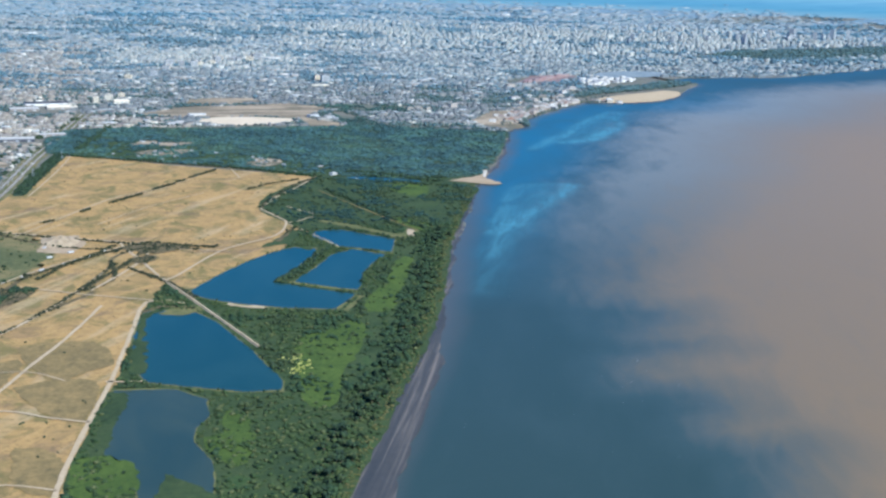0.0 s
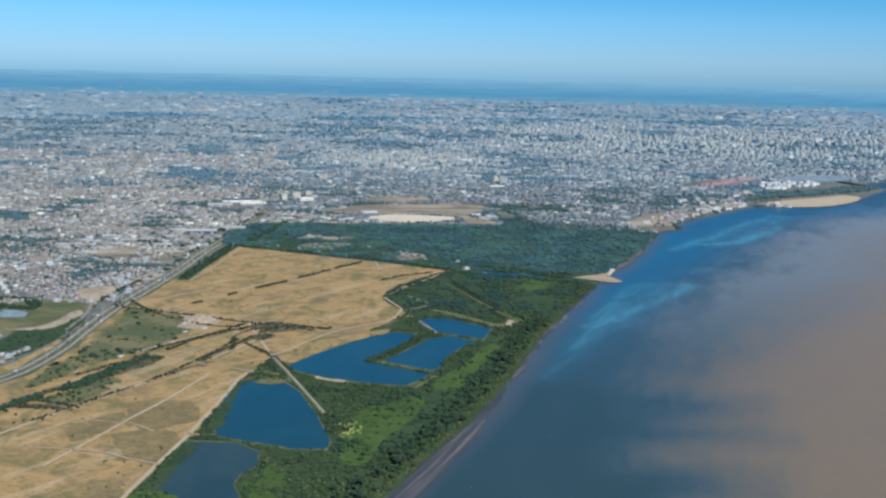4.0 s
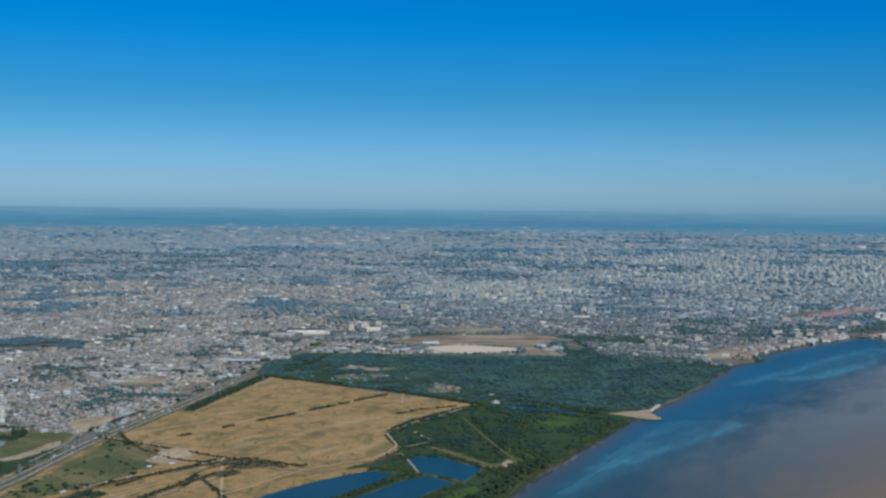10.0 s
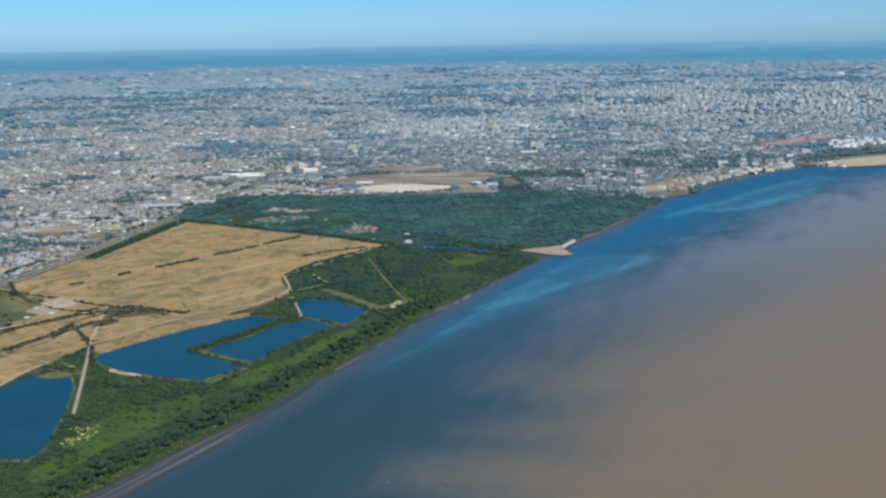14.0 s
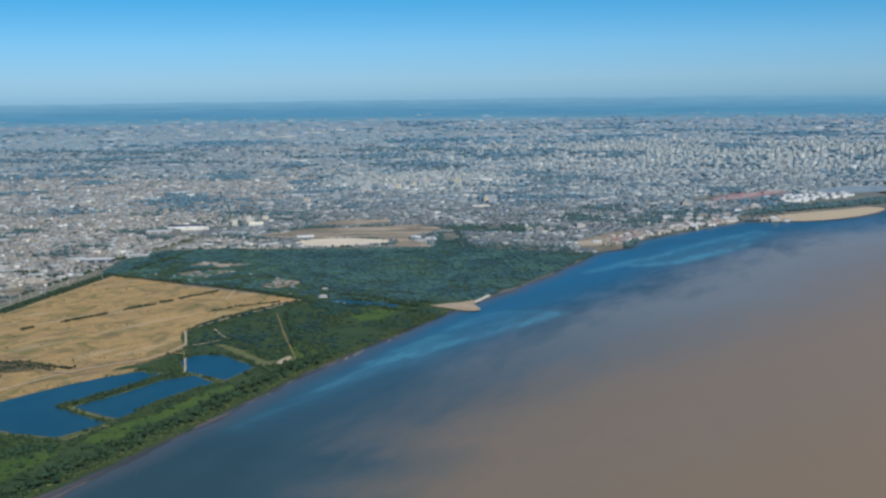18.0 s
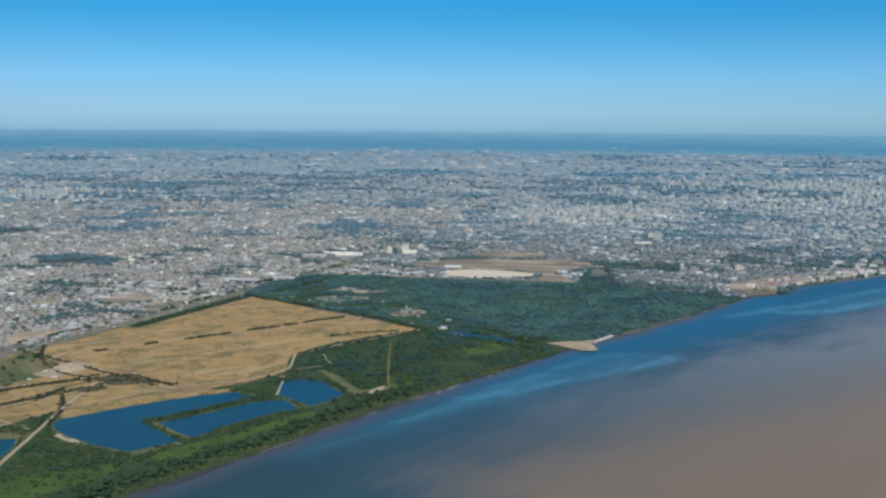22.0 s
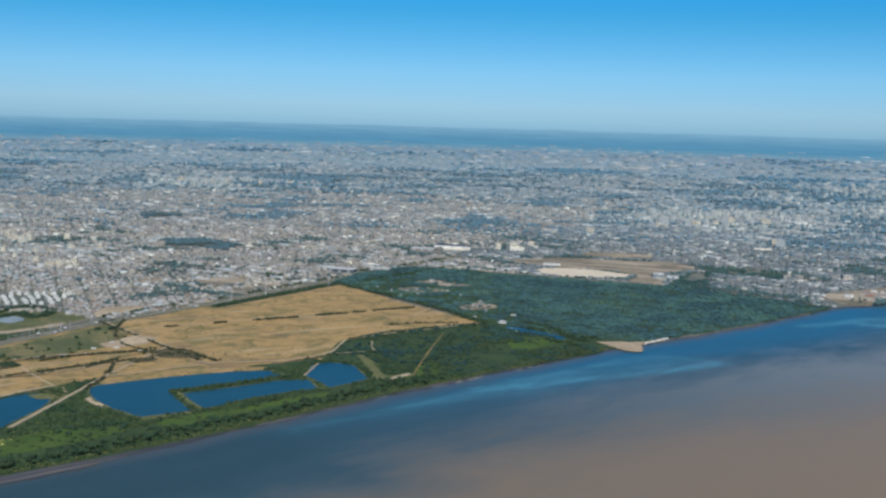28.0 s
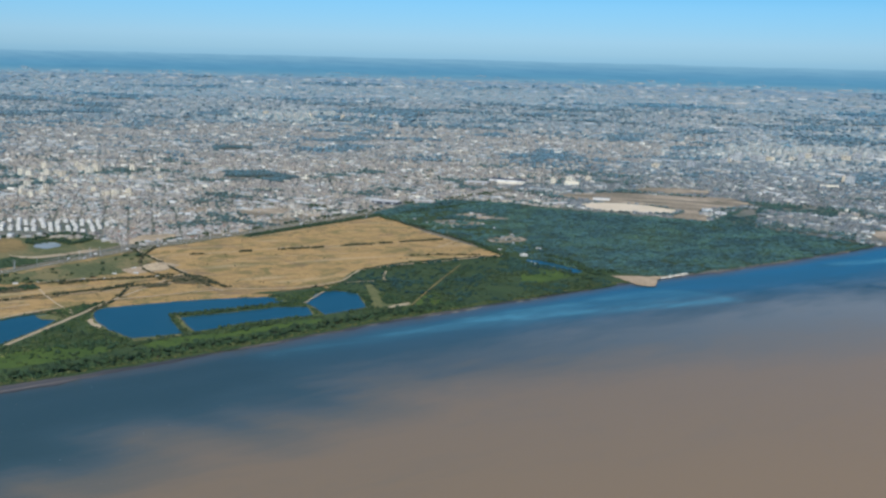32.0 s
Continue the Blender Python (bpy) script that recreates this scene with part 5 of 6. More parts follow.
def make_tree(seed, dark):
    """A tapered trunk with limbs and a crown of many clumps."""
    rng = np.random.default_rng(seed)
    tree = thing("tree", "dark green broadleaf tree in the shore belt" if dark else "light green willow tree in the marsh", "tree", "trees of the shore belt")
    bm = bmesh.new()
    hgt = 1.5
    ring = []
    for k in range(4):
        r = 0.16 * (1 - 0.2 * k)
        ring.append([bm.verts.new((r * math.cos(a) + 0.05 * k, r * math.sin(a), hgt * k / 3)) for a in np.linspace(0, 6.283, 7)[:-1]])
    for a, b in zip(ring, ring[1:]):
        for i in range(6):
            bm.faces.new((a[i], a[(i + 1) % 6], b[(i + 1) % 6], b[i]))
    for k in range(4):
        a = k * 1.6 + rng.uniform(0, 0.6)
        base, tip = Vector((0.1, 0, 1.0 + 0.12 * k)), Vector((0.9 * math.cos(a), 0.9 * math.sin(a), 1.7 + 0.2 * rng.random()))
        side = Vector((-math.sin(a), math.cos(a), 0)) * 0.06
        v = [bm.verts.new(p) for p in (base - side, base + side, base + Vector((0, 0, 0.12)), tip)]
        for f in ((0, 1, 3), (1, 2, 3), (2, 0, 3)):
            bm.faces.new([v[i] for i in f])
    part("trunk", bm, M_BARK, tree)
    bm = bmesh.new()
    for k in range(16):
        a, q = rng.uniform(0, 6.283), rng.uniform(0, 1.0) ** 0.6
        c = np.array((math.cos(a) * q, math.sin(a) * q, 1.75 + rng.uniform(-0.5, 0.75) * (1.1 - 0.5 * q)))
        s = rng.uniform(0.3, 0.6)
        vs = [bm.verts.new(c + p * s * rng.uniform(0.7, 1.3)) for p in ICO_V]
        for f in ICO_F:
            bm.faces.new([vs[i] for i in f])
    part("crown", bm, M_TREE if dark else M_LEAF2, tree)
    return tree


protos = [make_tree(s, s % 3 > 0) for s in range(6)]
line = coast[(coast[:, 1] > 230) & (coast[:, 1] < 560)]
tr = np.repeat(line, 4, axis=0) + np.random.default_rng(120).normal(0, 3.0, (len(line) * 4, 2)) + np.array([-11.5, 5.0])
tr = dry(tr[inside(tr[:, 0], tr[:, 1], BELT)], 1.03)
rng = np.random.default_rng(121)
for i, (x, y) in enumerate(tr[:290]):
    k = rng.uniform(0.6, 1.15)
    m = Matrix.LocRotScale((x, y, 0.1), Euler((0, 0, rng.uniform(0, 6.28))), (k, k, k * rng.uniform(0.85, 1.1)))
    if i < 6:
        protos[i].matrix_basis = m
    else:
        copy_thing(protos[i % 6], Matrix.Identity(4)).matrix_basis = m

# ---- city ----
HWY_LINE = np.array(HWY, float)
FAR_WOOD = [(270, 984), (312, 978), (304, 1040), (300, 1100), (330, 1090), (362, 1085), (372, 1125), (326, 1160), (284, 1140), (290, 1105), (276, 1070)]
OPEN = [PATCHES[k][1] for k in (10, 11, 12, 14, 15, 16, 17, 18, 28, 29, 30, 31)] + [[(-288, 1053), (-256, 1083), (-187, 1056), (-176, 1004), (-244, 1002)], [(-513, 1327), (-468, 1374), (-424, 1315), (-444, 1246)],
        [(-24, 1110), (-14, 1150), (24, 1175), (42, 1115), (5, 1092)], [(-30, 910), (-30, 950), (25, 975), (25, 915)], 
        [(590, 1360), (612, 1418), (690, 1478), (756, 1480), (735, 1440), (665, 1374)], [(-150, 578), (-133, 572), (-94, 548), (-92, 520), (-104, 480), (-60, 540), (-58, 632), (-92, 640), (-128, 622), (-150, 608)],
        [(690, 1330), (735, 1425), (860, 1470), (960, 1440), (840, 1330), (760, 1290)], [(756, 1446), (808, 1532), (905, 1566), (940, 1508), (852, 1450)], [(1200, 1880), (1420, 2060), (1960, 2210), (1900, 1980), (1300, 1780)], WOOD,
        [(648, 1200), (650, 1226), (730, 1312), (806, 1368), (900, 1400), (1000, 1470), (1000, 1400), (814, 1280)],
        [(400, 965), (432, 1002), (462, 1048), (530, 1128), (600, 1192), (645, 1225), (680, 1230), (600, 1150), (480, 1020), (420, 945)],
        [(606, 1180), (660, 1220), (720, 1258), (780, 1288), (846, 1332), (884, 1380), (840, 1384), (770, 1334), (690, 1300), (624, 1240)], [(400, 962), (401, 1012), (452, 1084), (480, 1086), (440, 968)],
        [(596, 1156), (640, 1262), (800, 1336), (905, 1400), (800, 1250), (700, 1140)],
        FAR_WOOD, [(-196, 626), (-156, 614), (-112, 660), (-134, 708), (-206, 672)]]
CENTRES = [(240, 1720, 130, 7.0), (1250, 2100, 420, 5.0), (1750, 2400, 300, 6.0), (-390, 920, 70, 3.2), (-300, 790, 60, 1.2), (-760, 1990, 150, 7.0), (700, 2500, 500, 5.0), (600, 1500, 120, 3.0), (-1700, 2700, 300, 1.5)]


def city_side(x, y):
    """True inland of the motorway and beyond the woods."""
    hx = np.interp(y, HWY_LINE[:, 1], HWY_LINE[:, 0])
    beyond = (y > np.interp(x, [200, 259, 309, 357, 408], [1000, 994, 986, 968, 942]))
    ok = ((x < hx - np.where(y < 640, 16, 8)) | beyond) & ((np.abs(x - hx) > 8) | (y > 1100))
    cs = np.array([p for p in COAST if p[1] > 200][:-1], float)
    ok &= x < np.interp(y, cs[:, 1], cs[:, 0]) - 6
    for q in OPEN:
        ok &= ~inside(x, y, q)
    return ok


def height_at(x, y):
    h = np.zeros(len(x))
    for cx, cy, s, k in CENTRES:
        h += k * np.exp(-((x - cx) ** 2 + (y - cy) ** 2) / (2 * s * s))
    return h


def boxes(x, y, w, d, h, turn):
    n = len(x)
    cx = np.array([-1, 1, 1, -1, -1, 1, 1, -1]) / 2
    cy = np.array([-1, -1, 1, 1, -1, -1, 1, 1]) / 2
    lx, ly = cx[None] * w[:, None], cy[None] * d[:, None]
    c, s = np.cos(turn)[:, None], np.sin(turn)[:, None]
    vz = np.where(np.arange(8)[None] < 4, -0.2, h[:, None]) + rise(x, y)[:, None]
    v = np.stack([x[:, None] + lx * c - ly * s, y[:, None] + lx * s + ly * c, vz], 2)
    f = np.array([(4, 5, 6, 7), (0, 1, 5, 4), (1, 2, 6, 5), (2, 3, 7, 6), (3, 0, 4, 7)])
    return v.reshape(-1, 3), (f[None] + (np.arange(n) * 8)[:, None, None]).reshape(-1, 4)


NEAR_HOUSES = []


def city_ring(r0, r1, cell, seed, low, high, mat, tree_size, wooded):
    """Streets of houses between two distances, with trees in the blocks and in dark groves."""
    rng = np.random.default_rng(seed)
    turn = radians(41)
    g = np.arange(-r1 - 50, r1 + 50, cell)
    ii, jj = np.meshgrid(np.arange(len(g)), np.arange(len(g)))
    ii, jj = ii.ravel(), jj.ravel()
    gx, gy = g[ii] + rng.uniform(-0.45, 0.45, ii.size) * cell, g[jj] + rng.uniform(-0.45, 0.45, ii.size) * cell
    x, y = gx * math.cos(turn) - gy * math.sin(turn) + 200, gx * math.sin(turn) + gy * math.cos(turn)
    r, a = np.hypot(x - 200, y) + rng.normal(0, 0.05 * r0, len(x)) * (r0 > 500), np.degrees(np.arctan2(x - 200, y))
    ok = (r > r0) & (r < r1) & (a > -57) & (a < 52) & city_side(x, y) & (rng.random(len(x)) < np.clip((4250 - r) / 700, 0.05, 1))
    x, y, ii, jj = x[ok], y[ok], ii[ok], jj[ok]
    grove = 0.45 * vnoise(x, y * 1.0, cell * 15, seed + 1) + 0.40 * vnoise(x * 0.6, y * 1.6, cell * 6, seed + 2) + 0.15 * rng.random(len(x))
    grove -= 0.13 * np.exp(-((x - 420) / 330) ** 2 - ((y - 1160) / 260) ** 2)
    street = ((ii % 7 == 0) | (jj % 5 == 0)) & ((r0 < 900) | (rng.random(len(x)) < 0.4))
    green = (grove < wooded) | (rng.random(len(x)) < (0.15 if r0 < 1300 else 0.08))
    built = ~green & ~street & (rng.random(len(x)) < 0.93)
    bx, by = x[built], y[built]
    n = len(bx)
    zone_h = height_at(bx, by)
    h = low + (high - low) * rng.random(n) ** 4
    tall = rng.random(n) < np.clip(zone_h / 16, 0, 0.35)
    big = rng.random(n) < 0.02 + 0.10 * (vnoise(bx, by, cell * 14, seed + 6) > 0.72)
    w, d = cell * rng.uniform(0.6, 1.02, n), cell * rng.uniform(0.5, 0.95, n)
    row = (rng.random(n) < 0.45) & (r0 > 500)
    w = np.where(row, w * rng.uniform(1.3, 2.6, n), w)
    w, d = np.where(big, w * 1.8, w), np.where(big, d * 1.5, d)
    spin = np.full(n, turn if r0 < 500 else 0.1) + rng.normal(0, 0.06, n) + 0.7 * (vnoise(bx, by, 420, 77) - 0.5)
    flat = ~tall & ~big
    batch("factory_halls", *boxes(bx[big], by[big], w[big], d[big], h[big] * 0.8 + 0.6, spin[big]), M_BIGROOF, "large pale-roofed halls among the houses", "halls")
    tall &= ~big
    if r0 < 500:
        first = flat & (bx > -230) & (by < 800)
        NEAR_HOUSES.extend(zip(bx[first], by[first], w[first], d[first], spin[first]))
        flat &= ~first
    east = bx + 240 * (vnoise(bx, by, 140, seed + 8) - 0.5) > 70
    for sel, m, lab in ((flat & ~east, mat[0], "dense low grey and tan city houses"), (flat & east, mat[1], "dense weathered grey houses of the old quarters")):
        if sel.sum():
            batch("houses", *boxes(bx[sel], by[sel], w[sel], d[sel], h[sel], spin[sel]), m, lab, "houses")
    if tall.sum():
        th = (1.2 + zone_h[tall] * rng.uniform(0.2, 1.1, tall.sum())) * np.clip(cell / 8, 0.8, 1.4)
        batch("tower_blocks", *boxes(bx[tall], by[tall], np.minimum(w[tall], 9) * rng.uniform(0.5, 1.1, tall.sum()), np.minimum(d[tall], 9) * rng.uniform(0.5, 1.1, tall.sum()), th, spin[tall]), M_HIGH, "pale residential towers rising from the city", "towers")
    tx, ty = x[green], y[green]
    keep = (np.hypot(tx - 200, ty) < 4150) & (rng.random(len(tx)) < np.where(grove[green] < wooded, 0.95, 0.5))
    tx, ty = tx[keep], ty[keep]
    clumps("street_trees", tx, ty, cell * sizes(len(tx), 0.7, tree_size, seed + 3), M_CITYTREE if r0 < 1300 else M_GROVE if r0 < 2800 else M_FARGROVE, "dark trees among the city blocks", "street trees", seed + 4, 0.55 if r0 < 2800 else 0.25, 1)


for k, (r0, r1, cell, low, high, mat, ts, wd) in enumerate([(450, 900, 2.7, 0.8, 2.6, (M_CITY, M_EAST), 1.4, 0.30), (900, 1350, 3.6, 0.9, 3.4, (M_CITY2, M_EAST), 1.4, 0.365), (1350, 2000, 5.6, 0.9, 4.0, (M_TOWN, M_EAST2), 1.4, 0.39),
                                                        (2000, 2900, 9.0, 1.0, 4.0, (M_TOWN2, M_EAST3), 1.5, 0.38), (2900, 4200, 17.0, 1.2, 4.5, (M_TOWN3, M_TOWN3), 1.5, 0.37)]):
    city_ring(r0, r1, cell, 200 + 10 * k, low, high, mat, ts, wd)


tagged(zone("verge_meadow", [(-150, 580), (-133, 574), (-112, 564), (-94, 552), (-80, 534), (-66, 548), (-58, 600), (-60, 632), (-92, 640), (-128, 624), (-150, 606)], 0.1, M_FARM, 2), "rough green verge between city and motorway", "meadow", kind="structure")


# ---- single houses and buildings ----
def make_house(kind):
    """A small dwelling: 0 pitched roof, 1 hipped roof, 2 flat roof with parapet and tank."""
    lab = ["low rendered house with a pitched tile roof", "low rendered house with a hipped roof", "flat-roofed rendered house with a water tank"][kind]
    ob = thing("house", lab, "house", "houses at the city's edge")
    wall = part("wall", block(bmesh.new(), -0.5, -0.5, -0.05, 0.5, 0.5, 0.55), M_WALL, ob)
    if kind < 2:
        part("roof", prism(bmesh.new(), -0.5, -0.5, 0.5, 0.5, 0.55, 0.28, 0.06, 0.3 * kind), M_TILE, ob)
    else:
        part("roof", block(bmesh.new(), -0.46, -0.46, 0.55, 0.46, 0.46, 0.6), M_SLAB, ob)
        part("parapet", block(bmesh.new(), -0.51, -0.51, 0.55, 0.51, -0.46, 0.68), M_WALL, ob)
        part("water_tank", block(bmesh.new(), 0.1, 0.1, 0.6, 0.3, 0.3, 0.82, 0.03), M_WHITE, ob)
    part("window", block(bmesh.new(), -0.3, -0.505, 0.2, -0.05, -0.47, 0.42), M_GLASS, wall)
    return ob


hp = [make_house(k) for k in range(3)]
rng = np.random.default_rng(300)
NEAR_HOUSES.sort(key=lambda q: (q[0] + 50) ** 2 + (q[1] - 690) ** 2)
rest = NEAR_HOUSES[300:]
for i, (x, y, w, d, a) in enumerate(NEAR_HOUSES[:300]):
    k = i if i < 3 else int(rng.integers(0, 3))
    m = Matrix.LocRotScale((x, y, 0.02), Euler((0, 0, a + (1.5708 if rng.random() < 0.5 else 0))), (w, d, rng.uniform(1.3, 2.2)))
    ob = hp[k] if i < 3 else copy_thing(hp[k], Matrix.Identity(4))
    ob.matrix_basis = m
if rest:
    q = np.array(rest)
    batch("houses", *boxes(q[:, 0], q[:, 1], q[:, 2], q[:, 3], 0.7 + 0.8 * rng.random(len(q)), q[:, 4]), M_CITY, "dense low houses at the city's edge", "houses")


rng = np.random.default_rng(302)
spots = [(q, "hut") for q in scatter(HUTS, 16, 303)] + [(q, "hut") for g in PATCHES if g[0] == "clearing" for q in scatter(g[1], 4, 304)]
cabin = thing("cabin", "small pale-roofed cabin among garden trees", "cabin", "cabins at the woods' edge")
cw = part("wall", block(bmesh.new(), -1.2, -0.8, -0.05, 1.2, 0.8, 0.7), M_WALL, cabin)
part("roof", prism(bmesh.new(), -1.2, -0.8, 1.2, 0.8, 0.7, 0.4, 0.12, 0.0), M_METAL, cabin)
part("door", block(bmesh.new(), -0.15, -0.82, 0.0, 0.15, -0.77, 0.5), M_DARKROOF, cw)
for i, (q, _) in enumerate(spots):
    ob = cabin if i == 0 else copy_thing(cabin, Matrix.Identity(4))
    k = rng.uniform(0.6, 1.0)
    ob.matrix_basis = Matrix.LocRotScale((q[0], q[1], 0.15), Euler((0, 0, rng.uniform(0, 3.1))), (k * rng.uniform(0.9, 1.6), k, k))


def make_block(name, w, d, h, storeys, bays, wall_mat, label, group=""):
    """A block of flats: body, roof slab, lift house and a window for each bay of each storey on both long sides."""
    ob = thing(name, label, "building", group)
    body = part("body", block(bmesh.new(), -w / 2, -d / 2, -0.05, w / 2, d / 2, h), wall_mat, ob)
    part("roof", block(bmesh.new(), -w / 2 - 0.08, -d / 2 - 0.08, h, w / 2 + 0.08, d / 2 + 0.08, h + 0.12), M_SLAB, ob)
    part("lift_house", block(bmesh.new(), -w * 0.15, -d * 0.2, h + 0.12, w * 0.12, d * 0.2, h + 0.55), wall_mat, ob)
    win = bmesh.new()
    block(win, -0.5, -0.5, -0.5, 0.5, 0.5, 0.5)
    me = bpy.data.meshes.new("window")
    win.to_mesh(me)
    win.free()
    me.materials.append(M_GLASS)
    for s in range(storeys):
        for b in range(bays):
            o = new("window", me)
            o.parent = body
            o.location = (-w / 2 + w * (b + 0.5) / bays, -d / 2 - 0.01, h * (s + 0.55) / storeys)
            o.scale = (w / bays * 0.5, 0.08, h / storeys * 0.42)
    return ob


slab = make_block("apartment_block", 3.4, 2.6, 5.2, 5, 3, M_WHITE, "white slab block of flats in a long row", "white apartment row")
rng = np.random.default_rng(310)
spots = [(-188 + 70 * i / 13 - 5 * j + rng.normal(0, 0.5), 627 + 38 * i / 13 + 13 * j + rng.normal(0, 0.8)) for j in range(4) for i in range(14) if (i + 3 * j) % 7]
for i, (x, y) in enumerate(spots):
    m = Matrix.LocRotScale((x, y, 0), Euler((0, 0, radians(28) + rng.normal(0, 0.06))), (0.9, 0.8, rng.uniform(0.38, 0.66)))
    ob = slab if i == 0 else copy_thing(slab, Matrix.Identity(4))
    ob.matrix_basis = m
rng = np.random.default_rng(312)
MID_TOWERS = [(165 + 165 * u + rng.normal(0, 7), 1550 + 185 * u + rng.normal(0, 16), rng.uniform(1.0, 1.7)) for u in np.linspace(0, 1, 22)]
MID_TOWERS += [(-900 + 300 * u + rng.normal(0, 12), 1930 + 130 * u + rng.normal(0, 14), rng.uniform(0.9, 1.6)) for u in np.linspace(0, 1, 18)]
MID_TOWERS += [(111, 1412, 1.3), (146, 1456, 1.4), (347, 1374, 1.6), (340, 1388, 1.2), (406, 1690, 1.8)]
p = scatter([(-196, 626), (-156, 614), (-112, 660), (-134, 708), (-206, 672)], 160, 313)
clumps("courtyard_trees", *p.T, sizes(len(p), 0.8, 2.2, 314), M_CITYTREE, "dark trees between the white flats", "trees", 315, 0.7, 2)
tower = make_block("apartment_tower", 6.5, 4.4, 6.6, 6, 4, M_CREAM, "cream apartment tower above the houses", "cream towers")
grey_tower = make_block("apartment_tower", 6.5, 4.4, 6.6, 6, 4, M_CONCRETE, "pale grey apartment tower above the houses", "grey towers")
for i, (x, y, k) in enumerate([(-249, 823, 1.0), (-243, 829, 1.0), (-272, 834, 0.9), (-234, 838, 0.9), (-411, 964, 1.3), (-386, 949, 1.3), (-397, 972, 1.3), (-398, 901, 1.1), (-397, 915, 1.2), (-385, 908, 1.1),
                               (-318, 788, 0.8), (-296, 779, 0.8), (-301, 797, 0.9), (-358, 834, 0.9), (-432, 899, 1.1), (-412, 890, 1.0), (-340, 810, 0.8), (-330, 830, 0.8), (-372, 868, 0.9), (-350, 880, 0.8), (-330, 900, 0.8),
                               (-310, 930, 0.9), (-290, 950, 0.8), (-370, 1000, 1.0), (-345, 1010, 0.9), (-440, 990, 1.1), (-460, 960, 1.1), (-310, 850, 0.7), (-225, 826, 0.7), (74, 1195, 1.2), (88, 1215, 1.0), (60, 1180, 0.9)] + MID_TOWERS):
    ob = tower if i == 0 else grey_tower if i == 32 else copy_thing(grey_tower if i > 31 and i % 3 else tower, Matrix.Identity(4))
    ob.matrix_basis = Matrix.LocRotScale((x, y, 0), Euler((0, 0, radians(-18 + 9 * (i % 4)))), (k, k, k * (0.85 + 0.1 * (i % 4))))
sky_tower = make_block("skyscraper", 12.0, 10.0, 28.0, 8, 3, M_CONCRETE, "tall pale harbour skyscraper", "harbour skyscrapers")
for i, (x, y, k) in enumerate([(1540, 2200, 0.9), (1560, 2230, 1.0), (1590, 2300, 0.7), (1760, 2330, 1.0), (1790, 2360, 1.25), (1812, 2300, 0.9), (1900, 2380, 0.8), (1945, 2400, 1.2), (1370, 2230, 0.6), (1420, 2280, 0.75),
                               (1480, 2260, 0.7), (1690, 2320, 0.8), (1240, 2200, 0.6), (1300, 2290, 0.7), (2010, 2420, 1.0), (1850, 2440, 0.7)]):
    ob = sky_tower if i == 0 else copy_thing(sky_tower, Matrix.Identity(4))
    ob.matrix_basis = Matrix.LocRotScale((x, y, 0), Euler((0, 0, radians(20 + 15 * (i % 3)))), (k, k, k * (0.8 + 0.15 * (i % 3))))


def make_hall(w, d, h, roof_mat, wall_mat, label, bays=4, group=""):
    """A long shed with a low pitched roof in bays and doors along the front."""
    ob = thing("warehouse", label, "warehouse", group)
    wall = part("wall", block(bmesh.new(), -w / 2, -d / 2, -0.05, w / 2, d / 2, h), wall_mat, ob)
    for b in range(bays):
        y0, y1 = -d / 2 + d * b / bays, -d / 2 + d * (b + 1) / bays
        part("roof", prism(bmesh.new(), -w / 2, y0, w / 2, y1 - 0.05, h, d / bays * 0.16, 0.05), roof_mat, ob)
    for b in range(3):
        xm = -w / 2 + w * (b + 0.5) / 3
        part("door", block(bmesh.new(), xm - w * 0.05, -d / 2 - 0.03, 0, xm + w * 0.05, -d / 2 + 0.02, h * 0.7), M_STEEL, wall)
    return ob


def put(ob, x, y, deg, k=1.0):
    ob.matrix_basis = Matrix.LocRotScale((x, y, 0.02), Euler((0, 0, radians(deg))), (k, k, k))
    return ob


put(make_hall(26, 11, 2.2, M_METAL, M_DARKROOF, "long hall with a pale roof and dark walls", 2), -13, 932, 2)
put(make_hall(20, 8, 2.0, M_METAL, M_WALL, "pale industrial shed by the motorway"), 14, 957, 8)
put(make_hall(26, 14, 2.0, M_METAL, M_WALL, "large white metal-roofed warehouse"), -8, 1128, 6)
put(make_hall(28, 14, 2.0, M_CREAM, M_WALL, "large white warehouse with tan roof"), 26, 1140, 8)
put(make_hall(40, 16, 2.4, M_DARKROOF, M_WHITE, "large white warehouse with dark roof"), 12, 1168, 8)
put(make_hall(26, 8, 1.4, M_METAL, M_WHITE, "long white greenhouse sheds by the woods"), 119, 1020, 58)
put(make_hall(16, 7, 1.6, M_METAL, M_WHITE, "long pale hall beside bare ground"), 147, 1078, 10)
put(make_hall(9, 7, 2.2, M_METAL, M_WHITE, "white shed by the woods", 2), 255, 1056, 20)
put(make_hall(10, 8, 2.0, M_METAL, M_WHITE, "white shed by the woods", 2), 269, 1044, -20)
put(make_hall(18, 7, 2.0, M_METAL, M_WHITE, "long white hall in the town", 2), 285, 1226, -25)
put(make_hall(15, 9, 4, M_CREAM, M_CREAM, "large cream factory block", 2), 84, 1172, 10)
put(make_hall(40, 20, 3, M_METAL, M_WHITE, "large white hall deep in the city", 5), 345, 1745, 5)
put(make_hall(20, 9, 2.6, M_CREAM, M_CREAM, "cream factory hall deep in the city", 3), 330, 1330, 5)
for i, (x, y) in enumerate([(-70, 880), (-56, 890), (-90, 905), (-110, 860), (-38, 905), (-76, 862)]):
    put(make_hall(12, 6, 1.6, M_METAL, M_WALL, "white-roofed shed among trees", 2, "sheds by the motorway"), x, y, 10 + 7 * i)
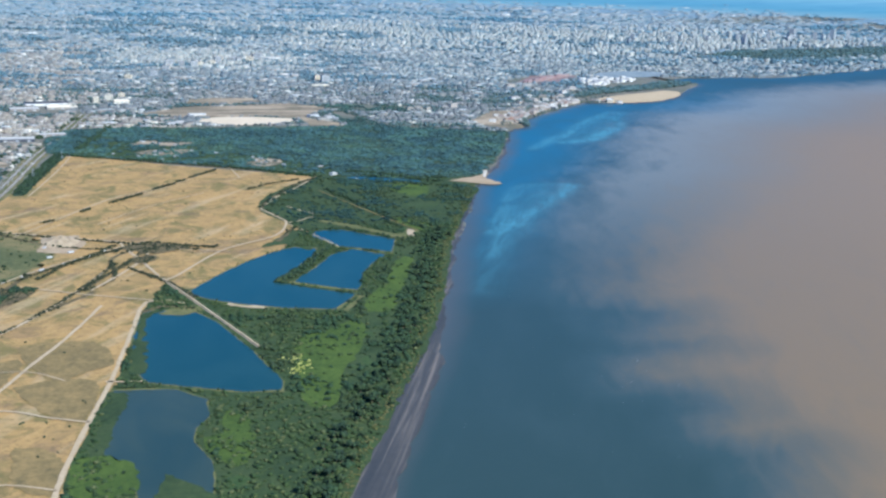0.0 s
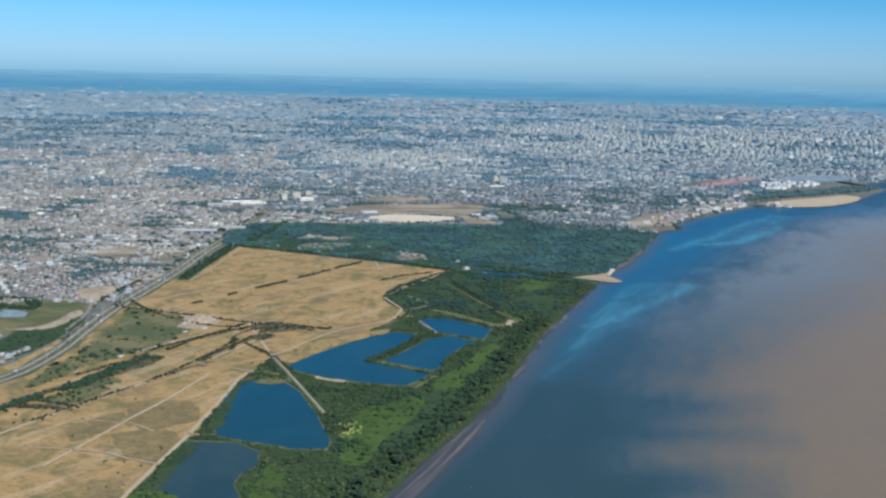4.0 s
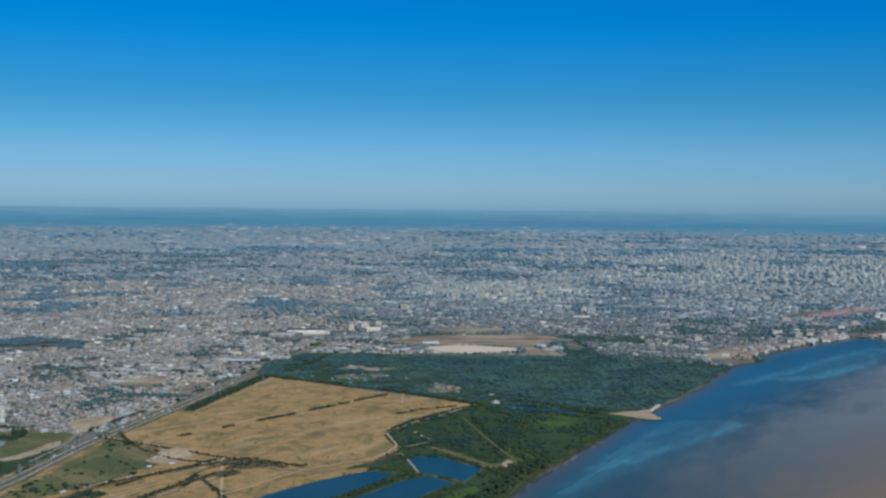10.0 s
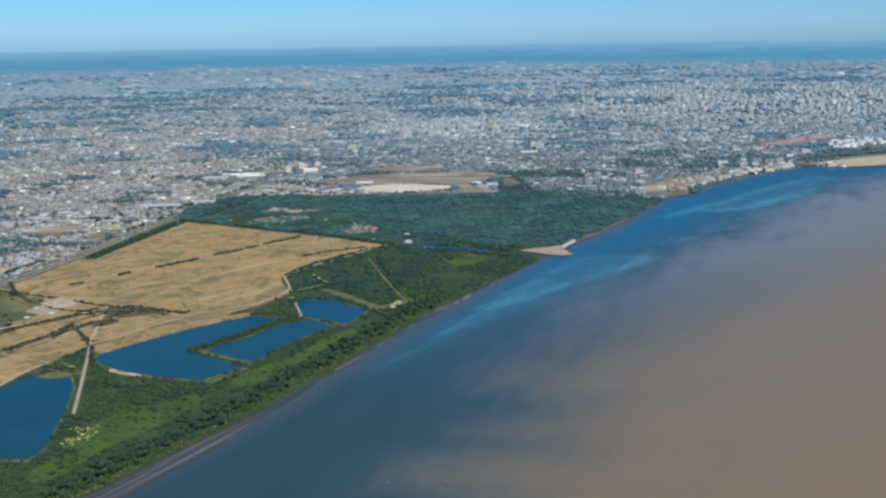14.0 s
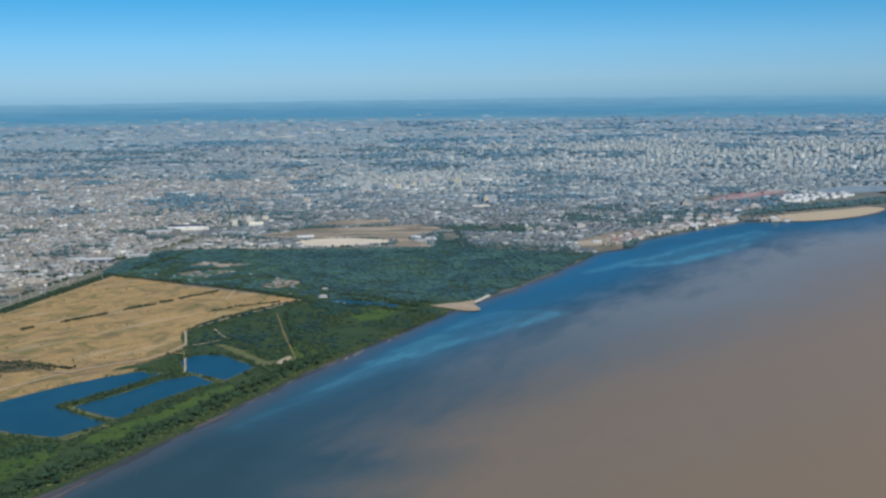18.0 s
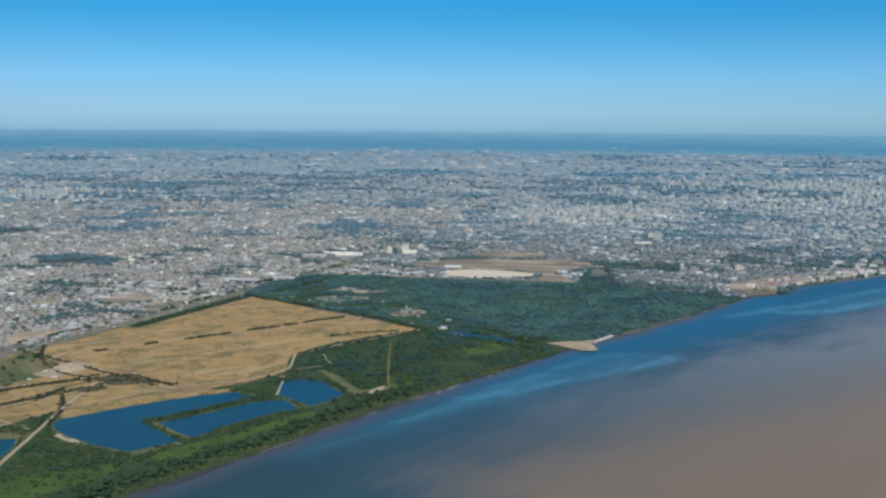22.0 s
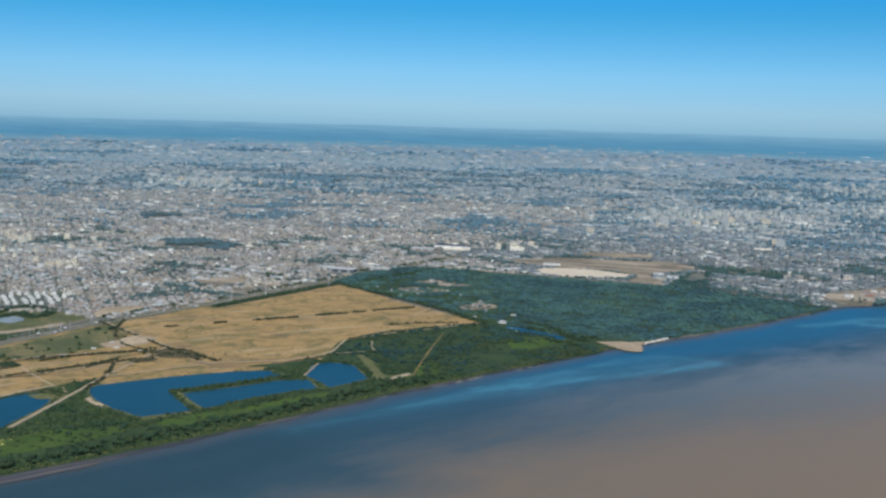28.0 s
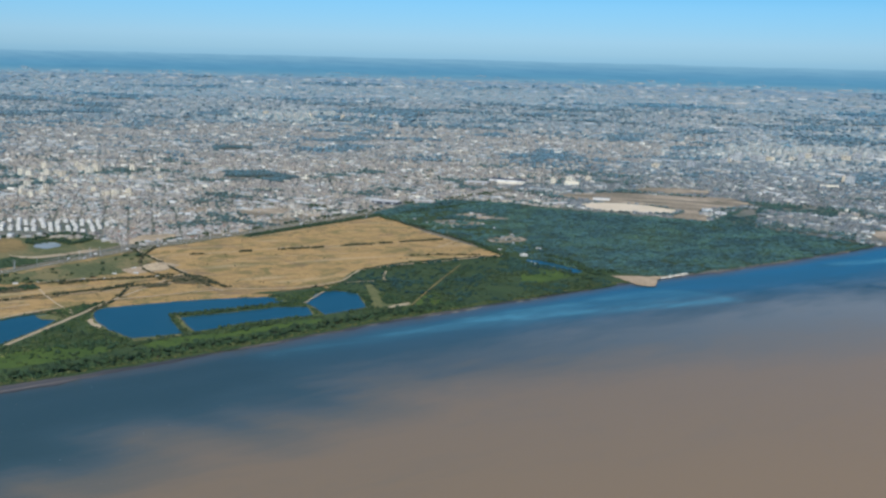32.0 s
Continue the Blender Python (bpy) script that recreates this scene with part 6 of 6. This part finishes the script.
for i, (x, y, w) in enumerate([(-36, 708, 7), (-30, 720, 8)]):
    put(make_hall(w, 4, 1.2, M_METAL, M_WALL, "long pale shed between motorway and field", 2, "sheds beside the field"), x, y, 62 + 5 * i)
shed = make_hall(3.4, 1.8, 0.8, M_METAL, M_WHITE, "small white-roofed farm shed", 1, "farm sheds")
for i, (x, y, a) in enumerate([(-16, 510, 50), (-8, 519, 48), (0, 529, 50), (10, 537, 42), (16, 545, 40), (22, 550, 38), (4, 552, 20), (-24, 500, 55), (30, 560, 35), (-40, 470, 30), (2, 572, 70), (14, 560, 30)]):
    put(shed if i == 0 else copy_thing(shed, Matrix.Identity(4)), x, y, a, 0.55 + 0.1 * (i % 4))

tagged(zone("shore_ground", [(400, 962), (432, 1002), (462, 1048), (530, 1128), (600, 1192), (645, 1225), (668, 1212), (606, 1162), (536, 1098), (472, 1024), (432, 962), (412, 940)], 0.14, M_GROUND, 2, 8), "dry trodden ground along the waterfront", "ground", kind="structure")
p = scatter([(400, 962), (432, 1002), (530, 1128), (645, 1225), (668, 1212), (606, 1162), (472, 1024), (418, 948)], 260, 430)
clumps("waterfront_trees", *p.T, sizes(len(p), 1.5, 4.0, 431), M_CITYTREE, "dark trees between the waterfront houses", "trees", 432, 0.7, 2)
p = scatter(FAR_WOOD, 1500, 433)
p = p[vnoise(p[:, 0], p[:, 1], 16, 436) > 0.30]
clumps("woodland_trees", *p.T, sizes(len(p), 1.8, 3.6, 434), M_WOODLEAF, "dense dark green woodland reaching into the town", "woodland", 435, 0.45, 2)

# waterfront houses
villa = thing("waterfront_house", "white waterfront house with a pitched roof", "house", "white houses on the waterfront")
vw = part("wall", block(bmesh.new(), -2.2, -1.6, -0.05, 2.2, 1.6, 1.9), M_SHOREWALL, villa)
part("roof", prism(bmesh.new(), -2.2, -1.6, 2.2, 1.6, 1.9, 0.8, 0.15, 0.5), M_TILE, villa)
part("porch", block(bmesh.new(), -1.4, -2.2, 0, 1.4, -1.6, 1.0), M_WHITE, villa)
for x in (-1.4, -0.2, 1.0):
    part("window", block(bmesh.new(), x, -1.63, 1.1, x + 0.6, -1.57, 1.6), M_GLASS, vw)
rng = np.random.default_rng(320)
cs = coast[(coast[:, 1] > 985) & (coast[:, 1] < 1150) & (coast[:, 0] > 380)]
first = True
for i in range(150):
    c = cs[rng.integers(0, len(cs))]
    x, y = c + np.array([-0.74, 0.67]) * rng.uniform(5, 24) + rng.normal(0, 2, 2)
    k = rng.uniform(0.7, 1.5)
    ob = villa if first else copy_thing(villa, Matrix.Identity(4))
    ob.matrix_basis = Matrix.LocRotScale((x, y, 0.02), Euler((0, 0, rng.uniform(0, 3.1))), (k, k, k * rng.uniform(0.8, 1.5)))
    first = False

quay_block = make_block("waterfront_block", 9, 6, 4.2, 2, 3, M_SHOREWALL, "pale block of flats on the waterfront", "pale blocks on the waterfront")
rng = np.random.default_rng(322)
for i, (x, y, k) in enumerate([(486, 1095, 0.8), (496, 1104, 0.7), (524, 1184, 1.2), (554, 1213, 0.9), (566, 1196, 1.0), (578, 1187, 1.1), (592, 1204, 1.0), (615, 1244, 1.0), (630, 1262, 0.9), (649, 1288, 1.0), (574, 1314, 1.2), (421, 1114, 1.0), (412, 1110, 0.7), (379, 1103, 0.8),
                               (369, 1100, 0.8), (391, 1106, 0.7), (423, 1005, 0.7), (444, 1046, 0.6), (540, 1160, 0.8), (512, 1140, 0.9), (530, 1134, 0.7), (556, 1168, 0.8), (600, 1222, 0.8), (640, 1272, 0.8), (508, 1112, 0.7), (548, 1184, 0.8)]):
    ob = quay_block if i == 0 else copy_thing(quay_block, Matrix.Identity(4))
    ob.matrix_basis = Matrix.LocRotScale((x, y, 0.05), Euler((0, 0, radians(-25 + 16 * (i % 4)))), (k, k, k * rng.uniform(0.7, 1.2)))
tagged(zone("headland_ground", [(400, 1008), (430, 1050), (452, 1082), (478, 1084), (452, 1020), (440, 966), (424, 958), (412, 974)], 0.2, M_TANGROUND, 1.5), "tan bare ground on the headland", "ground", kind="structure")
p = scatter([(440, 968), (450, 976), (466, 1026), (458, 1030), (446, 1000)], 60, 437)
clumps("headland_trees", *p.T, sizes(len(p), 2.5, 5.0, 438), M_CITYTREE, "dark trees on the headland", "trees", 439, 0.8, 3)

# red container stacks at the harbour
tagged(zone("port_yard", [(598, 1362), (640, 1420), (692, 1492), (748, 1486), (722, 1428), (676, 1384), (632, 1354)], 0.22, patchy("red_yard_paving", [(0.4, (0.17, 0.13, 0.125)), (0.6, (0.26, 0.18, 0.17))], [(0.35, (0.14, 0.11, 0.105)), (0.65, (0.30, 0.22, 0.21))], 0.03, 0.2), 2), "red paved container yard", "yard", kind="structure")
stack = thing("container_stack", "rust-red stacked shipping containers", "containers", "container stacks")
for z in range(3):
    for y in range(2):
        part("container", block(bmesh.new(), -5, -1.1 + 1.15 * y, z * 0.95, 5, -0.05 + 1.15 * y, z * 0.95 + 0.9), M_RUST, stack)
rng = np.random.default_rng(330)
for i in range(90):
    u, v = rng.uniform(0, 1), rng.uniform(0, 1)
    x, y = 616 + 96 * u + 24 * v, 1374 + 96 * u + 8 * v
    ob = stack if i == 0 else copy_thing(stack, Matrix.Identity(4))
    ob.matrix_basis = Matrix.LocRotScale((x, y, 0.02), Euler((0, 0, radians(25))), (1.1, 1.5, rng.uniform(0.5, 1.3)))
silo = thing("fuel_tank", "round white storage tank by the harbour", "tank", "harbour tanks")
bm = bmesh.new()
bmesh.ops.create_cone(bm, cap_ends=True, segments=20, radius1=7, radius2=7, depth=6, matrix=Matrix.Translation((0, 0, 3)))
part("shell", bm, M_WHITE, silo)
bm = bmesh.new()
bmesh.ops.create_cone(bm, cap_ends=True, segments=20, radius1=7.2, radius2=0.6, depth=1.2, matrix=Matrix.Translation((0, 0, 6.6)))
part("roof", bm, M_METAL, silo)
rng = np.random.default_rng(331)
for i in range(34):
    x, y = 712 + 11 * (i % 9) + rng.normal(0, 4), 1346 + 7 * (i % 9) + 17 * (i // 9) + rng.normal(0, 4)
    k = rng.uniform(0.35, 0.7)
    ob = silo if i == 0 else copy_thing(silo, Matrix.Identity(4))
    ob.matrix_basis = Matrix.LocRotScale((x, y, 0.02), Euler((0, 0, 0)), (k, k, k))
for i, (x, y) in enumerate([(706, 1350), (722, 1366), (742, 1374), (764, 1384), (784, 1396), (806, 1412), (734, 1396), (772, 1416)]):
    put(make_hall(10 + 3 * (i % 3), 5, 2.4, M_METAL, M_WHITE, "long white harbour shed behind the sand bar", 2, "harbour sheds"), x, y, 22 + 8 * (i % 3))
# the pale water colour holds the bright sky that the basin reflects
tagged(zone("harbour_basin", [(760, 1452), (812, 1528), (900, 1560), (930, 1510), (850, 1456)], 0.2, M_BASIN, 3), "blue harbour basin", "harbour", kind="structure")
HARBOUR_WOOD = [(1225, 1880), (1413, 2040), (1680, 2100), (1930, 2190), (1870, 2060), (1551, 1780), (1344, 1700), (1290, 1780)]
tagged(zone("harbour_wood_floor", HARBOUR_WOOD, 0.3, M_WOODFLOOR, 4, 20), "dark wooded reserve by the harbour", "woodland", kind="structure")
p = scatter(HARBOUR_WOOD, 2500, 340)
clumps("harbour_trees", *p.T, sizes(len(p), 5, 12, 341), M_CITYTREE, "dark wooded reserve by the harbour", "woodland", 342, 0.5, 2)
p = scatter([(612, 1200), (650, 1226), (720, 1264), (780, 1294), (846, 1332), (884, 1380), (840, 1384), (770, 1334), (690, 1300), (630, 1240)], 900, 343)
clumps("shore_trees", *p.T, sizes(len(p), 3, 7, 344), M_CITYTREE, "dark trees behind the sand bar", "trees", 345, 0.6, 2)

# ---- shore and roadside details ----
stone = bmesh.new()
bmesh.ops.create_icosphere(stone, subdivisions=1, radius=0.5)
for v in stone.verts:
    v.co *= 0.8 + 0.35 * noise.noise(v.co * 3)
me = bpy.data.meshes.new("stone")
stone.to_mesh(me)
stone.free()
me.materials.append(M_STONE)
groyne = thing("breakwater", "short breakwater of pale rubble at the sand spit", "breakwater")
rng = np.random.default_rng(350)
for i in range(90):
    t = i / 90
    x, y = np.array((300, 722)) * (1 - t) + np.array((311, 748)) * t + rng.normal(0, 0.7, 2)
    o = new("stone", me)
    o.parent = groyne
    k = rng.uniform(0.9, 2.2)
    o.matrix_basis = Matrix.LocRotScale((x, y, 0.15), Euler(rng.uniform(0, 3, 3)), (k, k, k * 0.7))
club = make_block("clubhouse", 5, 3, 1.6, 1, 4, M_WHITE, "low white clubhouse at the canal")
put(club, 196, 748, 35)
boat = thing("boat", "small white motor boat moored in the canal", "boat", "moored boats")
bm = bmesh.new()
v = [bm.verts.new(p) for p in ((-1, -0.3, 0.3), (-1, 0.3, 0.3), (0.6, 0.32, 0.34), (1.2, 0, 0.42), (0.6, -0.32, 0.34), (-0.9, -0.18, 0), (-0.9, 0.18, 0), (0.6, 0.12, 0), (0.6, -0.12, 0))]
for f in ((0, 4, 3, 2, 1), (0, 1, 6, 5), (1, 2, 7, 6), (2, 3, 7), (3, 4, 8), (3, 8, 7), (4, 0, 5, 8), (5, 6, 7, 8)):
    bm.faces.new([v[i] for i in f])
part("hull", bm, M_WHITE, boat)
part("cabin", block(bmesh.new(), -0.5, -0.2, 0.3, 0.3, 0.2, 0.62, 0.06), M_WHITE, boat)
for i, (x, y) in enumerate([(208, 731), (213, 726), (228, 720)]):
    put(boat if i == 0 else copy_thing(boat, Matrix.Identity(4)), x, y, -30 + 11 * (i % 3), 0.9 + 0.15 * (i % 3))
    bpy.context.view_layer.update()
lamp = thing("street_lamp", "tall grey double-armed motorway lamp post", "lamp post", "motorway lamps")
bm = bmesh.new()
bmesh.ops.create_cone(bm, cap_ends=True, segments=6, radius1=0.16, radius2=0.08, depth=5.0, matrix=Matrix.Translation((0, 0, 2.5)))
part("pole", bm, M_STEEL, lamp)
for s in (-1, 1):
    part("arm", block(bmesh.new(), min(0, s * 1.3), -0.05, 4.9, max(0, s * 1.3), 0.05, 5.02), M_STEEL, lamp)
    part("lantern", block(bmesh.new(), s * 1.3 - 0.25, -0.12, 4.84, s * 1.3 + 0.25, 0.12, 5.06, 0.03), M_METAL, lamp)
hp2 = smooth_line(HWY[1:10], 13)
for i, (x, y) in enumerate(hp2):
    ob = lamp if i == 0 else copy_thing(lamp, Matrix.Identity(4))
    ob.matrix_basis = Matrix.LocRotScale((x, y, 0.16), Euler((0, 0, radians(-20))), (1, 1, 1))


def make_pylon():
    """A lattice mast with three cross arms."""
    ob = thing("pylon", "grey lattice power pylon beside the motorway", "pylon", "power line")
    for sx in (-1, 1):
        for sy in (-1, 1):
            bm = bmesh.new()
            v = [bm.verts.new(p) for p in ((sx * 0.9, sy * 0.9, 0), (sx * 0.78, sy * 0.9, 0), (sx * 0.78, sy * 0.78, 0), (sx * 0.1, sy * 0.1, 8.5), (sx * 0.04, sy * 0.1, 8.5), (sx * 0.04, sy * 0.04, 8.5))]
            for f in ((0, 1, 4, 3), (1, 2, 5, 4), (2, 0, 3, 5)):
                bm.faces.new([v[i] for i in f])
            part("leg", bm, M_STEEL, ob)
    for z, w in ((6.0, 2.2), (7.1, 1.8), (8.2, 1.3)):
        part("cross_arm", block(bmesh.new(), -w, -0.06, z, w, 0.06, z + 0.14), M_STEEL, ob)
    for z in (1.5, 3.0, 4.5):
        q = 0.9 - z * 0.094
        part("brace", block(bmesh.new(), -q, -q, z, q, q, z + 0.08), M_STEEL, ob)
    return ob


py = make_pylon()
for i, (x, y) in enumerate([(-70, 470), (-56, 530), (-46, 585), (-36, 640), (-22, 700), (-2, 770), (18, 840)]):
    put(py if i == 0 else copy_thing(py, Matrix.Identity(4)), x, y, 65, 0.75)
rng = np.random.default_rng(360)
fx = rng.normal((190, 345), (38, 50), (90, 2))
fx = fx[(fx[:, 0] - 100) * 0.91 - (fx[:, 1] - 300) * 0.414 > 14]
fleck = ICO_V[None] * rng.uniform(0.06, 0.13, (len(fx), 1, 1)) * np.array([1.4, 0.9, 0.3]) + np.c_[fx, np.full(len(fx), -0.32)][:, None]
batch("foam_flecks", fleck.reshape(-1, 3), (ICO_F[None] + (np.arange(len(fx)) * 12)[:, None, None]).reshape(-1, 3), M_WHITE, "scattered white foam flecks on the water", "foam")

mast = thing("radio_mast", "slender pale radio mast on the far plain", "mast")
bm = bmesh.new()
bmesh.ops.create_cone(bm, cap_ends=True, segments=8, radius1=1.2, radius2=0.5, depth=30, matrix=Matrix.Translation((0, 0, 15)))
part("shaft", bm, M_CONCRETE, mast)
part("platform", block(bmesh.new(), -1.6, -1.6, 22, 1.6, 1.6, 23), M_STEEL, mast)
mast.matrix_basis = Matrix.Translation((-218, 3050, float(rise(-218, 3050))))


# ---- traffic on the motorway ----
def wheel_ring(x, y, r, w):
    bm = bmesh.new()
    bmesh.ops.create_cone(bm, cap_ends=True, segments=10, radius1=r, radius2=r, depth=w, matrix=Matrix.Translation((x, y, r)) @ Matrix.Rotation(radians(90), 4, "X"))
    return bm


def make_car(paint, label):
    """A small saloon: body, cabin and four wheels."""
    ob = thing("car", label, "car", "cars on the motorway")
    part("body", block(bmesh.new(), -0.45, -0.18, 0.06, 0.45, 0.18, 0.18, 0.02), paint, ob)
    part("cabin", block(bmesh.new(), -0.26, -0.16, 0.18, 0.2, 0.16, 0.29, 0.06), M_GLASS, ob)
    for x in (-0.28, 0.28):
        for y in (-0.17, 0.17):
            part("wheel", wheel_ring(x, y, 0.065, 0.05), M_DARKROOF, ob)
    return ob


def make_lorry():
    """A box lorry: cab, load box and four wheels."""
    ob = thing("lorry", "white box lorry on the motorway", "lorry", "lorries on the motorway")
    part("load_box", block(bmesh.new(), -1.3, -0.25, 0.2, 0.75, 0.25, 0.8), M_WHITE, ob)
    cab = part("cab", block(bmesh.new(), 0.82, -0.24, 0.12, 1.25, 0.24, 0.6, 0.04), M_WHITE, ob)
    part("windscreen", block(bmesh.new(), 1.2, -0.2, 0.38, 1.235, 0.2, 0.54), M_GLASS, cab)
    for x in (-0.9, 0.95):
        for y in (-0.22, 0.22):
            part("wheel", wheel_ring(x, y, 0.1, 0.07), M_DARKROOF, ob)
    return ob


rng = np.random.default_rng(500)
fleet = [make_car(M_WHITE, "white car on the motorway"), make_car(M_DARKROOF, "dark car on the motorway"), make_lorry()]
mid = smooth_line(HWY[1:10], 2)
way = np.gradient(mid, axis=0)
way /= np.linalg.norm(way, axis=1)[:, None]
for i in range(44):
    k = int(rng.integers(0, len(mid)))
    side = -1 if rng.random() < 0.5 else 1
    q = mid[k] + np.array([-way[k, 1], way[k, 0]]) * (2.6 * side + rng.choice([-0.5, 0.55]))
    kind = int(rng.choice([0, 0, 1, 2]))
    ob = fleet[i] if i < 3 else copy_thing(fleet[kind], Matrix.Identity(4))
    ob.matrix_basis = Matrix.LocRotScale((q[0], q[1], 0.37), Euler((0, 0, math.atan2(way[k, 1], way[k, 0]) + (math.pi if side > 0 else 0))), (1, 1, 1))
